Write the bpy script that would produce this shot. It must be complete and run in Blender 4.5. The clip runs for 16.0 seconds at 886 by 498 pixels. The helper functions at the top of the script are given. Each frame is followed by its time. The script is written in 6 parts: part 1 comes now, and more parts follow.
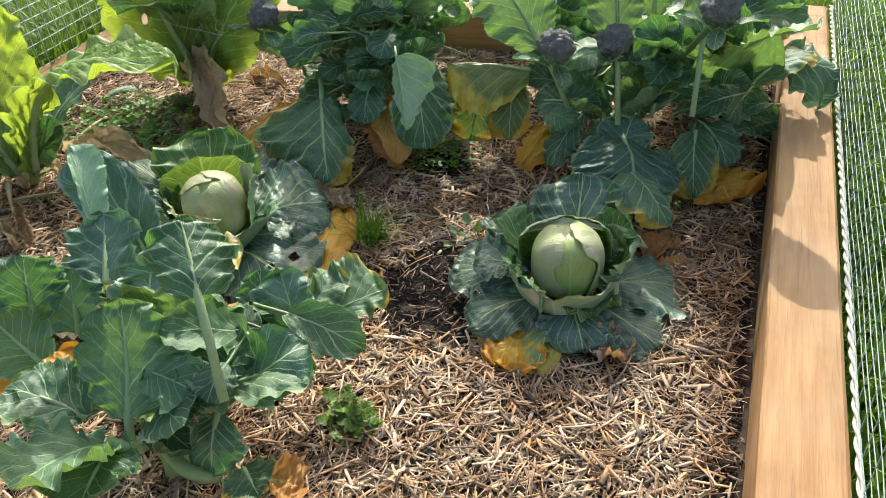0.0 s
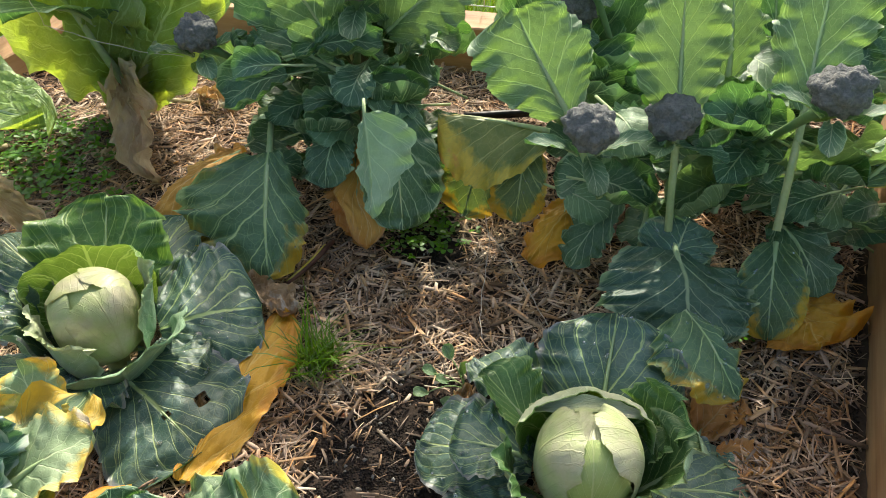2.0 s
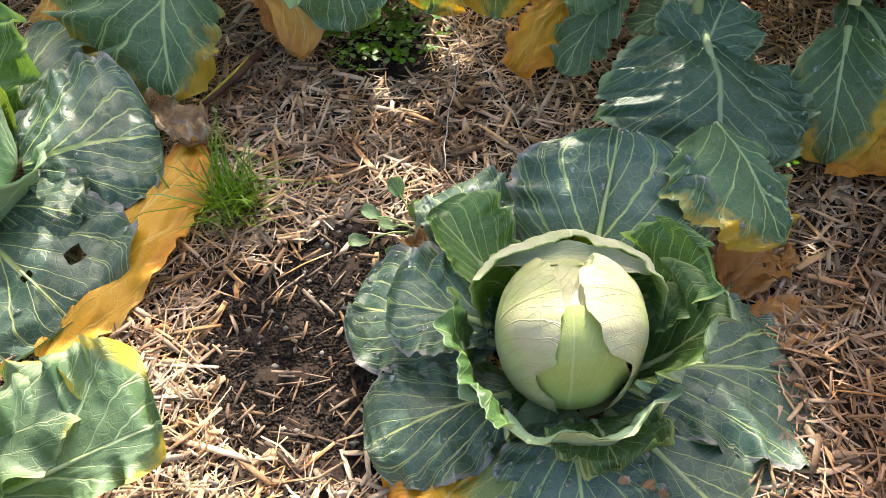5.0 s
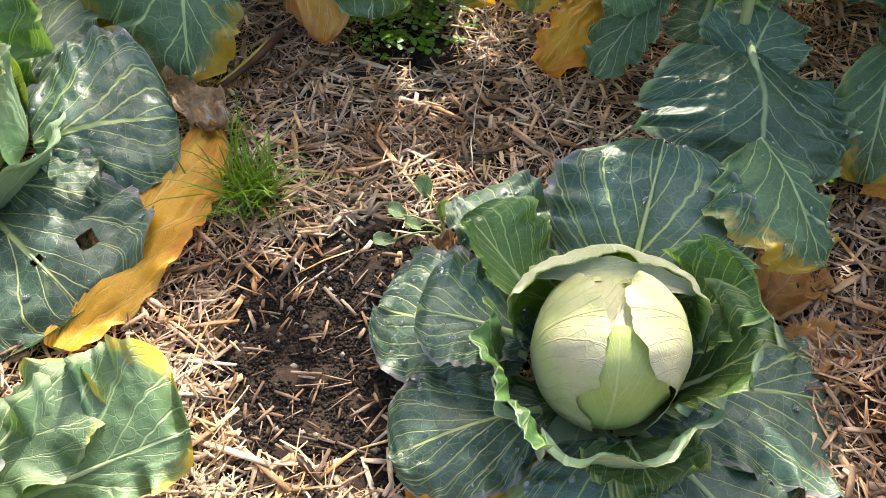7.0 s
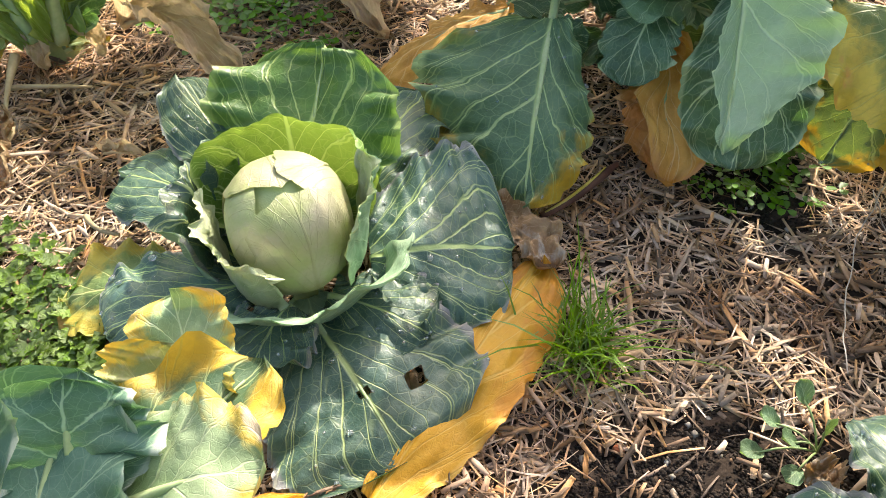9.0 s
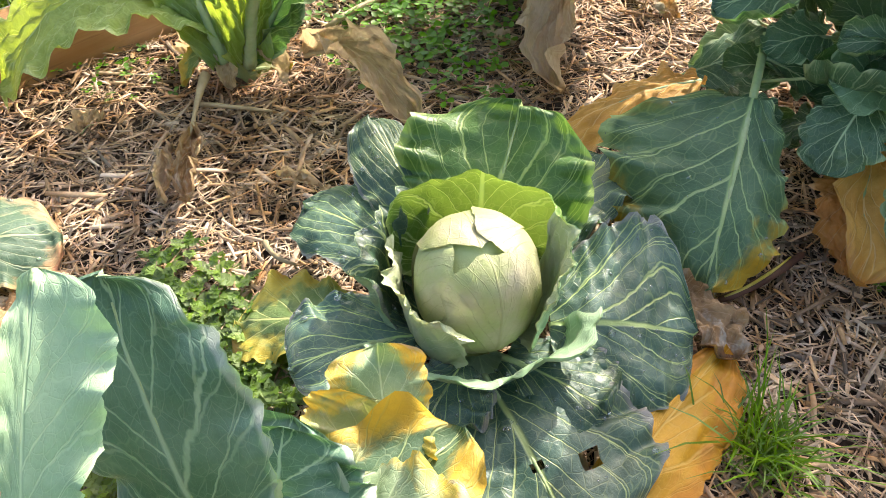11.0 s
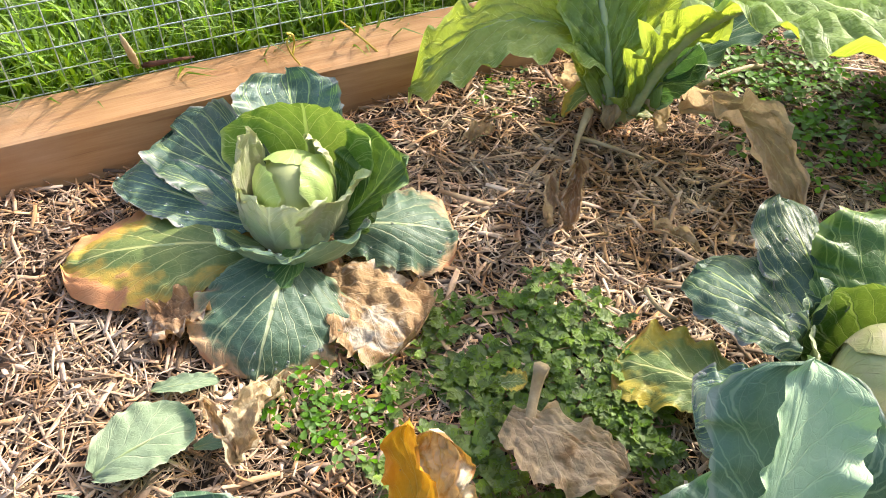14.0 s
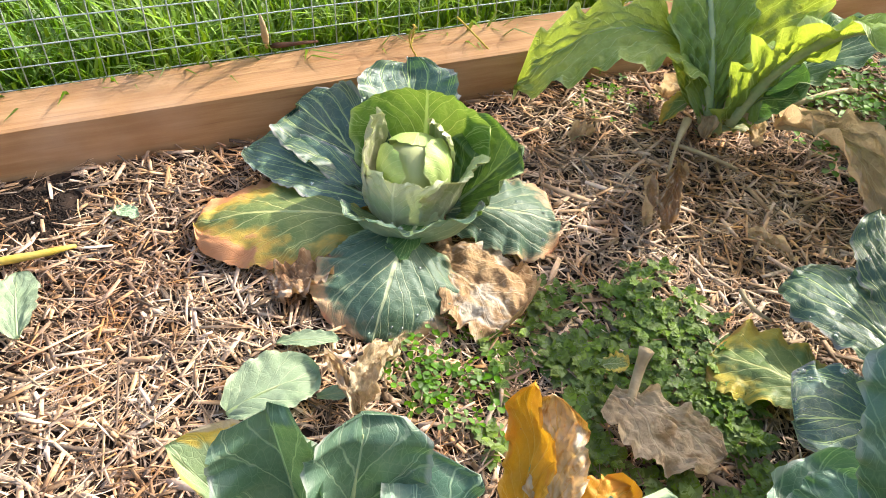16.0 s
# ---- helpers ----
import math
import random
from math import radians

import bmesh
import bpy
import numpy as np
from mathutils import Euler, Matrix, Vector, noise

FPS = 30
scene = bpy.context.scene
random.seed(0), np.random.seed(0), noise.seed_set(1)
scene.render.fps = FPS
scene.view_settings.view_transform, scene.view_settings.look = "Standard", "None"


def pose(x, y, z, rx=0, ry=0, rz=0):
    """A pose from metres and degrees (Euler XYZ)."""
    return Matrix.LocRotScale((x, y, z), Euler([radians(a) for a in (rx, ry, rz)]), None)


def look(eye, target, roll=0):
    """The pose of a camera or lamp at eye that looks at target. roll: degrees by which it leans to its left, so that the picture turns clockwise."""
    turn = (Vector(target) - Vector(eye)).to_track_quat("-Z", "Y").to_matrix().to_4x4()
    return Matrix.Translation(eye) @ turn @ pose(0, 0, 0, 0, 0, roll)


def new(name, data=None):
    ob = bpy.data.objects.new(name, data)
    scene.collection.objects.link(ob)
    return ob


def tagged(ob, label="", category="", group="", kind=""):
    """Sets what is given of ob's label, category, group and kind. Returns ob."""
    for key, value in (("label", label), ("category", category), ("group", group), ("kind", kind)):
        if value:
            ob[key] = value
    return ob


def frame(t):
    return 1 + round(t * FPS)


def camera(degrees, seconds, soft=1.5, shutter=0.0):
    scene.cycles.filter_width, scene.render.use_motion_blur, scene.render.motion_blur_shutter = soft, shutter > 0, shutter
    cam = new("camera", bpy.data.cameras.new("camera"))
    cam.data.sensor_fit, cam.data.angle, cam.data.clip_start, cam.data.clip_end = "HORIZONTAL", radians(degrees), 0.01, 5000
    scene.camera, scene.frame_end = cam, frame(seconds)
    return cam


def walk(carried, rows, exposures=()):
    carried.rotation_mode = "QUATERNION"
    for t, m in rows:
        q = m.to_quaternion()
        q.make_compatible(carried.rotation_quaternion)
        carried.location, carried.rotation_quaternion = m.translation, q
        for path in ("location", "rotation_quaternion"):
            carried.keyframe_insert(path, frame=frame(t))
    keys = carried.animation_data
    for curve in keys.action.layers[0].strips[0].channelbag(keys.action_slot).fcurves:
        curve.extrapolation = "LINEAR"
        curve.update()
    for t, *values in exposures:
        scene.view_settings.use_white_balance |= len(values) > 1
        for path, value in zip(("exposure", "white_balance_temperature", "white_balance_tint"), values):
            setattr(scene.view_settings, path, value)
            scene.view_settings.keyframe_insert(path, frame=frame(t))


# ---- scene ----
cam = camera(60.5, 16.0, soft=0.9)
PATH = [
    (0, (-0.007, 0.053, 0.938), (-0.071, 1.654, -0.259), -4.1),
    (0.5, (0.035, 0.191, 0.944), (-0.056, 1.77, -0.279), -0.3),
    (1, (0.101, 0.353, 0.966), (-0.001, 1.917, -0.276), 0.6),
    (1.5, (0.113, 0.47, 0.943), (0.015, 2.044, -0.287), -1.3),
    (2, (0.034, 0.575, 0.879), (-0.053, 2.116, -0.393), -1.6),
    (2.5, (0.027, 0.634, 0.826), (-0.075, 2.129, -0.499), -1.8),
    (3, (0.047, 0.689, 0.777), (-0.065, 2.104, -0.632), -0.9),
    (3.5, (0.078, 0.733, 0.745), (-0.051, 2.109, -0.7), -1.8),
    (4, (0.1, 0.743, 0.683), (-0.032, 2.068, -0.81), -4.0),
    (4.5, (0.105, 0.755, 0.657), (-0.044, 2.015, -0.889), -5.4),
    (4.7, (0.109, 0.757, 0.658), (-0.043, 2.014, -0.89), -5.5),
    (6.8, (0.08, 0.791, 0.673), (0.011, 1.98, -0.934), -1.3),
    (7, (0.058, 0.791, 0.659), (-0.039, 2.005, -0.927), -0.8),
    (7.5, (-0.019, 0.827, 0.672), (-0.15, 2.099, -0.866), 2.6),
    (8, (-0.098, 0.855, 0.665), (-0.388, 2.141, -0.84), -0.1),
    (8.5, (-0.151, 0.889, 0.665), (-0.571, 2.13, -0.847), -2.6),
    (8.7, (-0.167, 0.895, 0.659), (-0.605, 2.142, -0.843), -2.4),
    (10.8, (-0.296, 0.885, 0.674), (-0.911, 2.121, -0.773), -0.2),
    (11, (-0.305, 0.885, 0.678), (-0.967, 2.11, -0.757), -0.7),
    (11.5, (-0.351, 0.848, 0.697), (-1.104, 2.039, -0.723), -0.7),
    (12, (-0.404, 0.804, 0.719), (-1.252, 1.948, -0.685), -0.9),
    (12.5, (-0.442, 0.773, 0.723), (-1.332, 1.899, -0.67), 0.2),
    (13, (-0.485, 0.744, 0.725), (-1.452, 1.793, -0.675), 0.2),
    (13.5, (-0.501, 0.731, 0.73), (-1.477, 1.763, -0.677), 1.5),
    (14, (-0.521, 0.712, 0.734), (-1.528, 1.71, -0.677), 1.8),
    (14.5, (-0.529, 0.692, 0.735), (-1.574, 1.673, -0.659), 1.9),
    (15, (-0.53, 0.675, 0.737), (-1.581, 1.662, -0.649), 2.7),
    (15.5, (-0.54, 0.649, 0.738), (-1.606, 1.606, -0.657), 2.9),
    (16, (-0.536, 0.595, 0.747), (-1.614, 1.536, -0.65), 4.0),
]
walk(cam, [(t, look(eye, target, roll)) for t, eye, target, roll in PATH],
     exposures=[(0, 0.56, 6500, 1), (1.5, 0.62, 6700, 2), (2.5, 0.88, 6900, 4), (4.5, 1.36, 7050, 10), (8.5, 1.32, 7000, 10), (11, 1.34, 6900, 10), (12, 1.04, 6850, 11), (16, 1.02, 6700, 11)])

# ---- light ----
SUN_EL, SUN_AZ = 37.0, 6.0          # height of the sun; its bearing, clockwise from +y
world = bpy.data.worlds.new("sky")
scene.world = world
world.use_nodes = True
wt = world.node_tree
sky = wt.nodes.new("ShaderNodeTexSky")
sky.sky_type, sky.sun_disc = "NISHITA", False
sky.sun_elevation, sky.sun_rotation = radians(SUN_EL), radians(SUN_AZ)
sky.air_density, sky.dust_density, sky.ozone_density = 1.0, 5.0, 1.0
wt.links.new(sky.outputs[0], wt.nodes["Background"].inputs[0])
wt.nodes["Background"].inputs[1].default_value = 0.18

sun = new("sun", bpy.data.lights.new("sun", "SUN"))
sun.data.energy, sun.data.angle, sun.data.color = 3.4, radians(0.7), (1.0, 0.955, 0.885)
sun.matrix_world = look((math.sin(radians(SUN_AZ)) * 5, math.cos(radians(SUN_AZ)) * 5, math.tan(radians(SUN_EL)) * 5), (0, 0, 0))


# ---- materials ----
class Nodes:
    """Short names for the nodes of one material."""

    def __init__(self, name):
        self.mat = bpy.data.materials.new(name)
        self.mat.use_nodes = True
        self.tree = self.mat.node_tree
        self.bsdf = self.tree.nodes["Principled BSDF"]
        self.out = self.tree.nodes["Material Output"]

    def node(self, kind, **values):
        n = self.tree.nodes.new("ShaderNode" + kind)
        for key, value in values.items():
            n.inputs[key.replace("_", " ")].default_value = value
        return n

    def link(self, a, b):
        self.tree.links.new(a, b)

    def put(self, value, socket):
        if isinstance(value, bpy.types.NodeSocket):
            self.link(value, socket)
        else:
            socket.default_value = value

    def math(self, op, a, b=0.0, c=0.0, clamp=False):
        n = self.tree.nodes.new("ShaderNodeMath")
        n.operation, n.use_clamp = op, clamp
        for value, socket in zip((a, b, c), n.inputs):
            self.put(value, socket)
        return n.outputs[0]

    def mix(self, fac, a, b, blend="MIX"):
        n = self.tree.nodes.new("ShaderNodeMix")
        n.data_type, n.blend_type = "RGBA", blend
        for value, socket in ((fac, n.inputs[0]), (a, n.inputs[6]), (b, n.inputs[7])):
            if isinstance(value, tuple):
                value = (*value, 1.0)[:4]
            self.put(value, socket)
        return n.outputs[2]

    def noise(self, vector, scale, detail=3.0, rough=0.55):
        n = self.node("TexNoise", Scale=scale, Detail=detail, Roughness=rough)
        if vector is not None:
            self.link(vector, n.inputs["Vector"])
        return n.outputs["Fac"]

    def ramp(self, fac, lo, hi):
        n = self.tree.nodes.new("ShaderNodeMapRange")
        n.interpolation_type = "SMOOTHSTEP"
        self.put(fac, n.inputs[0])
        self.put(lo, n.inputs[1])
        self.put(hi, n.inputs[2])
        return n.outputs[0]

    def bump(self, height, strength, distance):
        n = self.node("Bump", Strength=strength, Distance=distance)
        self.link(height, n.inputs["Height"])
        self.link(n.outputs[0], self.bsdf.inputs["Normal"])
        return n.outputs[0]


def leaf_material(name, dark, light, vein, ribs=7, slant=0.45, rough=0.42, through_light=0.35, glow=(0.30, 0.42, 0.04),
                  sick=0.0, sick_colour=(0.55, 0.33, 0.02), brown=0.0, dry_colour=(0.33, 0.15, 0.07), vein_strength=0.8, fine=13.0, crinkle=0.5, blotch=0.0, relief=0.35, rim=None, mottle=()):
    """A leaf: paler ribs that branch from the midrib, a net of fine veins, uneven green, and yellowing that starts at the margin."""
    k = Nodes(name)
    uv = k.node("UVMap").outputs[0]
    sep = k.node("SeparateXYZ")
    k.link(uv, sep.inputs[0])
    obj = k.node("TexCoord").outputs["Object"]
    rnd = k.node("ObjectInfo").outputs["Random"]
    shift = k.node("VectorMath")
    shift.operation = "ADD"
    k.link(uv, shift.inputs[0])
    k.link(rnd, shift.inputs[1])
    wob = k.math("MULTIPLY", k.math("SUBTRACT", k.noise(shift.outputs[0], 4.0, 2.0), 0.5), 0.10)
    side = k.math("SUBTRACT", k.math("MULTIPLY", sep.outputs[0], 2.0), 1.0)
    v = k.math("ABSOLUTE", k.math("ADD", side, k.math("MULTIPLY", wob, 0.35)))
    u = k.math("ADD", sep.outputs[1], wob)
    # ribs: slanting lines, unevenly spaced, the two sides out of step, each forking towards the margin
    step = k.math("MULTIPLY", k.math("SIGN", side), 0.27)
    line = k.math("SUBTRACT", u, k.math("MULTIPLY", k.math("POWER", v, 0.8), slant))
    place = k.node("CombineXYZ")
    k.link(k.math("MULTIPLY", line, float(ribs) * 0.8), place.inputs[0])
    k.link(k.math("MULTIPLY", k.math("SIGN", side), 3.0), place.inputs[1])
    k.link(k.math("MULTIPLY", rnd, 40.0), place.inputs[2])
    uneven = k.math("MULTIPLY", k.math("SUBTRACT", k.noise(place.outputs[0], 1.0, 1.0), 0.5), 1.1)
    shake = k.math("MULTIPLY", k.math("SUBTRACT", k.noise(shift.outputs[0], 14.0, 2.0), 0.5), 0.16)
    s = k.math("ADD", k.math("ADD", k.math("MULTIPLY", line, float(ribs)), step), k.math("ADD", uneven, shake))
    sd = k.math("SUBTRACT", k.math("FRACT", s), 0.5)
    d = k.math("ABSOLUTE", sd)
    wide = k.math("SUBTRACT", 0.068, k.math("MULTIPLY", v, 0.046))
    rib = k.math("SUBTRACT", 1.0, k.ramp(d, k.math("MULTIPLY", wide, 0.25), wide))
    forks = None
    for start, spread, sign in ((0.34, 0.46, -1.0), (0.56, 0.62, 1.0)):
        gap = k.math("MULTIPLY", k.math("SUBTRACT", v, start), spread * sign)
        one = k.math("MULTIPLY", k.math("SUBTRACT", 1.0, k.ramp(k.math("ABSOLUTE", k.math("SUBTRACT", sd, gap)), 0.010, 0.042)), k.ramp(v, start - 0.02, start + 0.02))
        forks = one if forks is None else k.math("MAXIMUM", forks, one)
    mid = k.math("SUBTRACT", 1.0, k.ramp(v, 0.010, k.math("SUBTRACT", 0.060, k.math("MULTIPLY", sep.outputs[1], 0.042))))
    warp = k.node("VectorMath")
    warp.operation = "ADD"
    k.link(shift.outputs[0], warp.inputs[0])
    k.link(wob, warp.inputs[1])
    nets = []
    for scale, thick in ((fine, 0.05), (fine * 2.3, 0.07)):
        vor = k.node("TexVoronoi", Scale=scale)
        vor.feature = "DISTANCE_TO_EDGE"
        k.link(warp.outputs[0], vor.inputs["Vector"])
        nets.append(k.math("SUBTRACT", 1.0, k.ramp(vor.outputs["Distance"], 0.0, thick)))
    net = k.math("MAXIMUM", k.math("MULTIPLY", nets[0], 0.24), k.math("MULTIPLY", nets[1], 0.09))
    lines = k.math("MAXIMUM", k.math("MAXIMUM", k.math("MULTIPLY", rib, 0.9), mid), k.math("MAXIMUM", net, k.math("MULTIPLY", forks, 0.55)))
    patch = k.ramp(k.noise(obj, 22.0, 4.0), 0.3, 0.7)
    green = k.mix(patch, dark, light)
    green = k.mix(k.math("MULTIPLY", k.noise(obj, 210.0, 2.0), 0.35), green, tuple(c * 0.55 for c in dark))
    if blotch:
        green = k.mix(k.math("MULTIPLY", k.ramp(k.noise(shift.outputs[0], 3.3, 3.0), 0.5, 0.72), blotch), green, (0.30, 0.32, 0.24))
    green = k.mix(k.math("MULTIPLY", lines, vein_strength), green, vein)
    green = k.mix(k.math("MULTIPLY", k.ramp(v, 0.92, 0.985), 0.6), green, rim or vein)
    trans_colour = k.mix(k.math("MULTIPLY", lines, 0.5), glow, tuple(min(1.0, c * 1.6) for c in glow))
    for i, (tint, at, size) in enumerate(mottle):
        spot = k.node("VectorMath")
        spot.operation = "ADD"
        k.link(shift.outputs[0], spot.inputs[0])
        spot.inputs[1].default_value = (3.1 * i, 1.7 * i, 0)
        green = k.mix(k.math("MULTIPLY", k.ramp(k.noise(spot.outputs[0], size, 5.0, 0.62), at, at + 0.13), 0.85), green, tint)
    tone = k.node("HueSaturation")
    k.put(k.math("ADD", 0.485, k.math("MULTIPLY", rnd, 0.03)), tone.inputs["Hue"])
    k.put(k.math("ADD", 0.82, k.math("MULTIPLY", rnd, 0.36)), tone.inputs["Value"])
    k.link(green, tone.inputs["Color"])
    colour = tone.outputs[0]
    if sick:
        edge = k.math("ADD", k.math("ADD", k.math("MULTIPLY", v, 0.55), k.math("MULTIPLY", k.math("POWER", sep.outputs[1], 2.0), 0.45)), k.math("ADD", k.math("MULTIPLY", k.noise(shift.outputs[0], 3.0, 4.0), 0.85), k.math("MULTIPLY", k.noise(shift.outputs[0], 11.0, 4.0), 0.5)))
        gone = k.ramp(edge, 1.66 - sick, 1.90 - sick)
        gone = k.math("MULTIPLY", gone, k.math("SUBTRACT", 1.0, k.math("MULTIPLY", lines, 0.35)))
        yellow = k.mix(k.ramp(k.noise(obj, 45.0, 4.0), 0.35, 0.7), sick_colour, tuple(c * 0.72 for c in sick_colour))
        colour = k.mix(gone, colour, yellow)
        trans_colour = k.mix(gone, trans_colour, (0.75, 0.42, 0.03))
        if brown:
            dry = k.ramp(edge, 2.02 - brown, 2.14 - brown)
            colour = k.mix(dry, colour, dry_colour)
            trans_colour = k.mix(dry, trans_colour, (0.2, 0.09, 0.03))
    k.link(colour, k.bsdf.inputs["Base Color"])
    k.put(k.math("ADD", rough, k.math("MULTIPLY", k.noise(obj, 60.0, 2.0), 0.2)), k.bsdf.inputs["Roughness"])
    k.bsdf.inputs["Specular IOR Level"].default_value = 0.6
    height = k.math("ADD", k.math("MULTIPLY", lines, -relief), k.math("ADD", k.math("MULTIPLY", k.noise(obj, 75.0, 2.0), crinkle), k.math("MULTIPLY", k.noise(obj, 420.0, 2.0), 0.12)))
    normal = k.bump(height, 0.55, 0.004)
    tr = k.node("BsdfTranslucent")
    k.link(trans_colour, tr.inputs[0])
    k.link(normal, tr.inputs[1])
    blend = k.node("MixShader", Fac=through_light)
    k.link(k.bsdf.outputs[0], blend.inputs[1])
    k.link(tr.outputs[0], blend.inputs[2])
    k.link(blend.outputs[0], k.out.inputs[0])
    k.mat["ribs"], k.mat["slant"] = ribs, slant
    return k.mat


def plain_material(name, a, b, scale=30.0, rough=0.7, bump=0.3, fine=200.0, stretch=(1, 1, 1), spread=0.0, metal=0.0, through_light=0.0, patches=None):
    """Two uneven colours at two scales, with a little relief; spread: how far single pieces differ."""
    k = Nodes(name)
    obj = k.node("TexCoord").outputs["Object"]
    mp = k.node("Mapping", Scale=stretch)
    k.link(obj, mp.inputs[0])
    coarse = k.noise(mp.outputs[0], scale, 4.0)
    grain = k.noise(mp.outputs[0], fine, 3.0)
    colour = k.mix(k.ramp(coarse, 0.3, 0.7), a, b)
    colour = k.mix(k.math("MULTIPLY", grain, 0.5), colour, tuple(c * 0.5 for c in a))
    if patches:
        colour = k.mix(k.math("MULTIPLY", k.ramp(k.noise(obj, 3.2, 5.0), 0.42, 0.68), 0.75), colour, patches)
    if spread:
        tone = k.node("HueSaturation")
        isl = k.node("NewGeometry").outputs["Random Per Island"]
        k.put(k.math("ADD", 1.0 - spread * 0.55, k.math("MULTIPLY", isl, spread)), tone.inputs["Value"])
        k.put(k.math("ADD", 0.75, k.math("MULTIPLY", k.math("FRACT", k.math("MULTIPLY", isl, 7.31)), 0.5)), tone.inputs["Saturation"])
        k.link(colour, tone.inputs["Color"])
        colour = tone.outputs[0]
    k.link(colour, k.bsdf.inputs["Base Color"])
    k.bsdf.inputs["Roughness"].default_value = rough
    k.bsdf.inputs["Specular IOR Level"].default_value = 0.25
    k.bsdf.inputs["Metallic"].default_value = metal
    k.bump(k.math("ADD", coarse, k.math("MULTIPLY", grain, 0.5)), bump, 0.004)
    if through_light:
        tr = k.node("BsdfTranslucent")
        k.link(k.mix(0.5, colour, (0.45, 0.62, 0.04)), tr.inputs[0])
        blend = k.node("MixShader", Fac=through_light)
        k.link(k.bsdf.outputs[0], blend.inputs[1])
        k.link(tr.outputs[0], blend.inputs[2])
        k.link(blend.outputs[0], k.out.inputs[0])
    return k.mat


def timber_material():
    k = Nodes("sawn_timber")
    obj = k.node("TexCoord").outputs["Object"]
    mp = k.node("Mapping", Scale=(1.2, 14.0, 14.0))
    k.link(obj, mp.inputs[0])
    grain = k.noise(mp.outputs[0], 3.0, 6.0, 0.65)
    fibre = k.node("Mapping", Scale=(6.0, 260.0, 260.0))
    k.link(obj, fibre.inputs[0])
    lines = k.noise(fibre.outputs[0], 1.5, 3.0)
    stain = k.ramp(k.noise(obj, 5.0, 4.0), 0.46, 0.72)
    colour = k.mix(k.ramp(grain, 0.32, 0.68), (0.37, 0.190, 0.072), (0.50, 0.30, 0.140))
    colour = k.mix(k.math("MULTIPLY", k.ramp(lines, 0.3, 0.75), 0.28), colour, (0.33, 0.16, 0.07))
    colour = k.mix(k.math("MULTIPLY", stain, 0.6), colour, (0.26, 0.115, 0.04))
    knot = k.node("TexVoronoi", Scale=1.0)
    km = k.node("Mapping", Scale=(2.4, 6.0, 1.2))
    k.link(obj, km.inputs[0])
    k.link(km.outputs[0], knot.inputs["Vector"])
    spot = k.math("SUBTRACT", 1.0, k.ramp(knot.outputs["Distance"], 0.07, 0.30))
    colour = k.mix(k.math("MULTIPLY", spot, 0.85), colour, (0.20, 0.085, 0.03))
    cm = k.node("Mapping", Scale=(1.6, 40.0, 40.0))
    k.link(obj, cm.inputs[0])
    crack = k.ramp(k.noise(cm.outputs[0], 2.2, 3.0, 0.5), 0.61, 0.66)
    colour = k.mix(k.math("MULTIPLY", crack, 0.3), colour, (0.14, 0.06, 0.025))
    grey = k.ramp(k.noise(obj, 2.3, 5.0), 0.5, 0.75)
    colour = k.mix(k.math("MULTIPLY", grey, 0.45), colour, (0.52, 0.42, 0.33))
    k.link(colour, k.bsdf.inputs["Base Color"])
    k.bsdf.inputs["Roughness"].default_value = 0.72
    k.bump(k.math("ADD", lines, k.math("MULTIPLY", grain, 0.6)), 0.4, 0.002)
    return k.mat


CABBAGE = leaf_material("cabbage_leaf", (0.034, 0.092, 0.062), (0.112, 0.195, 0.158), (0.45, 0.57, 0.22), ribs=4, slant=1.0, rough=0.30, through_light=0.16, glow=(0.14, 0.30, 0.08), blotch=0.25, vein_strength=1.0, rim=(0.34, 0.30, 0.33))
WRAPPER = leaf_material("cabbage_wrapper_leaf", (0.065, 0.18, 0.018), (0.17, 0.32, 0.05), (0.52, 0.60, 0.28), ribs=6, slant=0.9, rough=0.42, through_light=0.24, glow=(0.32, 0.46, 0.06), crinkle=0.7, vein_strength=1.0)
MIDGREEN = leaf_material("green_cabbage_leaf", (0.036, 0.115, 0.026), (0.095, 0.215, 0.055), (0.46, 0.58, 0.21), ribs=4, slant=1.0, rough=0.34, through_light=0.20, glow=(0.22, 0.40, 0.05), crinkle=0.7)
PALESICK = leaf_material("pale_yellow_rimmed_leaf", (0.22, 0.33, 0.16), (0.36, 0.46, 0.27), (0.54, 0.62, 0.38), ribs=5, slant=0.5, rough=0.45, through_light=0.18, glow=(0.3, 0.45, 0.1), sick=0.42, sick_colour=(0.74, 0.55, 0.10), brown=0.50, dry_colour=(0.72, 0.58, 0.38))
UNDER = leaf_material("leaf_underside", (0.26, 0.39, 0.22), (0.36, 0.49, 0.31), (0.50, 0.62, 0.38), ribs=5, slant=0.5, rough=0.5, through_light=0.14, glow=(0.2, 0.4, 0.1))
PALE = leaf_material("pale_cabbage_leaf", (0.47, 0.55, 0.26), (0.67, 0.65, 0.47), (0.70, 0.73, 0.52), ribs=7, slant=0.55, rough=0.45, through_light=0.22, glow=(0.5, 0.55, 0.2), vein_strength=0.6)
HEAD = leaf_material("cabbage_heart_leaf", (0.42, 0.50, 0.19), (0.60, 0.54, 0.37), (0.36, 0.34, 0.17), ribs=7, slant=0.8, rough=0.38, through_light=0.12, glow=(0.5, 0.58, 0.2), vein_strength=0.45, blotch=0.2, relief=0.35, crinkle=0.4, fine=7.0)
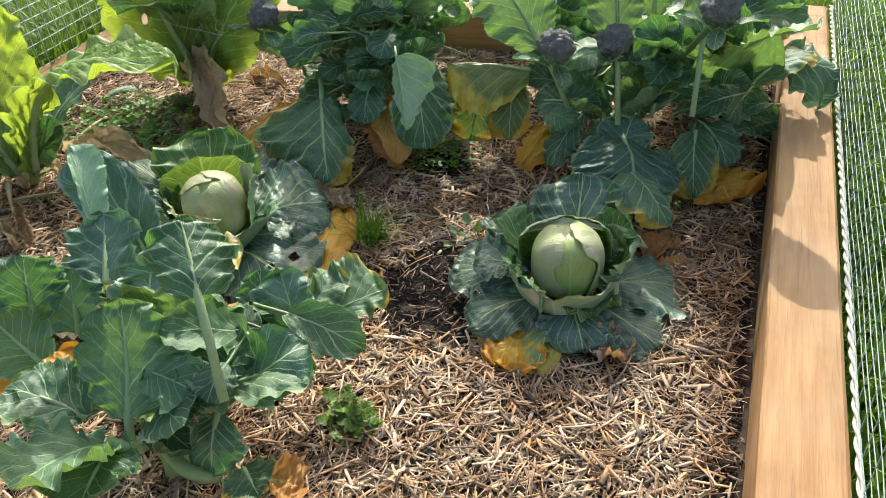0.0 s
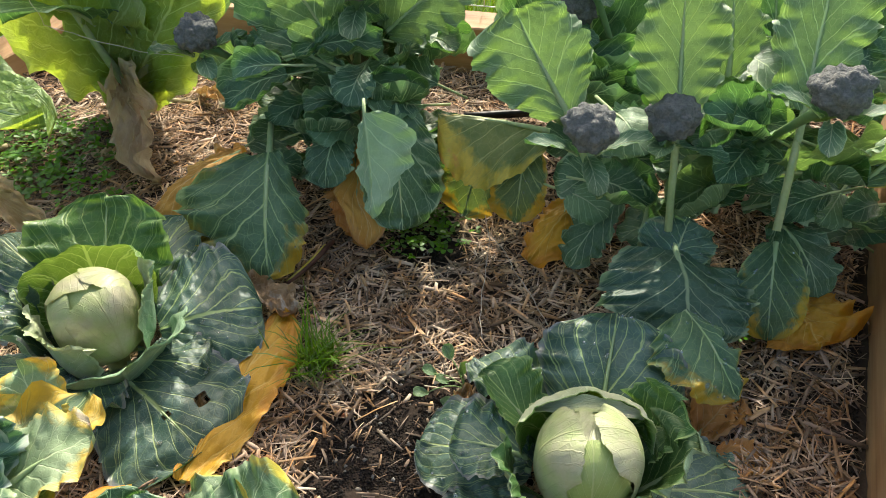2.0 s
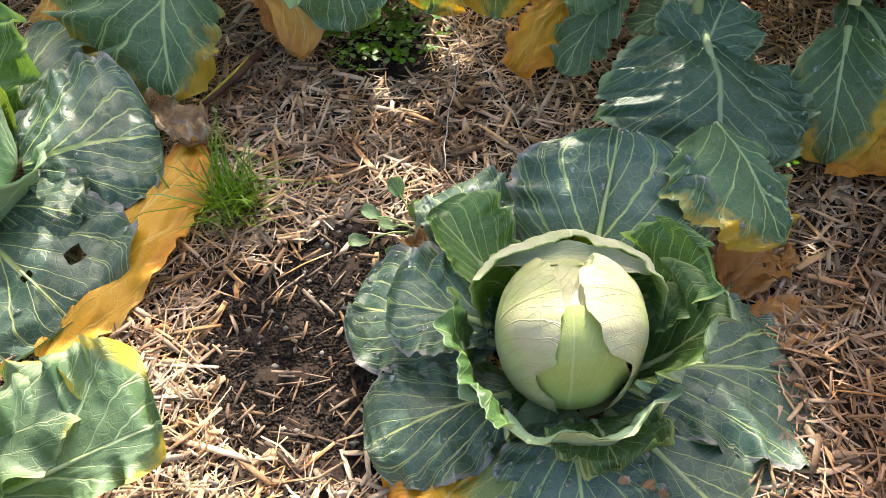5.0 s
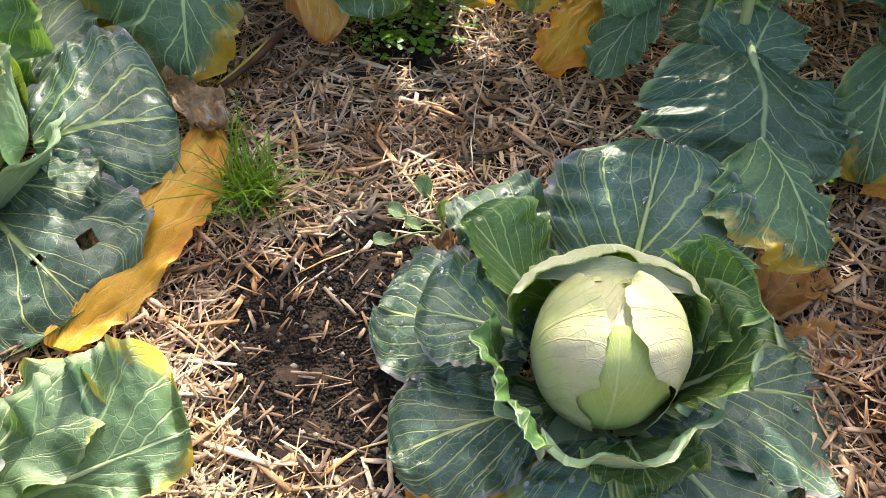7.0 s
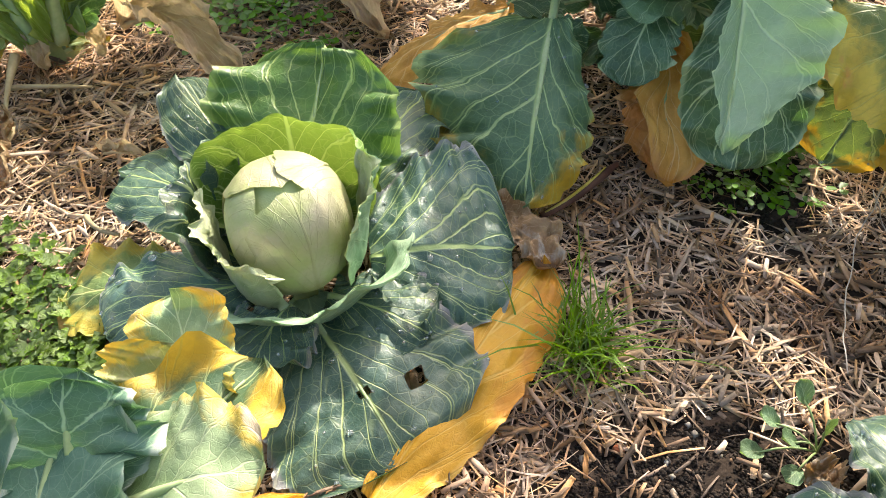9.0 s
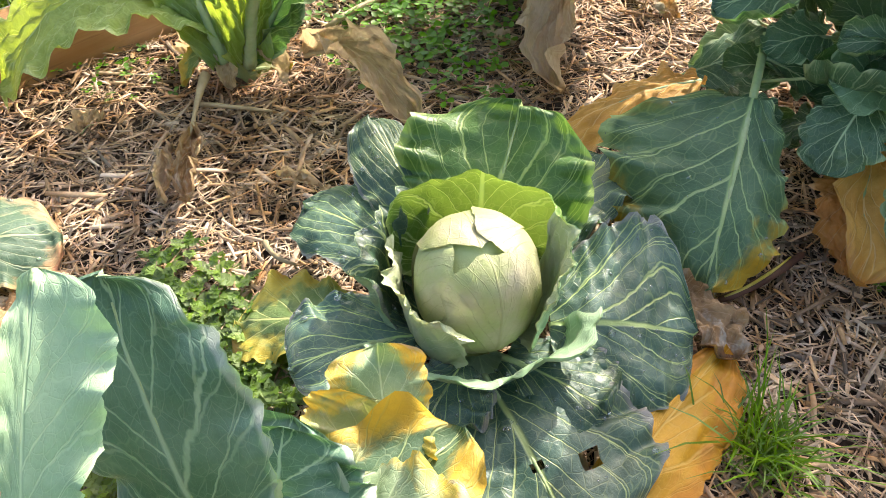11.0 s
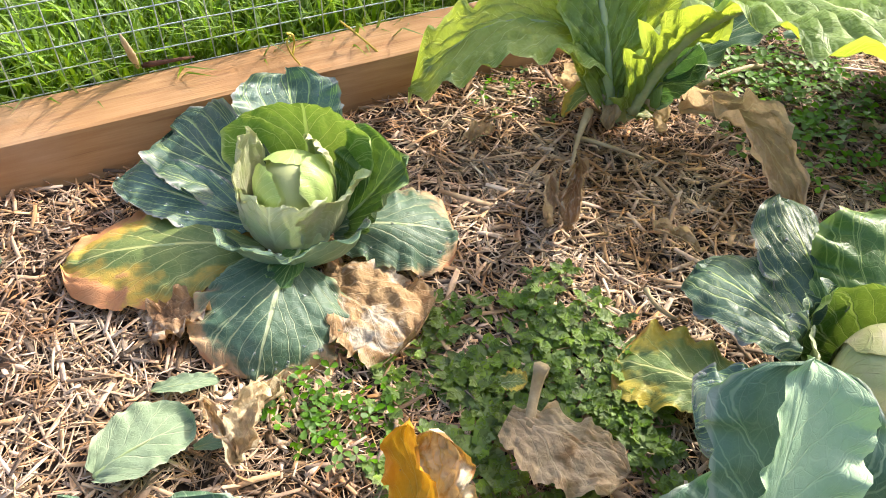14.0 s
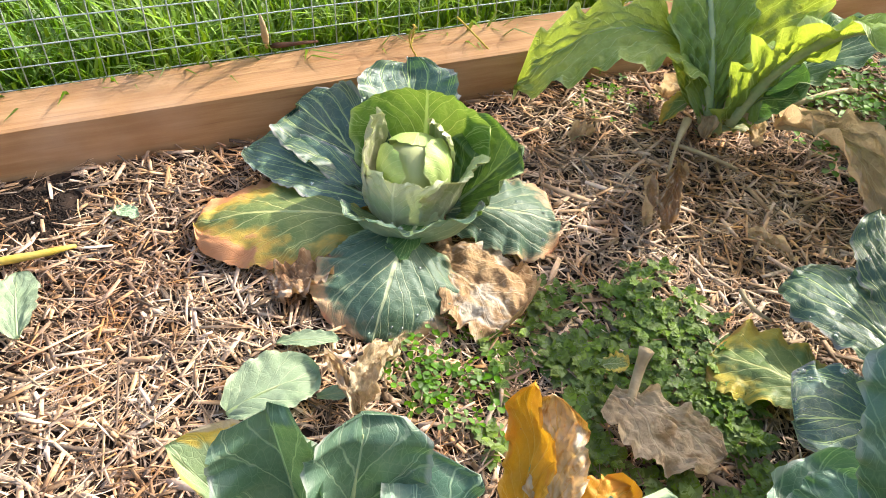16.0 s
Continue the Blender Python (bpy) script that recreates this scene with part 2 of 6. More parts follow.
HEART = leaf_material("inner_heart_leaf", (0.34, 0.46, 0.12), (0.46, 0.55, 0.18), (0.56, 0.60, 0.30), ribs=8, slant=0.7, rough=0.40, through_light=0.12, glow=(0.5, 0.58, 0.2), vein_strength=0.5, relief=0.15, crinkle=0.25)
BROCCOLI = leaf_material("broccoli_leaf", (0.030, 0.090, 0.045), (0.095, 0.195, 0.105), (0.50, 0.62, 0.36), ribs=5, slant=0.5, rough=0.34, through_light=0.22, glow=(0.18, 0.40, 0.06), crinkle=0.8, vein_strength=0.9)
LIMED = leaf_material("yellow_edged_green_leaf", (0.085, 0.185, 0.085), (0.165, 0.280, 0.150), (0.48, 0.60, 0.34), ribs=5, slant=0.5, rough=0.40, through_light=0.22, glow=(0.30, 0.50, 0.09), crinkle=0.5, sick=0.26, sick_colour=(0.62, 0.55, 0.08))
GREEN_DEWY = leaf_material("dark_dewy_leaf", (0.030, 0.090, 0.055), (0.085, 0.175, 0.118), (0.48, 0.60, 0.32), ribs=5, slant=0.55, rough=0.36, through_light=0.16, glow=(0.16, 0.36, 0.06), crinkle=0.5, vein_strength=0.75)
HALFPALE = leaf_material("pale_yellow_leaf_with_dry_patch", (0.30, 0.40, 0.15), (0.44, 0.50, 0.22), (0.56, 0.60, 0.32), ribs=5, slant=0.5, rough=0.45, through_light=0.2, glow=(0.5, 0.5, 0.1), sick=0.36, sick_colour=(0.78, 0.62, 0.12), brown=0.40, dry_colour=(0.72, 0.50, 0.26), mottle=(((0.80, 0.72, 0.56), 0.56, 2.2),))
GREY = leaf_material("grey_green_leaf", (0.075, 0.165, 0.105), (0.170, 0.290, 0.205), (0.50, 0.64, 0.42), ribs=4, slant=0.5, rough=0.30, through_light=0.14, glow=(0.16, 0.36, 0.08), crinkle=0.4, vein_strength=0.62, relief=0.25, rim=(0.50, 0.52, 0.46))
# Paler copy of BROCCOLI: the look of sunlit leaves is put into its colour.
SUNLIT = leaf_material("sunlit_broccoli_leaf", (0.085, 0.175, 0.080), (0.160, 0.270, 0.135), (0.48, 0.60, 0.34), ribs=6, slant=0.5, rough=0.40, through_light=0.24, glow=(0.30, 0.50, 0.09), crinkle=0.7, vein_strength=0.9)
CAULI = leaf_material("crinkled_leaf", (0.17, 0.30, 0.06), (0.31, 0.46, 0.13), (0.54, 0.64, 0.32), ribs=9, slant=0.4, rough=0.40, through_light=0.42, glow=(0.48, 0.60, 0.05), crinkle=1.8, fine=16.0, vein_strength=0.9)
YELLOWING = leaf_material("yellowing_leaf", (0.036, 0.105, 0.05), (0.085, 0.175, 0.085), (0.46, 0.56, 0.24), ribs=5, slant=0.5, through_light=0.22, sick=0.44, sick_colour=(0.58, 0.38, 0.03))
HALF = leaf_material("half_yellow_leaf", (0.14, 0.21, 0.06), (0.26, 0.30, 0.09), (0.60, 0.58, 0.24), ribs=5, slant=0.6, through_light=0.20, sick=0.58, sick_colour=(0.66, 0.53, 0.08), brown=0.56, dry_colour=(0.70, 0.38, 0.08))
AUTUMN = leaf_material("orange_rimmed_leaf", (0.14, 0.21, 0.06), (0.26, 0.30, 0.09), (0.60, 0.58, 0.24), ribs=5, slant=0.6, through_light=0.20, sick=0.66, sick_colour=(0.72, 0.50, 0.09), brown=0.80, dry_colour=(0.72, 0.33, 0.14))
YELLOW = leaf_material("yellow_leaf", (0.68, 0.37, 0.012), (0.85, 0.48, 0.025), (0.82, 0.56, 0.14), ribs=5, slant=0.5, through_light=0.22, glow=(0.9, 0.45, 0.02), sick=0.5, sick_colour=(0.74, 0.30, 0.02), brown=0.16)
ORANGE = leaf_material("orange_leaf", (0.62, 0.29, 0.055), (0.78, 0.42, 0.10), (0.74, 0.50, 0.24), ribs=5, slant=0.5, rough=0.6, through_light=0.2, glow=(0.8, 0.36, 0.05), sick=0.34, sick_colour=(0.60, 0.30, 0.12), brown=0.22)
RIMMED = leaf_material("brown_rimmed_leaf", (0.060, 0.140, 0.085), (0.120, 0.215, 0.145), (0.46, 0.54, 0.30), ribs=5, slant=0.95, through_light=0.16, sick=0.40, sick_colour=(0.66, 0.42, 0.22), brown=0.52, dry_colour=(0.58, 0.27, 0.13), vein_strength=0.9)
DEAD = leaf_material("dead_leaf", (0.32, 0.18, 0.08), (0.54, 0.36, 0.18), (0.60, 0.44, 0.26), ribs=6, slant=0.5, rough=0.75, through_light=0.22, glow=(0.5, 0.27, 0.08), crinkle=2.6, mottle=(((0.62, 0.56, 0.45), 0.52, 3.0), ((0.14, 0.08, 0.04), 0.60, 5.0)))
BLEACHED = leaf_material("bleached_dead_leaf", (0.54, 0.41, 0.25), (0.76, 0.64, 0.46), (0.70, 0.58, 0.42), ribs=6, slant=0.5, rough=0.75, through_light=0.42, glow=(0.80, 0.58, 0.32), crinkle=2.6, mottle=(((0.30, 0.17, 0.075), 0.56, 4.0),))
CRISP = leaf_material("white_and_brown_torn_leaf", (0.70, 0.60, 0.45), (0.80, 0.74, 0.62), (0.62, 0.42, 0.20), ribs=6, slant=0.5, rough=0.7, through_light=0.25, glow=(0.8, 0.5, 0.2), crinkle=2.6, sick=0.38, sick_colour=(0.42, 0.20, 0.07), mottle=(((0.50, 0.25, 0.08), 0.54, 4.0),))
STALK = plain_material("pale_stalk", (0.28, 0.40, 0.15), (0.42, 0.50, 0.24), 25.0, 0.45, 0.2)
GREENSTALK = plain_material("green_stalk", (0.10, 0.19, 0.07), (0.18, 0.28, 0.11), 25.0, 0.5, 0.2)
RIB = plain_material("leaf_rib", (0.36, 0.48, 0.22), (0.47, 0.54, 0.30), 40.0, 0.45, 0.2)
RIB_DRY = plain_material("dry_rib", (0.46, 0.35, 0.20), (0.60, 0.48, 0.30), 40.0, 0.7, 0.4)
FLORET = plain_material("broccoli_floret", (0.15, 0.15, 0.145), (0.25, 0.245, 0.225), 240.0, 0.8, 1.0, 600.0)
STRAW = plain_material("straw", (0.42, 0.25, 0.140), (0.80, 0.605, 0.425), 20.0, 0.65, 0.4, 300.0, spread=1.35, patches=(0.25, 0.13, 0.07))
SOIL = plain_material("soil", (0.030, 0.020, 0.014), (0.075, 0.048, 0.032), 14.0, 0.9, 1.0, 120.0)
CLOD = plain_material("soil_crumbs", (0.018, 0.013, 0.010), (0.045, 0.031, 0.022), 60.0, 0.9, 0.8, 300.0, spread=0.9)
PEBBLE = plain_material("pebble", (0.26, 0.22, 0.18), (0.40, 0.36, 0.31), 60.0, 0.7, 0.3, spread=0.5)
TURF = plain_material("turf", (0.07, 0.13, 0.015), (0.13, 0.22, 0.03), 8.0, 0.9, 0.8)
GRASS = plain_material("grass_blade", (0.105, 0.235, 0.016), (0.205, 0.35, 0.034), 3.0, 0.45, 0.1, 60.0, spread=0.7, through_light=0.26)
WEED = plain_material("weed_leaf", (0.105, 0.190, 0.040), (0.25, 0.35, 0.095), 15.0, 0.5, 0.3, 150.0, spread=0.7, through_light=0.25)
CLOVER = plain_material("clover_leaf", (0.08, 0.21, 0.025), (0.15, 0.32, 0.045), 15.0, 0.45, 0.2, 150.0, spread=0.7, through_light=0.3)
WIRE = plain_material("galvanised_wire", (0.46, 0.53, 0.53), (0.62, 0.68, 0.67), 60.0, 0.4, 0.1, metal=0.4)
NET = plain_material("plastic_coated_mesh", (0.34, 0.43, 0.38), (0.48, 0.56, 0.50), 40.0, 0.5, 0.1)
ROPE = plain_material("white_twisted_cord", (0.62, 0.60, 0.55), (0.75, 0.73, 0.68), 50.0, 0.8, 0.5)
THREAD = plain_material("pale_thread", (0.50, 0.44, 0.36), (0.64, 0.58, 0.50), 50.0, 0.6, 0.1)
TIMBER = timber_material()
WATER = Nodes("water_drop")
WATER.bsdf.inputs["Base Color"].default_value = (0.86, 0.93, 0.92, 1)
WATER.bsdf.inputs["Roughness"].default_value = 0.02
WATER.bsdf.inputs["IOR"].default_value = 1.33
WATER.bsdf.inputs["Transmission Weight"].default_value = 0.84
WATER = WATER.mat


# ---- builders ----
def mesh_object(name, verts, faces, material, parent=None, uvs=None, smooth=True):
    me = bpy.data.meshes.new(name)
    me.from_pydata([tuple(p) for p in verts], [], faces)
    if smooth:
        me.polygons.foreach_set("use_smooth", [True] * len(me.polygons))
    if uvs is not None:
        loops = np.empty(len(me.loops), dtype=np.int32)
        me.loops.foreach_get("vertex_index", loops)
        layer = me.uv_layers.new(name="UVMap")
        layer.data.foreach_set("uv", np.asarray(uvs, dtype=np.float32)[loops].ravel())
    me.materials.append(material)
    ob = new(name, me)
    if parent is not None:
        ob.parent = parent
    return ob


def raw_mesh(name, verts, tris, material, parent=None):
    """One mesh of many small pieces, from arrays."""
    me = bpy.data.meshes.new(name)
    verts, tris = np.asarray(verts, dtype=np.float32), np.asarray(tris, dtype=np.int32)
    n = tris.shape[1]
    me.vertices.add(len(verts))
    me.vertices.foreach_set("co", verts.ravel())
    me.loops.add(tris.size)
    me.loops.foreach_set("vertex_index", tris.ravel())
    me.polygons.add(len(tris))
    me.polygons.foreach_set("loop_start", np.arange(0, tris.size, n, dtype=np.int32))
    me.polygons.foreach_set("loop_total", np.full(len(tris), n, dtype=np.int32))
    me.update(calc_edges=True)
    me.materials.append(material)
    ob = new(name, me)
    if parent is not None:
        ob.parent = parent
    return ob


def thing(name, label, category, group="", kind=""):
    return tagged(new(name), label, category, group, kind)


def tube(name, points, radii, material, parent=None, sides=8, uneven=0.0):
    """A round, tapered stem through the points."""
    pts = [Vector(p) for p in points]
    verts, faces = [], []
    ref = Vector((0.31, 0.17, 0.94))
    for i, p in enumerate(pts):
        ahead = (pts[min(i + 1, len(pts) - 1)] - pts[max(i - 1, 0)]).normalized()
        a = ahead.cross(ref)
        a = (a if a.length > 0.05 else ahead.cross(Vector((1, 0, 0)))).normalized()
        b = ahead.cross(a)
        for j in range(sides):
            q = 2 * math.pi * j / sides
            r = radii[i] * (1 + uneven * noise.noise(p * 60 + Vector((q, 0, 0))))
            verts.append(p + (a * math.cos(q) + b * math.sin(q)) * r)
    for i in range(len(pts) - 1):
        for j in range(sides):
            k = (j + 1) % sides
            faces.append((i * sides + j, i * sides + k, (i + 1) * sides + k, (i + 1) * sides + j))
    faces += [tuple(range(sides))[::-1], tuple(range((len(pts) - 1) * sides, len(pts) * sides))]
    return mesh_object(name, verts, faces, material, parent)


def bend(a, b, c, n):
    """Points along a curve from a by way of b to c."""
    a, b, c = Vector(a), Vector(b), Vector(c)
    b = b * 2 - (a + c) / 2
    return [a * (1 - u) ** 2 + b * 2 * u * (1 - u) + c * u * u for u in (i / (n - 1) for i in range(n))]


def outline(u, peak, base):
    """Half width of a leaf along its length, 1 at its widest."""
    if u < peak:
        k = u / peak
        return base + (1 - base) * math.sin(k * math.pi / 2) ** 0.85
    k = (u - peak) / (1 - peak)
    return math.sqrt(max(0.0, 1 - k ** 2.3))


def smooth(x, lo, hi):
    k = min(1.0, max(0.0, (x - lo) / (hi - lo)))
    return k * k * (3 - 2 * k)


COUNT = [0]


def leaf(plant, base, tip, width, material, up=(0, 0, 1), arch=0.12, cup=0.10, ruffle=0.05, waves=5, lobes=0.05, peak=0.55,
         foot=0.22, fold=0.0, curl=0.0, stalk=0.0, rib=0.006, rib_material=None, twist=0.0, name="leaf", nu=30, nv=20, holes=0, teeth=0.0, pucker=None, back=None):
    """A leaf from base to tip. arch: bow of the midrib towards up; cup: margins lifted; ruffle: waves of the margin; lobes: cuts in the outline;
    fold: the halves folded together; curl: margin rolled over; stalk: length of bare stalk before base."""
    if pucker is None:
        pucker = 0.075 if material in (DEAD, BLEACHED, CRISP) else 0.065 if material == CAULI else 0.018
    COUNT[0] += 1
    seed = Vector((COUNT[0] * 3.7, COUNT[0] * 1.3, COUNT[0] * 7.1))
    base, tip, up = Vector(base), Vector(tip), Vector(up)
    along = tip - base
    length = along.length
    ahead = along / length
    lift = (up - ahead * up.dot(ahead)).normalized()
    side0 = ahead.cross(lift)
    half = width / 2
    dry = material in (DEAD, BLEACHED, CRISP, ORANGE, YELLOW)
    big = max(width, 0.085) * (0.6 if material == ORANGE else 0.4 if material == YELLOW else 1.0)
    verts, uvs, faces, spine, under = [], [], [], [], []
    for i in range(nu + 1):
        u = i / nu
        p = base + along * u + lift * (arch * length * 4 * u * (1 - u))
        tangent = (along + lift * (arch * length * 4 * (1 - 2 * u))).normalized()
        up_here = side0.cross(tangent).normalized()
        turn = Matrix.Rotation(radians(twist) * u, 3, tangent)
        side, up_here = turn @ side0, turn @ up_here
        if dry:
            p = p + side * (0.10 * length * noise.noise(seed + Vector((u * 3.0, 0, 0))) * smooth(u, 0.0, 0.3))
        spine.append(p)
        for j in range(nv + 1):
            v = 2 * j / nv - 1
            s, a = (1 if v >= 0 else -1), abs(v)
            edge = noise.noise(seed + Vector((u * 6.0, s * 2.0, 0)))
            fine = noise.noise(seed + Vector((u * 21.0, s * 5.0, 3.0)))
            w = half * outline(u, peak, foot) * (1 + lobes * 2.4 * edge + lobes * 1.6 * fine)
            if teeth:
                ridge = 1 - abs(noise.noise(seed + Vector((u * 8.0, s * 7.0, 11.0)))) * 2.2
                w *= 1 - teeth * 1.3 * max(0.0, ridge) ** 2 * smooth(u, 0.05, 0.25)
            wave = math.sin(2 * math.pi * waves * u + s * 1.3 + seed.x + 2.5 * edge) * 0.45 + 1.3 * noise.noise(seed + Vector((u * 7, s * 3, 8))) + 0.5 * noise.noise(seed + Vector((u * 17, s * 3, 5)))
            out = a * w
            ang = fold * 1.3 * a ** 0.5 + curl * max(0.0, a - 0.55) * 4.0
            h = cup * half * 2 * a ** 2 + ruffle * 1.5 * width * a ** 3 * wave
            h += 0.05 * width * noise.noise(seed + Vector((u * 2.5, v * 2.0, 1)))
            ribbed = math.cos(2 * math.pi * ((u - material["slant"] * a ** 0.8) * material["ribs"] + 0.27 * s))
            h += pucker * width * (0.45 * ribbed * min(1.0, a * 4) + 1.1 * noise.noise(seed + Vector((u * 13, v * 10, 2)))) + 0.012 * width * noise.noise(seed + Vector((u * 11, v * 8, 1)))
            if dry:
                h += big * (0.30 * abs(noise.noise(seed + Vector((u * 3.6, v * 1.8, 6)))) * (0.4 + a) + 0.15 * abs(noise.noise(seed + Vector((u * 8.0, v * 4.5, 9)))))
            x = out * math.cos(ang) - h * math.sin(ang) * 0.6
            z = out * math.sin(ang) + h * math.cos(ang)
            verts.append(p + side * (s * x) + up_here * z)
            under.append(verts[-1] - up_here * 0.0014 * math.cos(ang) + side * (s * 0.0014 * math.sin(ang)))
            uvs.append((0.5 + 0.5 * v * min(1.25, w / max(half * outline(u, peak, foot), 0.004)), u))
    n = nv + 1
    faces = [(i * n + j, i * n + j + 1, (i + 1) * n + j + 1, (i + 1) * n + j) for i in range(nu) for j in range(nv)]
    for _ in range(holes):
        c = COUNT[0] * 131 + _ * 57
        q = (nu // 3 + c % (nu // 2)) * n + (3 + (c // 7) % (nv - 6))
        faces = [f for f in faces if q not in f]
        for k in (q - n - 1, q - n + 1, q + n - 1, q + n + 1):
            verts[k] = verts[k].lerp(verts[q], 0.28)
    ob = mesh_object(name, verts, faces, material, plant, uvs)
    if back:
        mesh_object("leaf_underside", under, [f[::-1] for f in faces], back, ob, uvs)
    if rib:
        start = [base - ahead * stalk - Vector((0, 0, stalk * 0.25))] if stalk else []
        line = start + spine[:nu - 2]
        m = len(line)
        tube("midrib", [q - lift * rib * 0.35 for q in line], [rib * (1 - 0.82 * (i / (m - 1)) ** 0.8) for i in range(m)], rib_material or RIB, ob, 6)
    return ob


def heart_leaf(plant, centre, radius, bearing, reach, span, material, squash=1.0, lobes=0.05, nu=46, nv=46):
    """A leaf that clasps the head: it climbs a ball from below at the bearing (degrees, 0 = +y, clockwise), up to reach degrees."""
    COUNT[0] += 1
    seed = Vector((COUNT[0] * 2.9, COUNT[0] * 4.3, COUNT[0] * 1.1))
    c = Vector(centre)
    e = Vector((math.sin(radians(bearing)), math.cos(radians(bearing)), 0))
    t = Vector((e.y, -e.x, 0))
    verts, uvs = [], []
    for i in range(nu + 1):
        u = i / nu
        for j in range(nv + 1):
            v = 2 * j / nv - 1
            s, a = (1 if v >= 0 else -1), abs(v)
            shape = (0.72 + 0.28 * math.sin(math.pi * min(1.0, u * 1.25))) * (1 + lobes * (0.8 * noise.noise(seed + Vector((u * 5, s * 2, 0))) + 0.25 * noise.noise(seed + Vector((u * 16, s * 4, 2)))))
            phi = radians(span) * v * shape
            top = u * (1 - 0.14 * a ** 2 + 0.5 * lobes * (noise.noise(seed + Vector((v * 4, 3, 3))) + 0.4 * noise.noise(seed + Vector((v * 14, 3, 3)))))
            th = radians(10 + (reach - 10) * top)
            d = (e * math.sin(th) - Vector((0, 0, 1)) * math.cos(th)) * math.cos(phi) + t * math.sin(phi)
            rim = max(a ** 2.5 * 0.9, u ** 3)
            wave = math.sin(4 * (v * 2.2 + u * 2.5) + seed.x) + 1.3 * noise.noise(seed + Vector((u * 8, v * 7, 0)))
            r = radius * (1 + 0.012 * u ** 2 + 0.006 * a ** 2 + 0.008 * rim * wave + 0.025 * noise.noise(seed + Vector((u * 3, v * 3, 5))) + 0.018 * max(a, u) ** 8
                          + 0.002 * math.cos(2 * math.pi * ((u - material["slant"] * a ** 0.8) * material["ribs"] + 0.27 * s)) * min(1.0, a * 4))
            r /= (math.hypot(d.x, d.y) ** 2.7 + abs(d.z) ** 2.7) ** (1 / 2.7)
            verts.append(c + Vector((d.x * r, d.y * r, d.z * r * squash)))
            uvs.append(((v + 1) / 2, u))
    n = nv + 1
    faces = [(i * n + j, i * n + j + 1, (i + 1) * n + j + 1, (i + 1) * n + j) for i in range(nu) for j in range(nv)]
    return mesh_object("heart_leaf", verts, faces, material, plant, uvs)


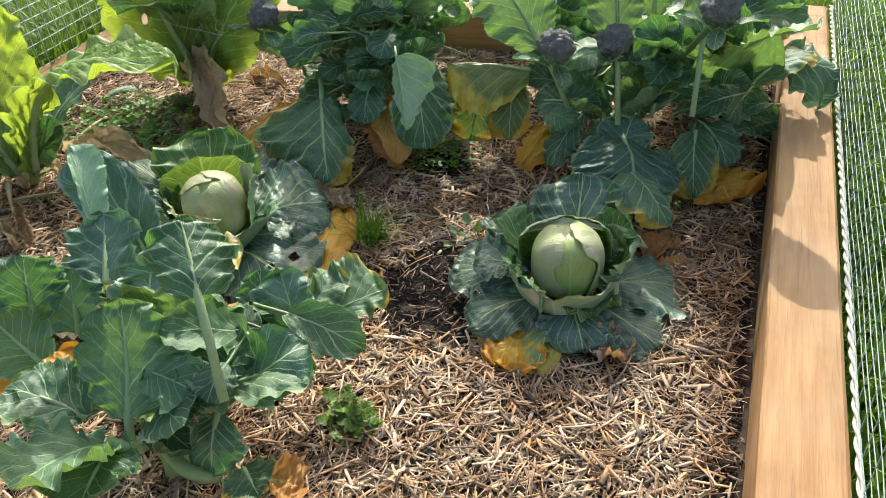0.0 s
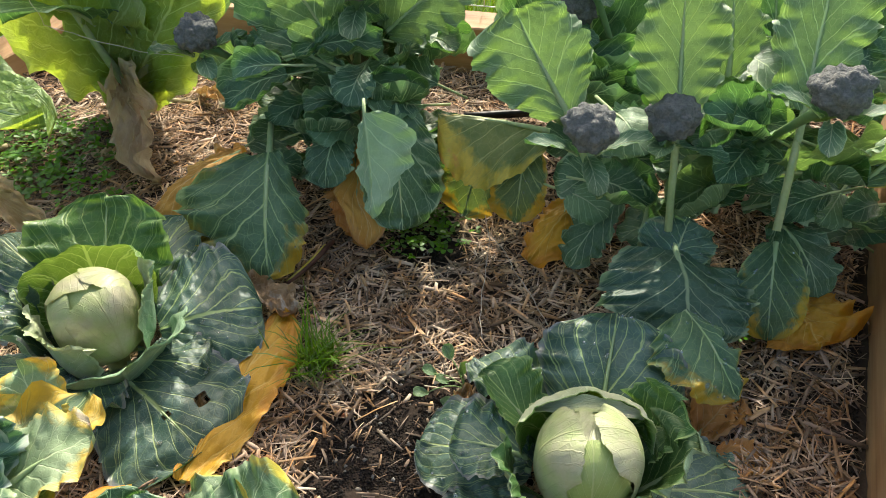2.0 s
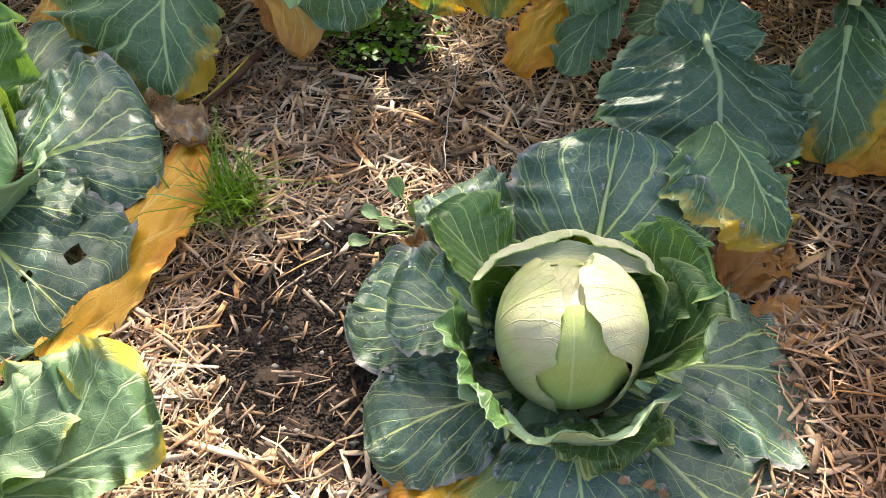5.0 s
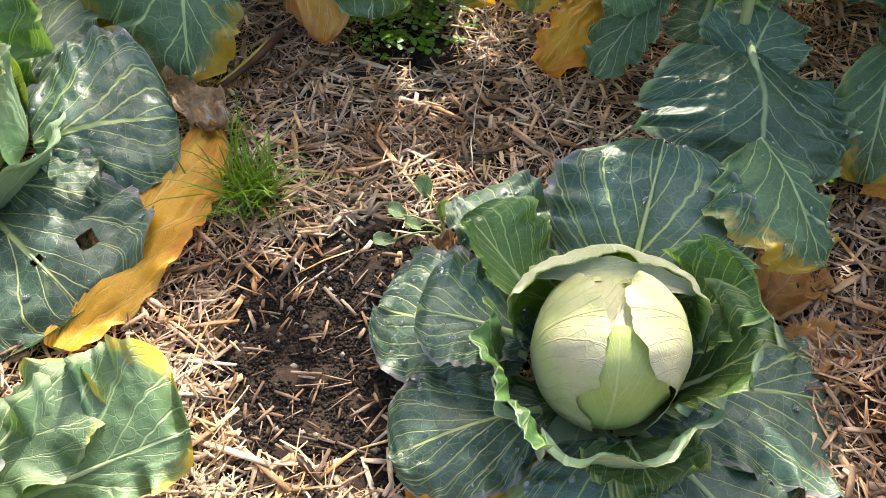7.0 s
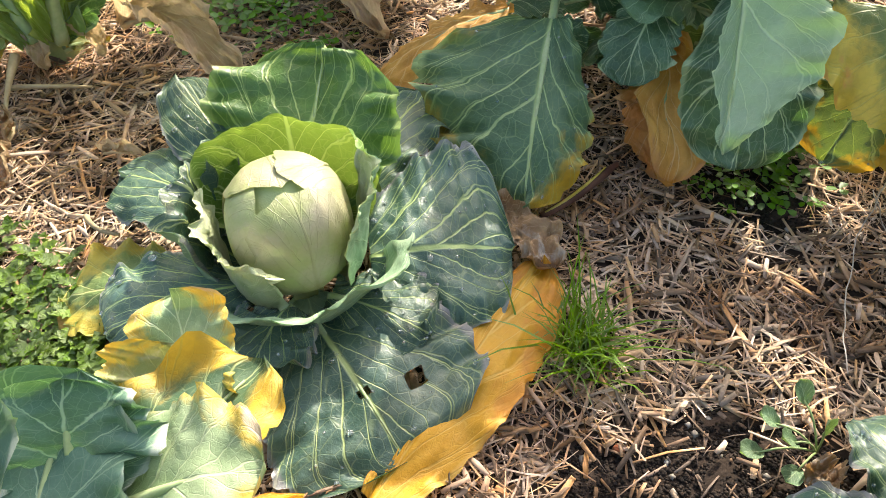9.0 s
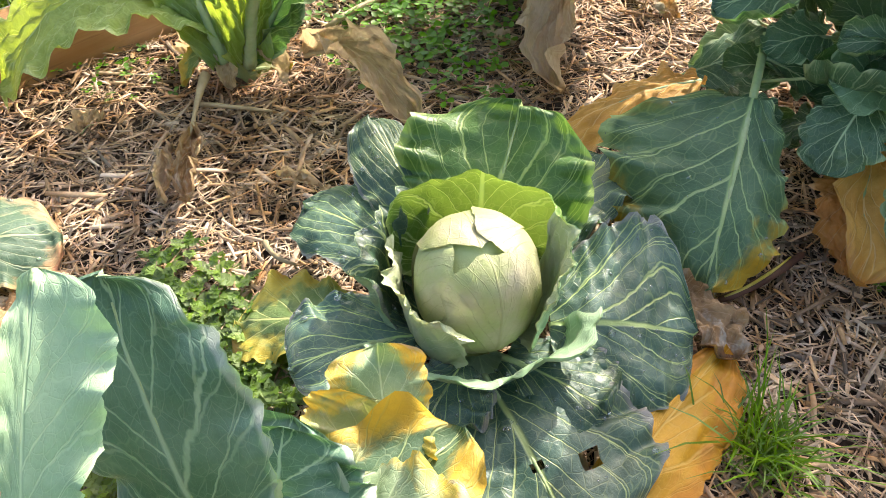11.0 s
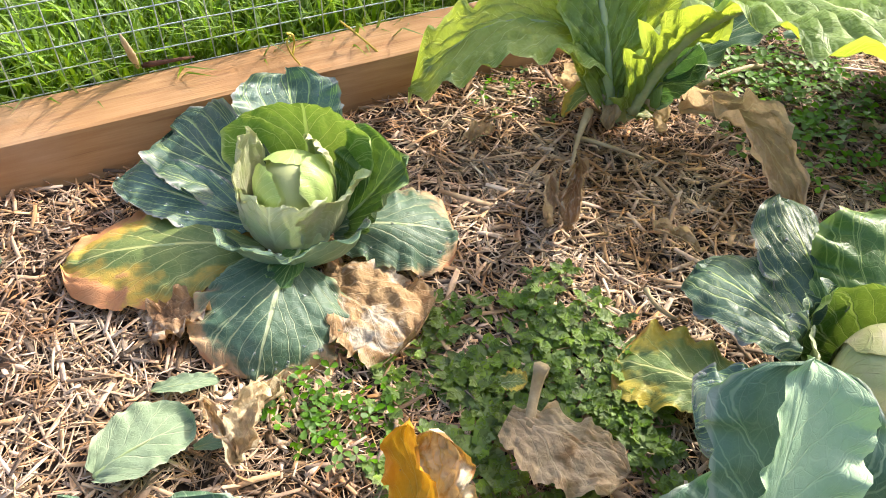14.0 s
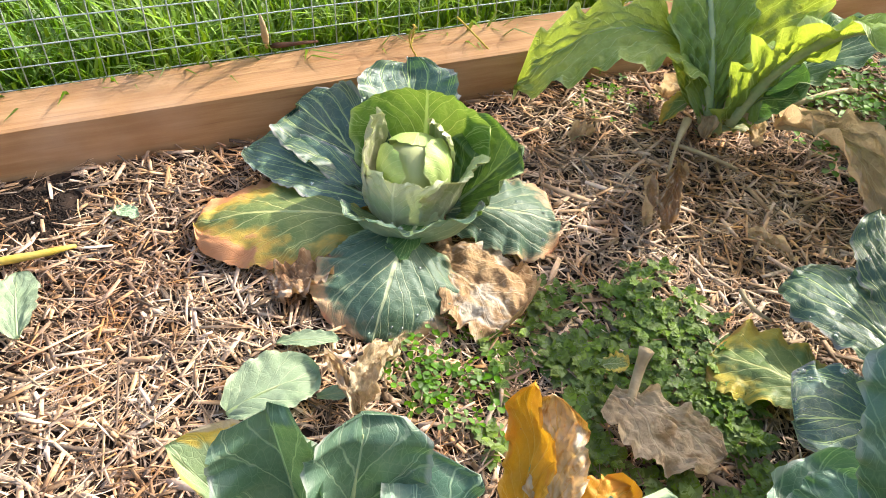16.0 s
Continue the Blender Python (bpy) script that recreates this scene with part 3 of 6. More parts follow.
def blade(plant, base, tip, left, right, material, arch=0.08, ruffle=0.04, waves=4, lobes=0.035, foot=0.3, pucker=None, droop=0.0, rib=0.005, rib_material=None,
          stalk=0.0, nu=44, nv=36, name="leaf", back=None, holes=(), teeth=0.0, hollow=0.0, taper=0.5):
    """A broad leaf from base to tip whose margins pass through left and right, as seen along the midrib from above.
    arch: bow of the midrib; droop: the tip bent down; hollow: depth of the two halves; taper: 0.5 a round tip, 1 and more a pointed one; holes: (u, v, size) bitten out."""
    if pucker is None:
        pucker = 0.03 if material in (DEAD, BLEACHED, CRISP) else 0.055 if material == CAULI else 0.010
    COUNT[0] += 1
    seed = Vector((COUNT[0] * 3.7, COUNT[0] * 1.3, COUNT[0] * 7.1))
    base, tip, left, right = Vector(base), Vector(tip), Vector(left), Vector(right)
    along = tip - base
    length = along.length
    ahead = along / length
    across = right - left
    across = (across - ahead * across.dot(ahead)).normalized()
    up = across.cross(ahead).normalized()

    def middle(u):
        return base + along * u + up * (arch * length * 4 * u * (1 - u) - droop * length * max(0.0, u - 0.55) ** 2 * 4)

    sides = {}
    for s, end in ((-1, left), (1, right)):
        ue = min(0.82, max(0.28, (end - base).dot(ahead) / length))
        w = end - middle(ue)
        sides[s] = (ue, max(0.01, w.dot(across) * s), w.dot(up))
    width = sides[-1][1] + sides[1][1]
    dry = material in (DEAD, BLEACHED, CRISP, ORANGE, YELLOW)
    verts, uvs, under, spine = [], [], [], []
    for i in range(nu + 1):
        u = i / nu
        p = middle(u)
        spine.append(p)
        for j in range(nv + 1):
            v = 2 * j / nv - 1
            s, a = (1 if v >= 0 else -1), abs(v)
            peak, wide, high = sides[s]
            edge = noise.noise(seed + Vector((u * 6.0, s * 2.0, 0)))
            fine = noise.noise(seed + Vector((u * 19.0, s * 5.0, 3.0)))
            frill = noise.noise(seed + Vector((u * 48.0, s * 5.0, 6.0)))
            k = outline(u, peak, foot) ** (1.0 if u < peak else taper * 2)
            w = wide * k * (1 + lobes * (2.2 * edge + 1.7 * fine + 1.0 * frill))
            if teeth:
                ridge = 1 - abs(noise.noise(seed + Vector((u * 7.0, s * 7.0, 11.0)))) * 2.2
                w *= 1 - teeth * 1.3 * max(0.0, ridge) ** 2 * smooth(u, 0.05, 0.25)
            wave = 0.5 * math.sin(2 * math.pi * waves * u + s * 1.3 + seed.x + 3.0 * edge) + 1.2 * noise.noise(seed + Vector((u * 6, s * 3, 8))) + 0.55 * noise.noise(seed + Vector((u * 16, s * 3, 5)))
            rim = max(a, smooth(u, 0.75, 1.0)) ** 3
            h = high * k * a ** 1.7 - hollow * width * math.sin(math.pi * a) * k + ruffle * 1.9 * width * rim * (wave + 0.35 * noise.noise(seed + Vector((u * 30, s * 3, 5))))
            h += 0.04 * width * noise.noise(seed + Vector((u * 2.5, v * 2.0, 1)))
            ribbed = math.cos(2 * math.pi * ((u - material["slant"] * a ** 0.8) * material["ribs"] + 0.27 * s))
            h += pucker * width * ((0.0 if dry else 0.30) * ribbed * min(1.0, a * 4) + 1.2 * noise.noise(seed + Vector((u * 12, v * 9, 2))) + 0.5 * noise.noise(seed + Vector((u * 27, v * 20, 2))))
            if dry:
                h += width * (0.13 * abs(noise.noise(seed + Vector((u * 3.6, v * 1.8, 6)))) * (0.4 + a) + 0.06 * abs(noise.noise(seed + Vector((u * 8.0, v * 4.5, 9)))))
            verts.append(p + across * (s * a * w) + up * h)
            under.append(verts[-1] - up * 0.0014)
            uvs.append((0.5 + 0.5 * v * min(1.25, w / max(wide * k, 0.004)), u))
    n = nv + 1
    faces = [(i * n + j, i * n + j + 1, (i + 1) * n + j + 1, (i + 1) * n + j) for i in range(nu) for j in range(nv)]
    for hu, hv, size in holes:
        gone = {q for q, (x, y) in enumerate(uvs) if ((2 * x - 1 - hv) * width / 2) ** 2 + ((y - hu) * length) ** 2 < (size * (1 + 0.5 * noise.noise(Vector((x * 30, y * 30, 1))))) ** 2}
        faces = [f for f in faces if not gone.intersection(f)]
    ob = mesh_object(name, verts, faces, material, plant, uvs)
    if back:
        mesh_object("leaf_underside", under, [f[::-1] for f in faces], back, ob, uvs)
    if rib:
        line = ([base - ahead * stalk - Vector((0, 0, stalk * 0.25))] if stalk else []) + spine[:nu - 3]
        m = len(line)
        tube("midrib", [q - up * rib * 0.45 for q in line], [rib * (1 - 0.85 * (i / (m - 1)) ** 0.7) for i in range(m)], rib_material or RIB, ob, 6)
    return ob


def along_curve(points, u):
    """A smooth curve through the points, u from 0 to 1."""
    n = len(points) - 1
    i = min(n - 1, int(u * n))
    f = u * n - i
    a, b, c, d = (points[max(0, min(n, i + k))] for k in (-1, 0, 1, 2))
    return [0.5 * (2 * b[m] + (c[m] - a[m]) * f + (2 * a[m] - 5 * b[m] + 4 * c[m] - d[m]) * f * f + (3 * b[m] - a[m] - 3 * c[m] + d[m]) * f ** 3) for m in range(len(b))]


def wrap_leaf(plant, centre, bearing, span, profile, material, ruffle=0.006, waves=3.0, lobes=0.06, flare=0.0, dip=0.3, name="leaf", nu=36, nv=52, back=None):
    """A cupped leaf round the head: profile is its section outwards and upwards (radius, height), swept over span degrees either side of the bearing
    (0 = +y, clockwise); dip: how far its sides fall away; flare: its sides turned out, in metres."""
    COUNT[0] += 1
    seed = Vector((COUNT[0] * 2.9, COUNT[0] * 4.3, COUNT[0] * 1.1))
    verts, uvs, under = [], [], []
    for i in range(nu + 1):
        u = i / nu
        for j in range(nv + 1):
            v = 2 * j / nv - 1
            s, a = (1 if v >= 0 else -1), abs(v)
            top = 1 - dip * a ** 2.4 + lobes * (1.0 * noise.noise(seed + Vector((v * 2.6, 3, 3))) + 0.5 * noise.noise(seed + Vector((v * 9, 5, 3))) + 0.25 * noise.noise(seed + Vector((v * 26, 5, 3))))
            uu = u * min(1.0, max(0.2, top))
            r, z = along_curve(profile, uu)
            az = radians(bearing + span * v * (0.45 + 0.55 * smooth(u, 0.0, 0.45)) * (1 + lobes * 1.2 * noise.noise(seed + Vector((u * 8, s * 3, 1)))))
            rim = 1 - (1 - a ** 4) * (1 - u ** 3)
            wave = 0.6 * math.sin(waves * math.pi * v + seed.x) + 1.0 * noise.noise(seed + Vector((v * 4, u * 2, 0))) + 0.6 * noise.noise(seed + Vector((v * 11, u * 4, 0)))
            r += flare * a ** 2 * u + ruffle * rim * wave + 0.0025 * noise.noise(seed + Vector((v * 9, u * 8, 7))) * u
            ribbed = math.cos(2 * math.pi * ((u - material["slant"] * a ** 0.8) * material["ribs"] + 0.27 * s))
            r += 0.0009 * ribbed * min(1.0, a * 4) * u
            z += 0.5 * ruffle * rim * noise.noise(seed + Vector((v * 7, u * 3, 12)))
            c, d = math.cos(az), math.sin(az)
            verts.append(Vector((centre[0] + d * r, centre[1] + c * r, z)))
            under.append(verts[-1] + Vector((d * 0.0014, c * 0.0014, 0)))
            uvs.append(((v + 1) / 2, u))
    n = nv + 1
    faces = [(i * n + j, (i + 1) * n + j, (i + 1) * n + j + 1, i * n + j + 1) for i in range(nu) for j in range(nv)]
    ob = mesh_object(name, verts, faces, material, plant, uvs)
    if back:
        mesh_object("leaf_underside", under, [f[::-1] for f in faces], back, ob, uvs)
    return ob


def ball(name, centre, radii, material, parent=None, lumps=0.0, scale=8.0, divisions=4, cells=0.0, cell_scale=40.0, domes=0.0, dome_scale=10.0):
    bm = bmesh.new()
    bmesh.ops.create_icosphere(bm, subdivisions=divisions, radius=1.0)
    for q in bm.verts:
        d = q.co.normalized()
        p = Vector(centre) + Vector((d.x * radii[0], d.y * radii[1], d.z * radii[2]))
        k = lumps * noise.noise(p * scale)
        if cells:
            k += cells * (0.35 - noise.voronoi(p * cell_scale)[0][0])
        if domes:
            k += domes * (0.45 - noise.voronoi(p * dome_scale)[0][0])
        q.co = p + d * k
    me = bpy.data.meshes.new(name)
    bm.to_mesh(me)
    bm.free()
    me.polygons.foreach_set("use_smooth", [True] * len(me.polygons))
    me.materials.append(material)
    ob = new(name, me)
    if parent is not None:
        ob.parent = parent
    return ob


def soil_height(x, y):
    z = -0.012 + 0.045 * smooth(x - 0.25 * (y - 1.2), 0.15, 0.6) + 0.035 * smooth(-x + 0.25 * (y - 1.0), 1.2, 1.55) + 0.025 * smooth(y, 1.5, 2.0)
    z += 0.012 * noise.noise(Vector((x * 3, y * 3, 0))) + 0.006 * noise.noise(Vector((x * 11, y * 11, 4)))
    return z


# ---- bed and lawn ----
NE, SE = Vector((0.892, 2.09)), Vector((0.0, -0.235))
NW, SW = Vector((-0.975, 2.58)), Vector((-1.665, 0.34))
EAST_TOP, WEST_TOP = 0.148, 0.105


def timber(name, a, b, out, top_a, top_b, label, over=(0.0, 0.0)):
    """A sawn sleeper whose inner top edge runs from a to b; out: the side on which its body lies."""
    a, b = Vector((*a, 0)), Vector((*b, 0))
    ahead = (b - a).normalized()
    a, b = a - ahead * over[0], b + ahead * over[1]
    out = Vector((*out, 0))
    out = (out - ahead * out.dot(ahead)).normalized()
    length, thick, deep = (b - a).length, 0.105, 0.2
    slope = math.atan2(top_b - top_a, length)
    n, ring = 40, [(0, 0), (0.004, 0.0035), (0.1, 0.0035), (0.105, 0), (0.105, -deep), (0, -deep)]
    verts, faces = [], []
    for i in range(n + 1):
        x = length * i / n
        for y, z in ring:
            wob = 0.0012 * noise.noise(Vector((x * 7, y * 40, z * 30 + a.x)))
            chip = -0.004 * max(0.0, noise.noise(Vector((x * 4.5, 2, a.y))) - 0.35) if (y, z) == (0, 0) else 0.0
            verts.append((x, y + wob - chip, z + wob + chip * 2 - 0.0035))
    k = len(ring)
    for i in range(n):
        for j in range(k):
            faces.append((i * k + j, i * k + (j + 1) % k, (i + 1) * k + (j + 1) % k, (i + 1) * k + j))
    faces += [tuple(range(k))[::-1], tuple(range(n * k, n * k + k))]
    ob = mesh_object(name, verts, faces, TIMBER, None, smooth=False)
    left = Vector((-ahead.y, ahead.x, 0))
    if left.dot(out) < 0:
        for q in ob.data.vertices:
            q.co.y = -q.co.y
        ob.data.flip_normals()
    bm = bmesh.new()
    bm.from_mesh(ob.data)
    bmesh.ops.recalc_face_normals(bm, faces=bm.faces)
    bm.to_mesh(ob.data)
    bm.free()
    ob.matrix_world = Matrix.Translation((a.x, a.y, top_a)) @ Matrix.Rotation(math.atan2(ahead.y, ahead.x), 4, "Z") @ Matrix.Rotation(-slope, 4, "Y")
    return tagged(ob, label, "bed edging", "sleepers round the bed", "structure")


timber("timber_edging_east", SE, NE, (1, 0), EAST_TOP, EAST_TOP, "sawn orange-brown timber sleeper edging the bed", (0.2, 0.108))
timber("timber_edging_west", SW, NW, (-1, 0), WEST_TOP, WEST_TOP, "sawn orange-brown timber sleeper edging the bed beside long grass", (0.2, 0.108))
timber("timber_edging_north", NE, NW, (0, 1), EAST_TOP - 0.004, WEST_TOP + 0.004, "sawn brown timber sleeper across the bed's far end", (-0.003, -0.003))
timber("timber_edging_south", SE, SW, (0, -1), EAST_TOP - 0.004, WEST_TOP + 0.004, "sawn brown timber sleeper across the bed's near end", (-0.003, -0.003))


def in_bed(x, y, margin=0.0):
    p = Vector((x, y))
    for a, b in ((SE, NE), (NE, NW), (NW, SW), (SW, SE)):
        d = (b - a).normalized()
        if d.x * (p.y - a.y) - d.y * (p.x - a.x) < margin:
            return False
    return True


# soil: one sheet from sleeper to sleeper
verts, faces = [], []
n = 130
for i in range(n + 1):
    for j in range(n + 1):
        u, v = i / n, j / n
        p = (SW * (1 - u) + SE * u) * (1 - v) + (NW * (1 - u) + NE * u) * v
        z = soil_height(p.x, p.y) + 0.006 * noise.noise(Vector((p.x * 40, p.y * 40, 0))) + 0.003 * noise.noise(Vector((p.x * 110, p.y * 110, 0)))
        verts.append((p.x, p.y, z))
faces = [(i * (n + 1) + j, (i + 1) * (n + 1) + j, (i + 1) * (n + 1) + j + 1, i * (n + 1) + j + 1) for i in range(n) for j in range(n)]
tagged(mesh_object("soil", verts, faces, SOIL), "dark crumbly garden soil under straw mulch", "soil", kind="structure")

# lawn: one sheet to the horizon, fine near the bed
LAWN_Z = -0.055
verts, faces = [], []
ticks = [-400, -90, -30, -12, -6] + [-3 + 0.15 * i for i in range(44)] + [3.9, 6, 12, 30, 90, 400]
for x in ticks:
    for y in ticks:
        near = max(abs(x), abs(y)) < 5
        verts.append((x, y + 1.5, LAWN_Z + (0.02 * noise.noise(Vector((x * 1.5, y * 1.5, 9))) if near else 0)))
m = len(ticks)
faces = [(i * m + j, (i + 1) * m + j, (i + 1) * m + j + 1, i * m + j + 1) for i in range(m - 1) for j in range(m - 1)]
tagged(mesh_object("ground", verts, faces, TURF), "green lawn round the raised bed", "lawn", kind="structure")

rng = np.random.default_rng(5)


def grass(name, spots, tall, wide, label, material=GRASS, lean=0.5):
    """Blades of three joints, bent over at random."""
    n = len(spots)
    spots = np.asarray(spots)
    h = rng.uniform(tall[0], tall[1], n)
    q = rng.uniform(0, 2 * np.pi, n)
    w = rng.uniform(wide[0], wide[1], n)
    bendy = rng.uniform(0.1, lean, n) * h
    dx, dy = np.cos(q), np.sin(q)
    rows = []
    for f, out, k in ((0.0, 0.0, 1.0), (0.45, 0.22, 0.9), (0.8, 0.62, 0.6)):
        c = spots + np.stack([dx * bendy * out, dy * bendy * out, h * f], 1)
        sx = np.stack([-dy * w * k / 2, dx * w * k / 2, np.zeros(n)], 1)
        rows += [c - sx, c + sx]
    rows.append(spots + np.stack([dx * bendy, dy * bendy, h * (1 - 0.12)], 1))
    v = np.stack(rows, 1).reshape(-1, 3)
    t = np.array([(0, 1, 3), (0, 3, 2), (2, 3, 5), (2, 5, 4), (4, 5, 6)])
    tris = (np.arange(n)[:, None, None] * 7 + t[None]).reshape(-1, 3)
    return tagged(raw_mesh(name, v, tris, material), label, "grass", kind="stuff")


def strip(a, b, near, far, count):
    """Random spots beside the line a-b, from near to far metres off it, thinning outwards."""
    d = (b - a).normalized()
    o = Vector((d.y, -d.x))
    s = rng.uniform(-0.3, (b - a).length + 0.6, count)
    k = near + (far - near) * rng.uniform(0, 1, count) ** 1.5
    return np.stack([a.x + d.x * s + o.x * k, a.y + d.y * s + o.y * k, np.full(count, LAWN_Z)], 1)


grass("long_grass", strip(NW, SW, 0.15, 1.6, 34000), (0.10, 0.26), (0.004, 0.010), "long bright green grass against the wire fence", lean=0.9)
grass("lawn_grass_far", strip(NE, NW, 0.115, 2.6, 16000), (0.04, 0.10), (0.004, 0.008), "short sunlit lawn beyond the bed", lean=1.0)
grass("lawn_grass_east", strip(SE, NE, 0.115, 1.3, 18000), (0.05, 0.14), (0.004, 0.008), "lawn grass behind the mesh fence", lean=0.9)


def scatter(count, margin, keep=lambda x, y: True):
    got = []
    while len(got) < count:
        for x, y in rng.uniform((-1.7, -0.3), (1.0, 2.6), (count, 2)):
            if in_bed(x, y, margin) and keep(x, y):
                got.append((x, y))
    return got[:count]


BARE = [(-0.015, 1.27, 0.085), (-0.06, 1.23, 0.095), (-0.11, 1.19, 0.09), (-0.10, 1.12, 0.075), (-0.04, 1.13, 0.095), (-1.54, 0.64, 0.10), (-0.05, 1.66, 0.07), (0.62, 1.12, 0.05), (0.50, 0.86, 0.05)]


def bare(x, y):
    # Bare dark soil along the east sleeper also stands in for its shadow line.
    gap = (x - SE.x) * (NE.y - SE.y) - (y - SE.y) * (NE.x - SE.x)
    if gap / (NE - SE).length > -0.026 * (1 + 0.8 * noise.noise(Vector((x * 9, y * 9, 5)))):
        return True
    return any((x - a) ** 2 + (y - b) ** 2 < (r * (1 + 0.5 * noise.noise(Vector((x * 14, y * 14, 2))))) ** 2 for a, b, r in BARE)


def straw(name, count, length, width, lift, label, keep=lambda x, y: True, material=None):
    """Flat, split stalks lying criss-cross."""
    spots = scatter(count, 0.004, keep)
    z = np.array([soil_height(x, y) for x, y in spots])
    c = np.column_stack([np.array(spots), z + rng.uniform(0.002, lift, count)])
    l = rng.uniform(length[0], length[1], count) * rng.uniform(0.4, 1.0, count)
    w = width[0] + (width[1] - width[0]) * rng.uniform(0, 1, count) ** 1.8
    q = rng.uniform(0, 2 * np.pi, count)
    tilt = rng.normal(0, 0.15, count)
    d = np.stack([np.cos(q) * np.cos(tilt), np.sin(q) * np.cos(tilt), np.sin(tilt)], 1)
    s = np.stack([-np.sin(q), np.cos(q), rng.normal(0, 0.35, count)], 1)
    u = np.cross(d, s)
    bow = rng.normal(0, 0.018, count) * l
    rows = []
    for f in (-0.5, 0.0, 0.5):
        m = c + d * (l * f)[:, None] + s * (bow * (1 - 4 * f * f))[:, None]
        k = 1.0 if f == 0 else 0.72
        for a, b in ((-1, -1), (1, -1), (1, 1), (-1, 1)):
            rows.append(m + s * (a * w * k / 2)[:, None] + u * (b * w * 0.07)[:, None])
    v = np.stack(rows, 1).reshape(-1, 3)
    f = [(0, 1, 2, 3), (8, 11, 10, 9)]
    for i in (0, 4):
        f += [(i + j, i + 4 + j, i + 4 + (j + 1) % 4, i + (j + 1) % 4) for j in range(4)]
    quads = (np.arange(count)[:, None, None] * 12 + np.array(f)[None]).reshape(-1, 4)
    return tagged(raw_mesh(name, v, quads, material or STRAW), label, "mulch", kind="stuff")


CHIP = plain_material("bark_chip", (0.16, 0.095, 0.06), (0.34, 0.23, 0.15), 30.0, 0.8, 0.5, 300.0, spread=0.9)
straw("straw_mulch", 56000, (0.012, 0.078), (0.0009, 0.0062), 0.016, "pale brown chopped straw mulch spread over the soil", lambda x, y: not bare(x, y) or rng.random() < 0.06)
straw("straw_stalks", 2600, (0.03, 0.12), (0.0030, 0.009), 0.018, "longer split straw stalks lying on the mulch", lambda x, y: not bare(x, y))


def fibres(name, count, length, width, lift, label):
    """Fine shreds between the stalks: flat, bent ribbons."""
    spots = scatter(count, 0.004, lambda x, y: not bare(x, y))
    c = np.array([(x, y, soil_height(x, y)) for x, y in spots])
    c[:, 2] += rng.uniform(0.002, lift, count)
    l, w, q = rng.uniform(*length, count), rng.uniform(*width, count), rng.uniform(0, 2 * np.pi, count)
    d = np.stack([np.cos(q), np.sin(q), rng.normal(0, 0.12, count)], 1)
    s = np.stack([-np.sin(q), np.cos(q), rng.normal(0, 0.3, count)], 1)
    bow = rng.normal(0, 0.045, count) * l
    rows = []
    for f in (-0.5, 0.0, 0.5):
        m = c + d * (l * f)[:, None] + s * (bow * (1 - 4 * f * f))[:, None]
        rows += [m - s * (w / 2)[:, None], m + s * (w / 2)[:, None]]
    v = np.stack(rows, 1).reshape(-1, 3)
    quads = (np.arange(count)[:, None, None] * 6 + np.array([(0, 1, 3, 2), (2, 3, 5, 4)])[None]).reshape(-1, 4)
    return tagged(raw_mesh(name, v, quads, STRAW), label, "mulch", kind="stuff")


fibres("straw_shreds", 52000, (0.008, 0.050), (0.0006, 0.0022), 0.016, "fine shreds of straw between the stalks")
straw("straw_bits", 650, (0.008, 0.045), (0.0008, 0.0045), 0.008, "brown chips and straw bits on bare dark soil", bare, CHIP)


def crumbs(name, count, size, material, label, keep):
    spots = scatter(count, 0.01, keep)
    base = np.array([(1, 0, 0), (-1, 0, 0), (0, 1, 0), (0, -1, 0), (0, 0, 0.8), (0, 0, -0.8)], dtype=float)
    tri = np.array([(0, 2, 4), (2, 1, 4), (1, 3, 4), (3, 0, 4), (2, 0, 5), (1, 2, 5), (3, 1, 5), (0, 3, 5)])
    r = rng.uniform(size[0], size[1], count)
    p = np.array([(x, y, soil_height(x, y) + 0.001) for x, y in spots])
    v = (p[:, None] + base[None] * r[:, None, None] * rng.uniform(0.6, 1.4, (count, 6, 1))).reshape(-1, 3)
    t = (np.arange(count)[:, None, None] * 6 + tri[None]).reshape(-1, 3)
    return tagged(raw_mesh(name, v, t, material), label, "soil", kind="stuff")


crumbs("soil_crumbs", 22000, (0.0006, 0.0030), CLOD, "dark crumbs of bare soil", bare)
crumbs("pebbles", 110, (0.002, 0.006), PEBBLE, "small pale pebbles on bare soil", bare)


# ---- cabbages ----
def cabbage_head(plant, centre, r, leaves, squash=0.97):
    """The closed heart: overlapping leaves (bearing, reach, span, size, material) round a greener core."""
    ball("heart", centre, (r * 0.93, r * 0.93, r * 0.96 * squash), HEART, plant, 0.004, 24.0, 4)
    for bearing, reach, span, size, material in leaves:
        heart_leaf(plant, centre, r * size, bearing, reach, span, material, squash)


def stem(plant, foot, top, r=0.018, material=STALK):
    return tube("stem", bend(foot, (Vector(foot) + Vector(top)) / 2 + Vector((0.004, 0.003, 0)), top, 7), [r * 1.1, r, r * 0.95, r, r, r * 1.05, r * 1.1], material, plant, 10, 0.15)


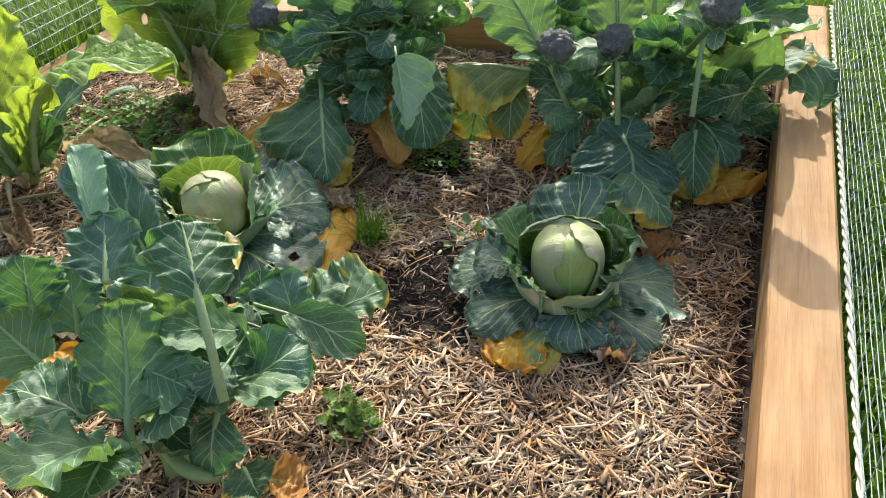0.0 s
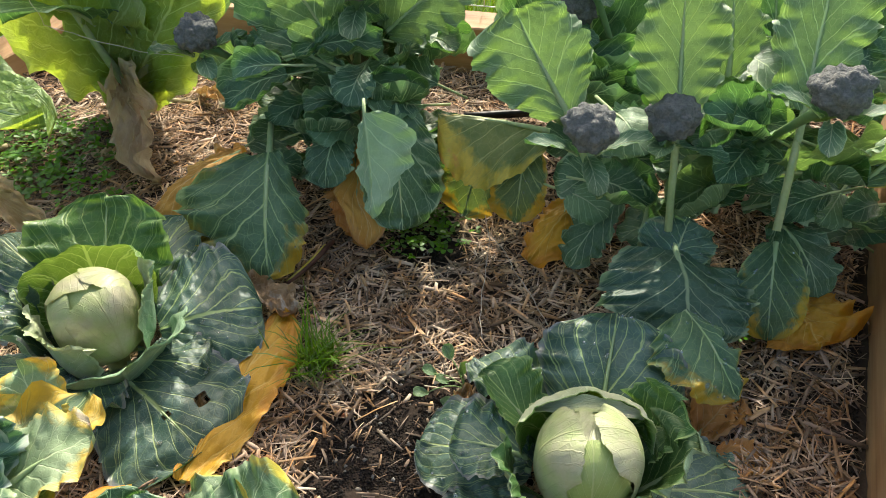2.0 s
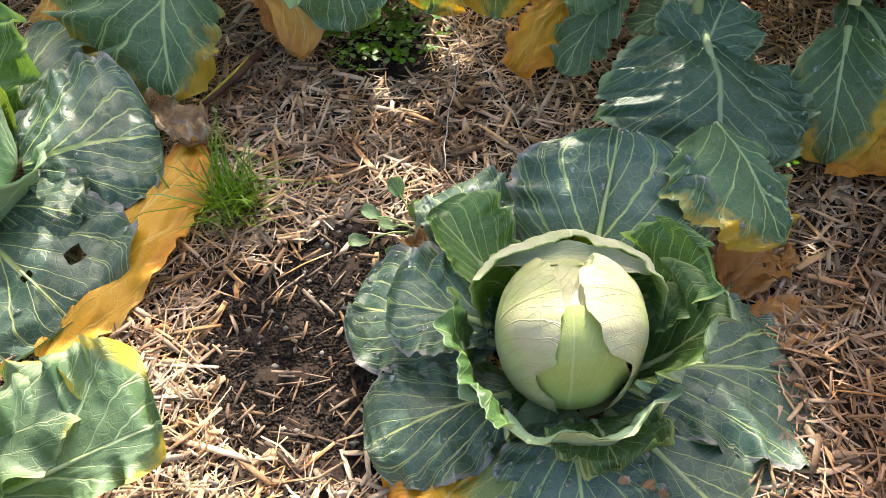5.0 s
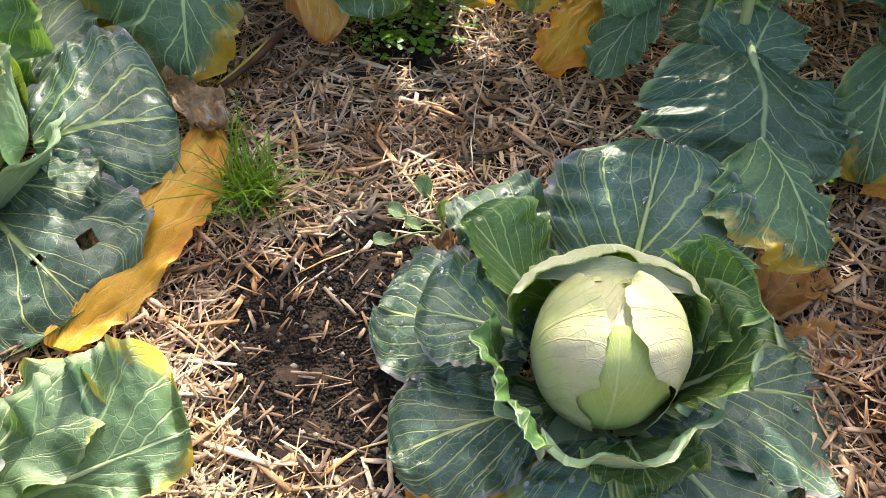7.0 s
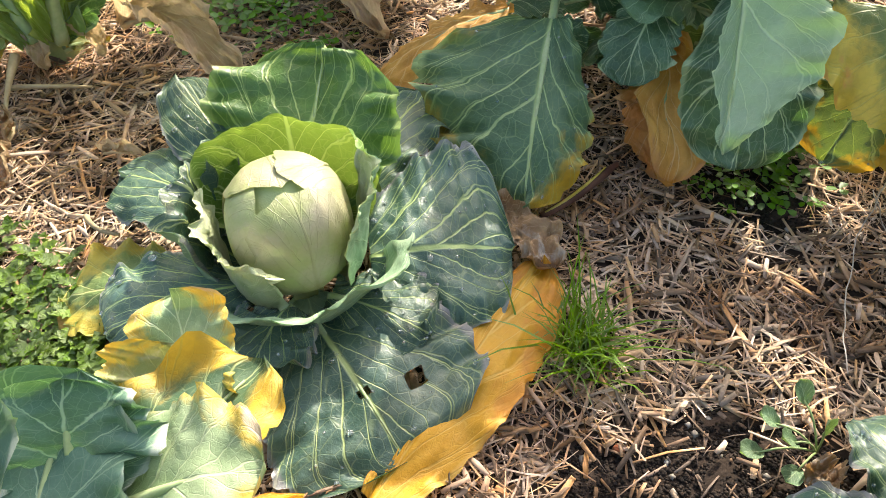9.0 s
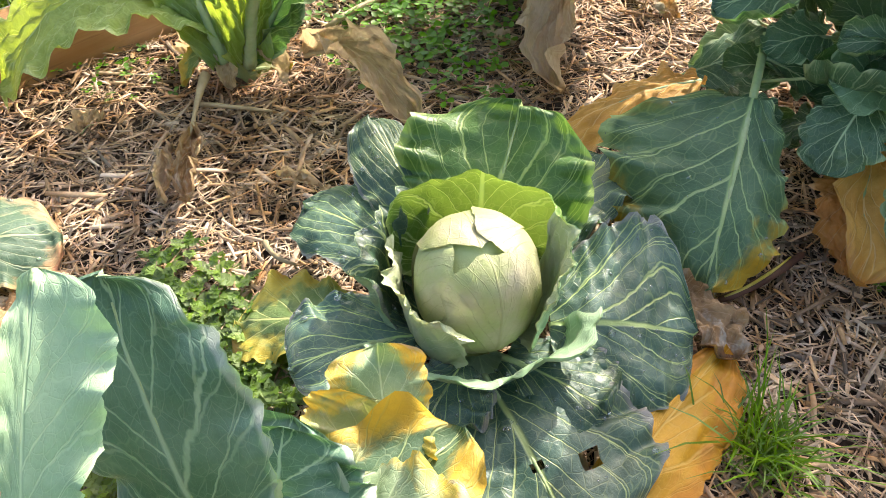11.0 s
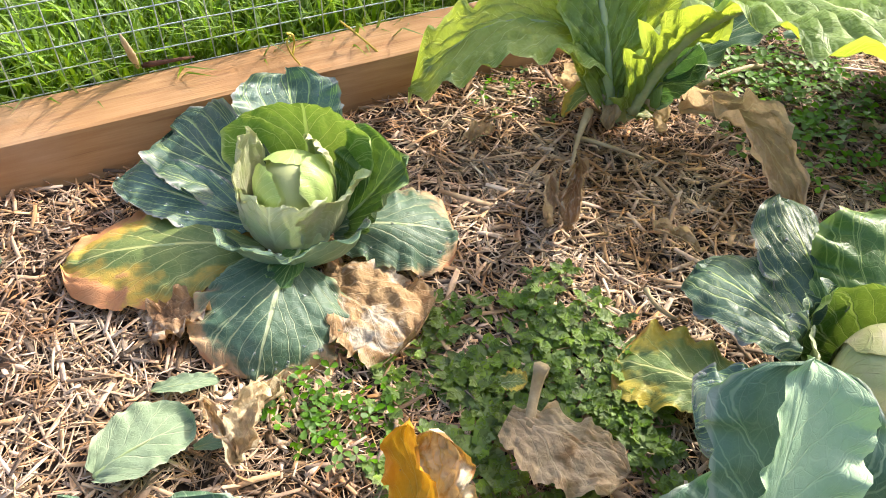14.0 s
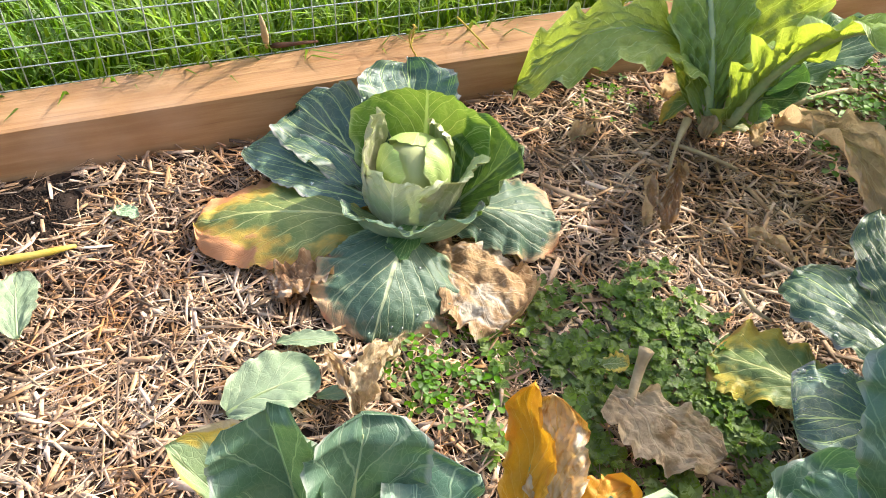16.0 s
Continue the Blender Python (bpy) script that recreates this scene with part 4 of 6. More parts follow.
A = thing("cabbage", "blue-green cabbage with a pale heart and dewy outer leaves", "cabbage", "cabbages in the bed")
ca = (0.168, 1.120, 0.1)
stem(A, (ca[0], ca[1], -0.02), (ca[0], ca[1], 0.05))
cabbage_head(A, ca, 0.061, ((20, 205, 66, 0.955, HEAD), (182, 168, 58, 0.985, HEART), (262, 172, 68, 1.03, HEAD), (88, 176, 60, 1.08, HEAD)), 1.0)
wrap_leaf(A, ca, 2, 74, ((0.025, 0.03), (0.074, 0.055), (0.086, 0.105), (0.078, 0.142), (0.060, 0.154)), WRAPPER, 0.006, 3.0, 0.05, 0.004, 0.18, back=PALE)
blade(A, (0.100, 1.170, 0.132), (0.237, 1.155, 0.139), (0.170, 1.180, 0.152), (0.166, 1.150, 0.154), PALE, arch=0.08, ruffle=0.06, foot=0.4, rib=0, name="folded_leaf", hollow=0.06)
wrap_leaf(A, ca, 200, 80, ((0.03, 0.025), (0.070, 0.032), (0.086, 0.058), (0.090, 0.085), (0.098, 0.100)), UNDER, 0.010, 4.0, 0.10, 0.004, 0.05, back=PALE)
wrap_leaf(A, ca, 250, 40, ((0.03, 0.025), (0.076, 0.04), (0.088, 0.080), (0.094, 0.108), (0.104, 0.120)), MIDGREEN, 0.011, 3.0, 0.09, 0.006, 0.2, back=UNDER)
blade(A, (0.225, 1.112, 0.045), (0.286, 1.112, 0.142), (0.262, 1.172, 0.132), (0.252, 1.068, 0.118), MIDGREEN, arch=-0.06, ruffle=0.10, waves=4, lobes=0.05, foot=0.5, back=UNDER)
blade(A, (0.228, 1.165, 0.05), (0.286, 1.176, 0.150), (0.240, 1.214, 0.140), (0.276, 1.128, 0.130), MIDGREEN, arch=-0.05, ruffle=0.10, waves=4, foot=0.5)
blade(A, (0.190, 1.175, 0.065), (0.224, 1.312, 0.160), (0.124, 1.296, 0.112), (0.304, 1.216, 0.116), CABBAGE, arch=0.04, ruffle=0.05, waves=5, lobes=0.03, foot=0.35)
blade(A, (0.118, 1.185, 0.06), (0.042, 1.252, 0.112), (0.066, 1.190, 0.105), (0.106, 1.262, 0.120), MIDGREEN, arch=0.05, ruffle=0.10, waves=4, foot=0.4)
blade(A, (0.122, 1.205, 0.06), (0.030, 1.318, 0.066), (0.046, 1.240, 0.075), (0.118, 1.318, 0.085), CABBAGE, arch=0.10, ruffle=0.09, waves=4, lobes=0.06, foot=0.35)
blade(A, (0.105, 1.140, 0.05), (-0.040, 1.196, 0.026), (-0.004, 1.118, 0.030), (0.034, 1.246, 0.062), CABBAGE, arch=0.12, ruffle=0.05, waves=4, foot=0.4)
blade(A, (0.100, 1.150, 0.065), (0.004, 1.164, 0.082), (0.040, 1.112, 0.074), (0.042, 1.216, 0.092), CABBAGE, arch=0.08, ruffle=0.07, waves=4, foot=0.4)
blade(A, (0.118, 1.090, 0.045), (-0.012, 1.046, 0.022), (0.072, 1.012, 0.030), (-0.014, 1.108, 0.030), CABBAGE, arch=0.12, ruffle=0.05, waves=4, foot=0.35)
blade(A, (0.170, 1.066, 0.045), (0.180, 0.972, 0.020), (0.246, 1.010, 0.030), (0.104, 1.018, 0.030), CABBAGE, arch=0.14, ruffle=0.07, waves=5, foot=0.45)
blade(A, (0.205, 1.080, 0.035), (0.312, 0.966, 0.014), (0.352, 1.060, 0.022), (0.220, 0.976, 0.022), CABBAGE, arch=0.10, ruffle=0.04, waves=5, foot=0.4)
blade(A, (0.222, 1.118, 0.04), (0.398, 1.128, 0.014), (0.330, 1.204, 0.040), (0.372, 1.032, 0.016), CABBAGE, arch=0.10, ruffle=0.04, waves=5, foot=0.4)
blade(A, (0.190, 1.062, 0.05), (0.206, 1.012, 0.068), (0.252, 1.048, 0.072), (0.146, 1.040, 0.066), MIDGREEN, arch=0.06, ruffle=0.09, foot=0.5)
blade(A, (0.125, 1.065, 0.02), (0.030, 0.965, 0.004), (0.112, 0.950, 0.008), (0.012, 1.030, 0.008), YELLOW, arch=0.08, ruffle=0.06, waves=6, lobes=0.06)
blade(A, (0.138, 1.060, 0.03), (0.096, 0.938, 0.006), (0.142, 0.972, 0.010), (0.058, 0.976, 0.010), HALF, arch=0.10, ruffle=0.05)
leaf(A, (0.335, 1.215, 0.02), (0.401, 1.288, 0.012), 0.075, ORANGE, arch=0.05, ruffle=0.08, lobes=0.16, peak=0.6)
leaf(A, (0.352, 1.188, 0.02), (0.412, 1.177, 0.012), 0.055, ORANGE, arch=0.05, ruffle=0.08, lobes=0.16, peak=0.6)
leaf(A, (0.192, 1.004, 0.012), (0.253, 0.959, 0.008), 0.07, DEAD, arch=0.05, ruffle=0.10, lobes=0.1)

B = thing("cabbage", "large dewy blue-green cabbage with pale heart and yellow lower leaf", "cabbage", "cabbages in the bed")
cb = (-0.518, 1.345, 0.112)
stem(B, (cb[0], cb[1], -0.02), (cb[0], cb[1], 0.06))
cabbage_head(B, cb, 0.063, ((230, 160, 70, 0.965, HEAD), (318, 192, 68, 0.99, HEAD), (36, 176, 66, 1.02, HEAD), (132, 156, 60, 1.06, HEAD)), 1.0)
wrap_leaf(B, cb, 212, 52, ((0.03, 0.03), (0.064, 0.045), (0.074, 0.090), (0.078, 0.122), (0.086, 0.138)), PALE, 0.008, 3.0, 0.16, 0.004, -0.10)
wrap_leaf(B, cb, 338, 72, ((0.025, 0.035), (0.074, 0.065), (0.092, 0.112), (0.094, 0.158), (0.082, 0.180)), WRAPPER, 0.006, 3.0, 0.05, 0.006, 0.10)
wrap_leaf(B, cb, 72, 40, ((0.03, 0.035), (0.070, 0.065), (0.080, 0.112), (0.086, 0.150), (0.092, 0.172)), PALE, 0.007, 3.0, 0.08, 0.004, 0.2, back=UNDER)
wrap_leaf(B, cb, 142, 66, ((0.03, 0.025), (0.072, 0.034), (0.092, 0.064), (0.104, 0.090), (0.118, 0.104)), UNDER, 0.008, 3.0, 0.07, 0.012, -0.05, back=UNDER)
wrap_leaf(B, cb, 262, 40, ((0.03, 0.03), (0.076, 0.05), (0.094, 0.10), (0.100, 0.138), (0.112, 0.152)), CABBAGE, 0.012, 4.0, 0.08, 0.006, 0.2, back=UNDER)
blade(B, (-0.540, 1.400, 0.06), (-0.566, 1.560, 0.176), (-0.672, 1.470, 0.140), (-0.450, 1.480, 0.122), MIDGREEN, arch=0.02, ruffle=0.06, waves=5, foot=0.45)
blade(B, (-0.440, 1.362, 0.065), (-0.306, 1.436, 0.044), (-0.400, 1.522, 0.100), (-0.326, 1.326, 0.034), CABBAGE, arch=0.10, ruffle=0.035, waves=4, foot=0.4)
blade(B, (-0.470, 1.318, 0.045), (-0.352, 1.300, 0.050), (-0.372, 1.360, 0.060), (-0.400, 1.262, 0.042), CABBAGE, arch=0.10, ruffle=0.08, waves=4, foot=0.4)
blade(B, (-0.480, 1.292, 0.04), (-0.334, 1.180, 0.018), (-0.306, 1.310, 0.040), (-0.440, 1.128, 0.016), CABBAGE, arch=0.08, ruffle=0.035, waves=5, foot=0.4, holes=((0.66, -0.40, 0.0065), (0.60, 0.02, 0.003)))
blade(B, (-0.580, 1.370, 0.06), (-0.766, 1.392, 0.072), (-0.726, 1.330, 0.072), (-0.730, 1.438, 0.086), CABBAGE, arch=0.10, ruffle=0.07, waves=4, foot=0.35)
blade(B, (-0.572, 1.395, 0.06), (-0.742, 1.508, 0.132), (-0.704, 1.420, 0.100), (-0.672, 1.500, 0.120), CABBAGE, arch=0.06, ruffle=0.07, waves=4, foot=0.35, back=UNDER)
blade(B, (-0.552, 1.300, 0.05), (-0.634, 1.186, 0.085), (-0.572, 1.190, 0.075), (-0.660, 1.268, 0.090), CABBAGE, arch=0.10, ruffle=0.05, waves=4, foot=0.4, back=UNDER)
blade(B, (-0.500, 1.290, 0.05), (-0.500, 1.205, 0.055), (-0.448, 1.240, 0.060), (-0.548, 1.235, 0.060), CABBAGE, arch=0.10, ruffle=0.09, waves=4, foot=0.4)
blade(B, (-0.500, 1.430, 0.05), (-0.470, 1.632, 0.072), (-0.556, 1.580, 0.075), (-0.424, 1.580, 0.075), CABBAGE, arch=0.12, ruffle=0.08, waves=4, foot=0.35)
blade(B, (-0.352, 1.140, 0.010), (-0.275, 1.450, 0.018), (-0.335, 1.330, 0.018), (-0.247, 1.310, 0.008), YELLOW, arch=0.03, ruffle=0.06, waves=8, lobes=0.05, foot=0.45)
blade(B, (-0.620, 1.292, 0.025), (-0.764, 1.246, 0.010), (-0.724, 1.206, 0.010), (-0.744, 1.330, 0.022), HALF, arch=0.10, ruffle=0.06, foot=0.4)
leaf(B, (-0.345, 1.500, 0.02), (-0.262, 1.445, 0.012), 0.06, DEAD, arch=0.10, ruffle=0.12, lobes=0.10)

C = thing("cabbage", "loose pale-hearted cabbage with orange-rimmed leaves beside timber", "cabbage", "cabbages in the bed")
cc = (-1.175, 1.090, 0.1)
stem(C, (cc[0], cc[1], -0.02), (cc[0], cc[1], 0.06))
cabbage_head(C, cc, 0.050, ((320, 190, 66, 0.97, HEART), (190, 150, 60, 1.0, HEART), (60, 160, 56, 1.05, HEART)), 1.05)
wrap_leaf(C, cc, 150, 66, ((0.03, 0.03), (0.058, 0.045), (0.066, 0.080), (0.066, 0.112), (0.060, 0.128)), PALE, 0.006, 3.0, 0.10, 0.004, -0.06)
wrap_leaf(C, cc, 232, 42, ((0.03, 0.04), (0.060, 0.06), (0.066, 0.105), (0.062, 0.150), (0.052, 0.184)), PALE, 0.007, 3.0, 0.09, 0.004, 0.35, back=PALE)
wrap_leaf(C, cc, 78, 42, ((0.03, 0.04), (0.058, 0.06), (0.070, 0.100), (0.082, 0.132), (0.098, 0.152)), PALE, 0.007, 3.0, 0.09, 0.004, 0.35, back=PALE)
wrap_leaf(C, cc, 6, 36, ((0.03, 0.06), (0.052, 0.09), (0.052, 0.13), (0.044, 0.156), (0.036, 0.164)), HEAD, 0.006, 3.0, 0.10, 0.003, 0.2, name="heart_leaf")
wrap_leaf(C, cc, -42, 70, ((0.03, 0.035), (0.074, 0.06), (0.092, 0.11), (0.094, 0.150), (0.086, 0.178)), WRAPPER, 0.006, 3.0, 0.06, 0.008, 0.16)
blade(C, (-1.135, 1.128, 0.05), (-1.098, 1.212, 0.142), (-1.180, 1.190, 0.148), (-1.066, 1.140, 0.100), MIDGREEN, arch=-0.04, ruffle=0.06, waves=4, foot=0.5)
blade(C, (-1.230, 1.140, 0.05), (-1.362, 1.216, 0.136), (-1.338, 1.108, 0.138), (-1.262, 1.238, 0.136), CABBAGE, arch=0.02, ruffle=0.07, waves=4, foot=0.45)
wrap_leaf(C, cc, 128, 62, ((0.03, 0.025), (0.072, 0.036), (0.090, 0.064), (0.098, 0.088), (0.108, 0.096)), CABBAGE, 0.010, 3.0, 0.08, 0.008, -0.05, back=UNDER)
blade(C, (-1.215, 1.075, 0.06), (-1.424, 1.050, 0.092), (-1.336, 0.984, 0.086), (-1.316, 1.112, 0.130), CABBAGE, arch=0.04, ruffle=0.08, waves=4, foot=0.4, back=UNDER)
blade(C, (-1.205, 1.045, 0.05), (-1.412, 0.956, 0.050), (-1.238, 0.976, 0.058), (-1.330, 1.030, 0.090), CABBAGE, arch=0.10, ruffle=0.06, waves=4, foot=0.35)
blade(C, (-1.165, 1.030, 0.045), (-1.330, 0.832, 0.024), (-1.200, 0.872, 0.024), (-1.352, 0.948, 0.032), AUTUMN, arch=0.10, ruffle=0.04, waves=5, foot=0.35)
blade(C, (-1.120, 1.035, 0.055), (-1.030, 0.920, 0.002), (-1.012, 1.048, 0.014), (-1.144, 0.912, 0.042), RIMMED, arch=0.14, ruffle=0.035, waves=5, foot=0.45)
blade(C, (-1.125, 1.060, 0.06), (-1.085, 1.000, 0.058), (-1.092, 1.042, 0.062), (-1.118, 1.006, 0.062), MIDGREEN, arch=0.05, ruffle=0.08, foot=0.5, nu=20, nv=16)
blade(C, (-1.130, 1.115, 0.05), (-1.036, 1.250, 0.018), (-1.126, 1.256, 0.040), (-1.022, 1.168, 0.010), RIMMED, arch=0.14, ruffle=0.05, waves=5, foot=0.4)
blade(C, (-1.100, 1.060, 0.02), (-0.945, 1.090, 0.008), (-1.000, 1.160, 0.012), (-0.980, 1.020, 0.010), DEAD, arch=0.03, ruffle=0.08, lobes=0.08, foot=0.5)
leaf(C, (-1.143, 0.932, 0.012), (-1.156, 0.862, 0.012), 0.06, DEAD, arch=0.14, ruffle=0.14, lobes=0.12, peak=0.6, foot=0.5)
leaf(C, (-1.191, 1.176, 0.05), (-1.169, 1.261, 0.05), 0.07, HALF, arch=0.10, ruffle=0.06, peak=0.6)


# ---- crinkled leafy plants by the far fence ----
D = thing("cauliflower_plant", "cauliflower plant with long crinkled bright green leaves", "cauliflower")
d0 = (-1.082, 1.663, 0.01)
dt = (d0[0], d0[1], 0.07)
stem(D, (d0[0], d0[1], -0.02), dt, 0.028)
blade(D, dt, (-1.306, 1.400, 0.075), (-1.123, 1.46, 0.17), (-1.316, 1.434, 0.17), CAULI, arch=0.30, ruffle=0.09, waves=6, lobes=0.07, foot=0.25, rib=0.010, nu=56, nv=40, droop=0.1)
leaf(D, (-1.031, 1.623, 0.06), (-0.58, 1.50, 0.34), 0.19, CAULI, arch=0.24, cup=0.04, ruffle=0.10, waves=7, lobes=0.07, peak=0.76, foot=0.28, rib=0.012, nu=44, nv=26)
leaf(D, (-1.064, 1.608, 0.06), (d0[0] - 0.05, d0[1] + 0.10, 0.44), 0.24, CAULI, arch=-0.05, cup=0.06, ruffle=0.08, waves=6, lobes=0.07, peak=0.62, foot=0.22, rib=0.014, up=(0.6, -0.8, 0.2), nu=44, nv=26)
leaf(D, (-1.064, 1.608, 0.06), (d0[0] - 0.15, d0[1] + 0.02, 0.30), 0.14, CAULI, arch=0.15, cup=0.10, ruffle=0.09, waves=6, lobes=0.08, peak=0.66, foot=0.30, rib=0.011, up=(0.6, -0.5, 0.5), nu=44, nv=26)
leaf(D, (-1.047, 1.64, 0.05), (d0[0] + 0.10, d0[1] + 0.03, 0.17), 0.09, BROCCOLI, arch=-0.05, cup=0.14, ruffle=0.08, waves=5, lobes=0.06, peak=0.6, foot=0.35, rib=0.010, up=(0.3, -0.9, 0.3), nu=44, nv=26)
leaf(D, (-1.086, 1.607, 0.06), (d0[0] - 0.10, d0[1] - 0.01, 0.20), 0.07, CAULI, arch=-0.05, cup=0.14, ruffle=0.08, waves=5, lobes=0.06, peak=0.6, foot=0.35, rib=0.008, up=(0.5, -0.8, 0.3), nu=44, nv=26)
leaf(D, (-1.043, 1.657, 0.05), (d0[0] + 0.16, d0[1] + 0.16, 0.20), 0.12, BROCCOLI, arch=0.10, cup=0.14, ruffle=0.08, waves=5, peak=0.6, foot=0.3, rib=0.008)
leaf(D, (-0.988, 1.707, 0.04), (-0.745, 1.650, 0.012), 0.085, BLEACHED, arch=0.20, fold=0.5, twist=30, ruffle=0.18, lobes=0.12, peak=0.6, foot=0.3, rib_material=RIB_DRY, nu=40, nv=24, pucker=0.10)
tube("dry_stalk", bend((-1.078, 1.578, 0.05), (-1.038, 1.497, 0.03), (-0.991, 1.437, 0.015), 8), [0.008, 0.006, 0.004, 0.003, 0.003, 0.003, 0.003, 0.003], RIB_DRY, D, 6)
leaf(D, (-1.016, 1.476, 0.022), (-0.952, 1.371, 0.01), 0.055, DEAD, arch=0.10, fold=0.5, ruffle=0.16, lobes=0.14, peak=0.6, foot=0.25, rib_material=RIB_DRY)
leaf(D, (-1.034, 1.447, 0.015), (-0.972, 1.357, 0.01), 0.04, BLEACHED, arch=0.10, fold=0.5, ruffle=0.16, lobes=0.14, peak=0.6, foot=0.25, rib=0)
leaf(D, (-1.042, 1.631, 0.035), (-0.994, 1.674, 0.03), 0.04, HALF, arch=0.1, ruffle=0.1)
tube("dry_stalk", bend((-1.072, 1.544, 0.02), (-1.022, 1.549, 0.03), (-0.972, 1.589, 0.012), 6), [0.004, 0.004, 0.0035, 0.003, 0.003, 0.002], RIB_DRY, D, 6)

leaf(D, (-0.982, 1.998, 0.07), (-0.918, 2.057, 0.06), 0.03, UNDER, arch=0.15, cup=-0.2, ruffle=0.10, pucker=0.06, peak=0.5, foot=0.5, rib=0)
for q, s, m in ((100, 0.09, BLEACHED), (200, 0.10, HALF), (250, 0.08, BLEACHED), (330, 0.09, DEAD), (155, 0.07, BLEACHED)):
    o = Vector((math.sin(radians(q)), math.cos(radians(q)), 0))
    leaf(D, Vector(d0) + o * 0.018 + Vector((0, 0, 0.055)), Vector(d0) + o * s + Vector((0, 0, 0.012)), 0.045, m, arch=0.18, fold=0.3, ruffle=0.10, peak=0.4, foot=0.6, rib=0.005, rib_material=RIB_DRY)
E = thing("cauliflower_plant", "tall leafy cauliflower plant with a withered leaf at its foot", "cauliflower")
e0 = (-0.761, 2.132, 0.02)
et = (e0[0], e0[1], 0.05)
stem(E, (e0[0], e0[1], -0.01), et, 0.028)
leaf(E, et, (-0.827, 2.02, 0.455), 0.27, CAULI, arch=0.04, cup=0.08, ruffle=0.08, lobes=0.08, peak=0.55, foot=0.3, rib=0.014, up=(0.2, -1, 0.2), nu=26, holes=1)
leaf(E, et, (-0.658, 2.12, 0.494), 0.27, CAULI, arch=0.02, cup=0.08, ruffle=0.08, lobes=0.08, peak=0.55, foot=0.3, rib=0.012, up=(0, -1, 0.2))
leaf(E, et, (-0.449, 2, 0.449), 0.24, CAULI, arch=0.04, cup=0.08, ruffle=0.08, lobes=0.08, peak=0.55, foot=0.3, rib=0.014, up=(-0.2, -1, 0.3))
leaf(E, et, (-0.824, 1.86, 0.34), 0.15, BROCCOLI, arch=0.25, cup=0.08, ruffle=0.07, lobes=0.07, peak=0.62, foot=0.3, rib=0.010)
leaf(E, et, (-0.46, 2.18, 0.441), 0.20, SUNLIT, arch=0.10, cup=0.08, ruffle=0.06, lobes=0.07, peak=0.62, foot=0.3, rib=0.010, up=(0, -1, 0.4))
leaf(E, et, (-0.767, 2.25, 0.496), 0.22, CAULI, arch=0.05, cup=0.08, ruffle=0.06, lobes=0.07, peak=0.62, foot=0.3, rib=0.010, up=(0, -1, 0.4))
leaf(E, (-0.761, 2.089, 0.09), (-0.604, 1.814, 0.02), 0.115, BLEACHED, arch=0.16, fold=0.45, twist=25, ruffle=0.20, lobes=0.14, peak=0.5, foot=0.4, rib_material=RIB_DRY, nu=40, nv=28, pucker=0.11)
leaf(E, (-0.772, 2.131, 0.06), (-0.702, 1.957, 0.02), 0.08, DEAD, arch=0.14, fold=0.5, ruffle=0.12, lobes=0.12, peak=0.6, foot=0.35, rib_material=RIB_DRY)
tube("dry_stalk", bend((-0.75, 2.162, 0.02), (-0.648, 2.145, 0.025), (-0.551, 2.13, 0.015), 6), [0.007, 0.007, 0.006, 0.005, 0.004, 0.004], RIB_DRY, E, 6)


# ---- broccoli ----
def broccoli_head(plant, centre, r, foot):
    """A tight dome of buds on a stout green stalk."""
    c = Vector(centre)
    head = ball("floret_head", c, (r, r, r * 0.85), FLORET, plant, r * 0.18, 1.3 / r, 5, r * 0.09, 14.0 / r, r * 0.34, 2.3 / r)
    low = c - Vector((0, 0, r * 0.45))
    tube("flower_stalk", bend(low, (low * 0.45 + Vector(foot) * 0.55) + Vector((0, 0.008, 0.01)), foot, 8), [r * 0.4, r * 0.2, r * 0.15, r * 0.14, r * 0.14, r * 0.14, r * 0.15, r * 0.16], GREENSTALK, plant, 8, 0.1)
    for i in range(4):
        q = 2 * math.pi * i / 4 + c.x * 9
        a = low + Vector((math.cos(q) * r * 0.35, math.sin(q) * r * 0.35, -r * 0.7))
        leaf(plant, a, a + Vector((math.cos(q) * r * 2.0, math.sin(q) * r * 2.0, r * (-0.3 + 0.9 * (i % 2)))), r * 0.9, BROCCOLI, arch=0.1, cup=0.2, ruffle=0.06, peak=0.6, rib=0.0015, nu=12, nv=8, name="small_leaf")
    return head


P = thing("broccoli_plant", "broccoli plant with dark bud heads and yellowing lower leaves", "broccoli", "broccoli plants")
p0 = (-0.223, 1.926, 0.03)
p1 = (p0[0], p0[1], 0.12)
stem(P, (p0[0], p0[1], -0.01), (p0[0], p0[1], 0.17), 0.016)
for c, r in (((-0.173, 1.85, 0.427), 0.050), ((-0.473, 1.86, 0.318), 0.038), ((-0.273, 1.92, 0.342), 0.022), ((-0.311, 1.95, 0.476), 0.035)):
    broccoli_head(P, c, r, (p0[0] * 0.75 + c[0] * 0.25, p0[1] * 0.75 + c[1] * 0.25 + 0.03, 0.10))
blade(P, (-0.337, 1.717, 0.155), (-0.312, 1.508, 0.034), (-0.258, 1.600, 0.085), (-0.486, 1.655, 0.120), YELLOWING, arch=0.10, ruffle=0.06, waves=5, lobes=0.08, foot=0.30, stalk=0.12, rib=0.006, teeth=0.13)
blade(P, (-0.410, 1.800, 0.110), (-0.560, 1.672, 0.045), (-0.470, 1.670, 0.070), (-0.520, 1.760, 0.080), ORANGE, arch=0.10, ruffle=0.10, lobes=0.10, foot=0.35, pucker=0.03)
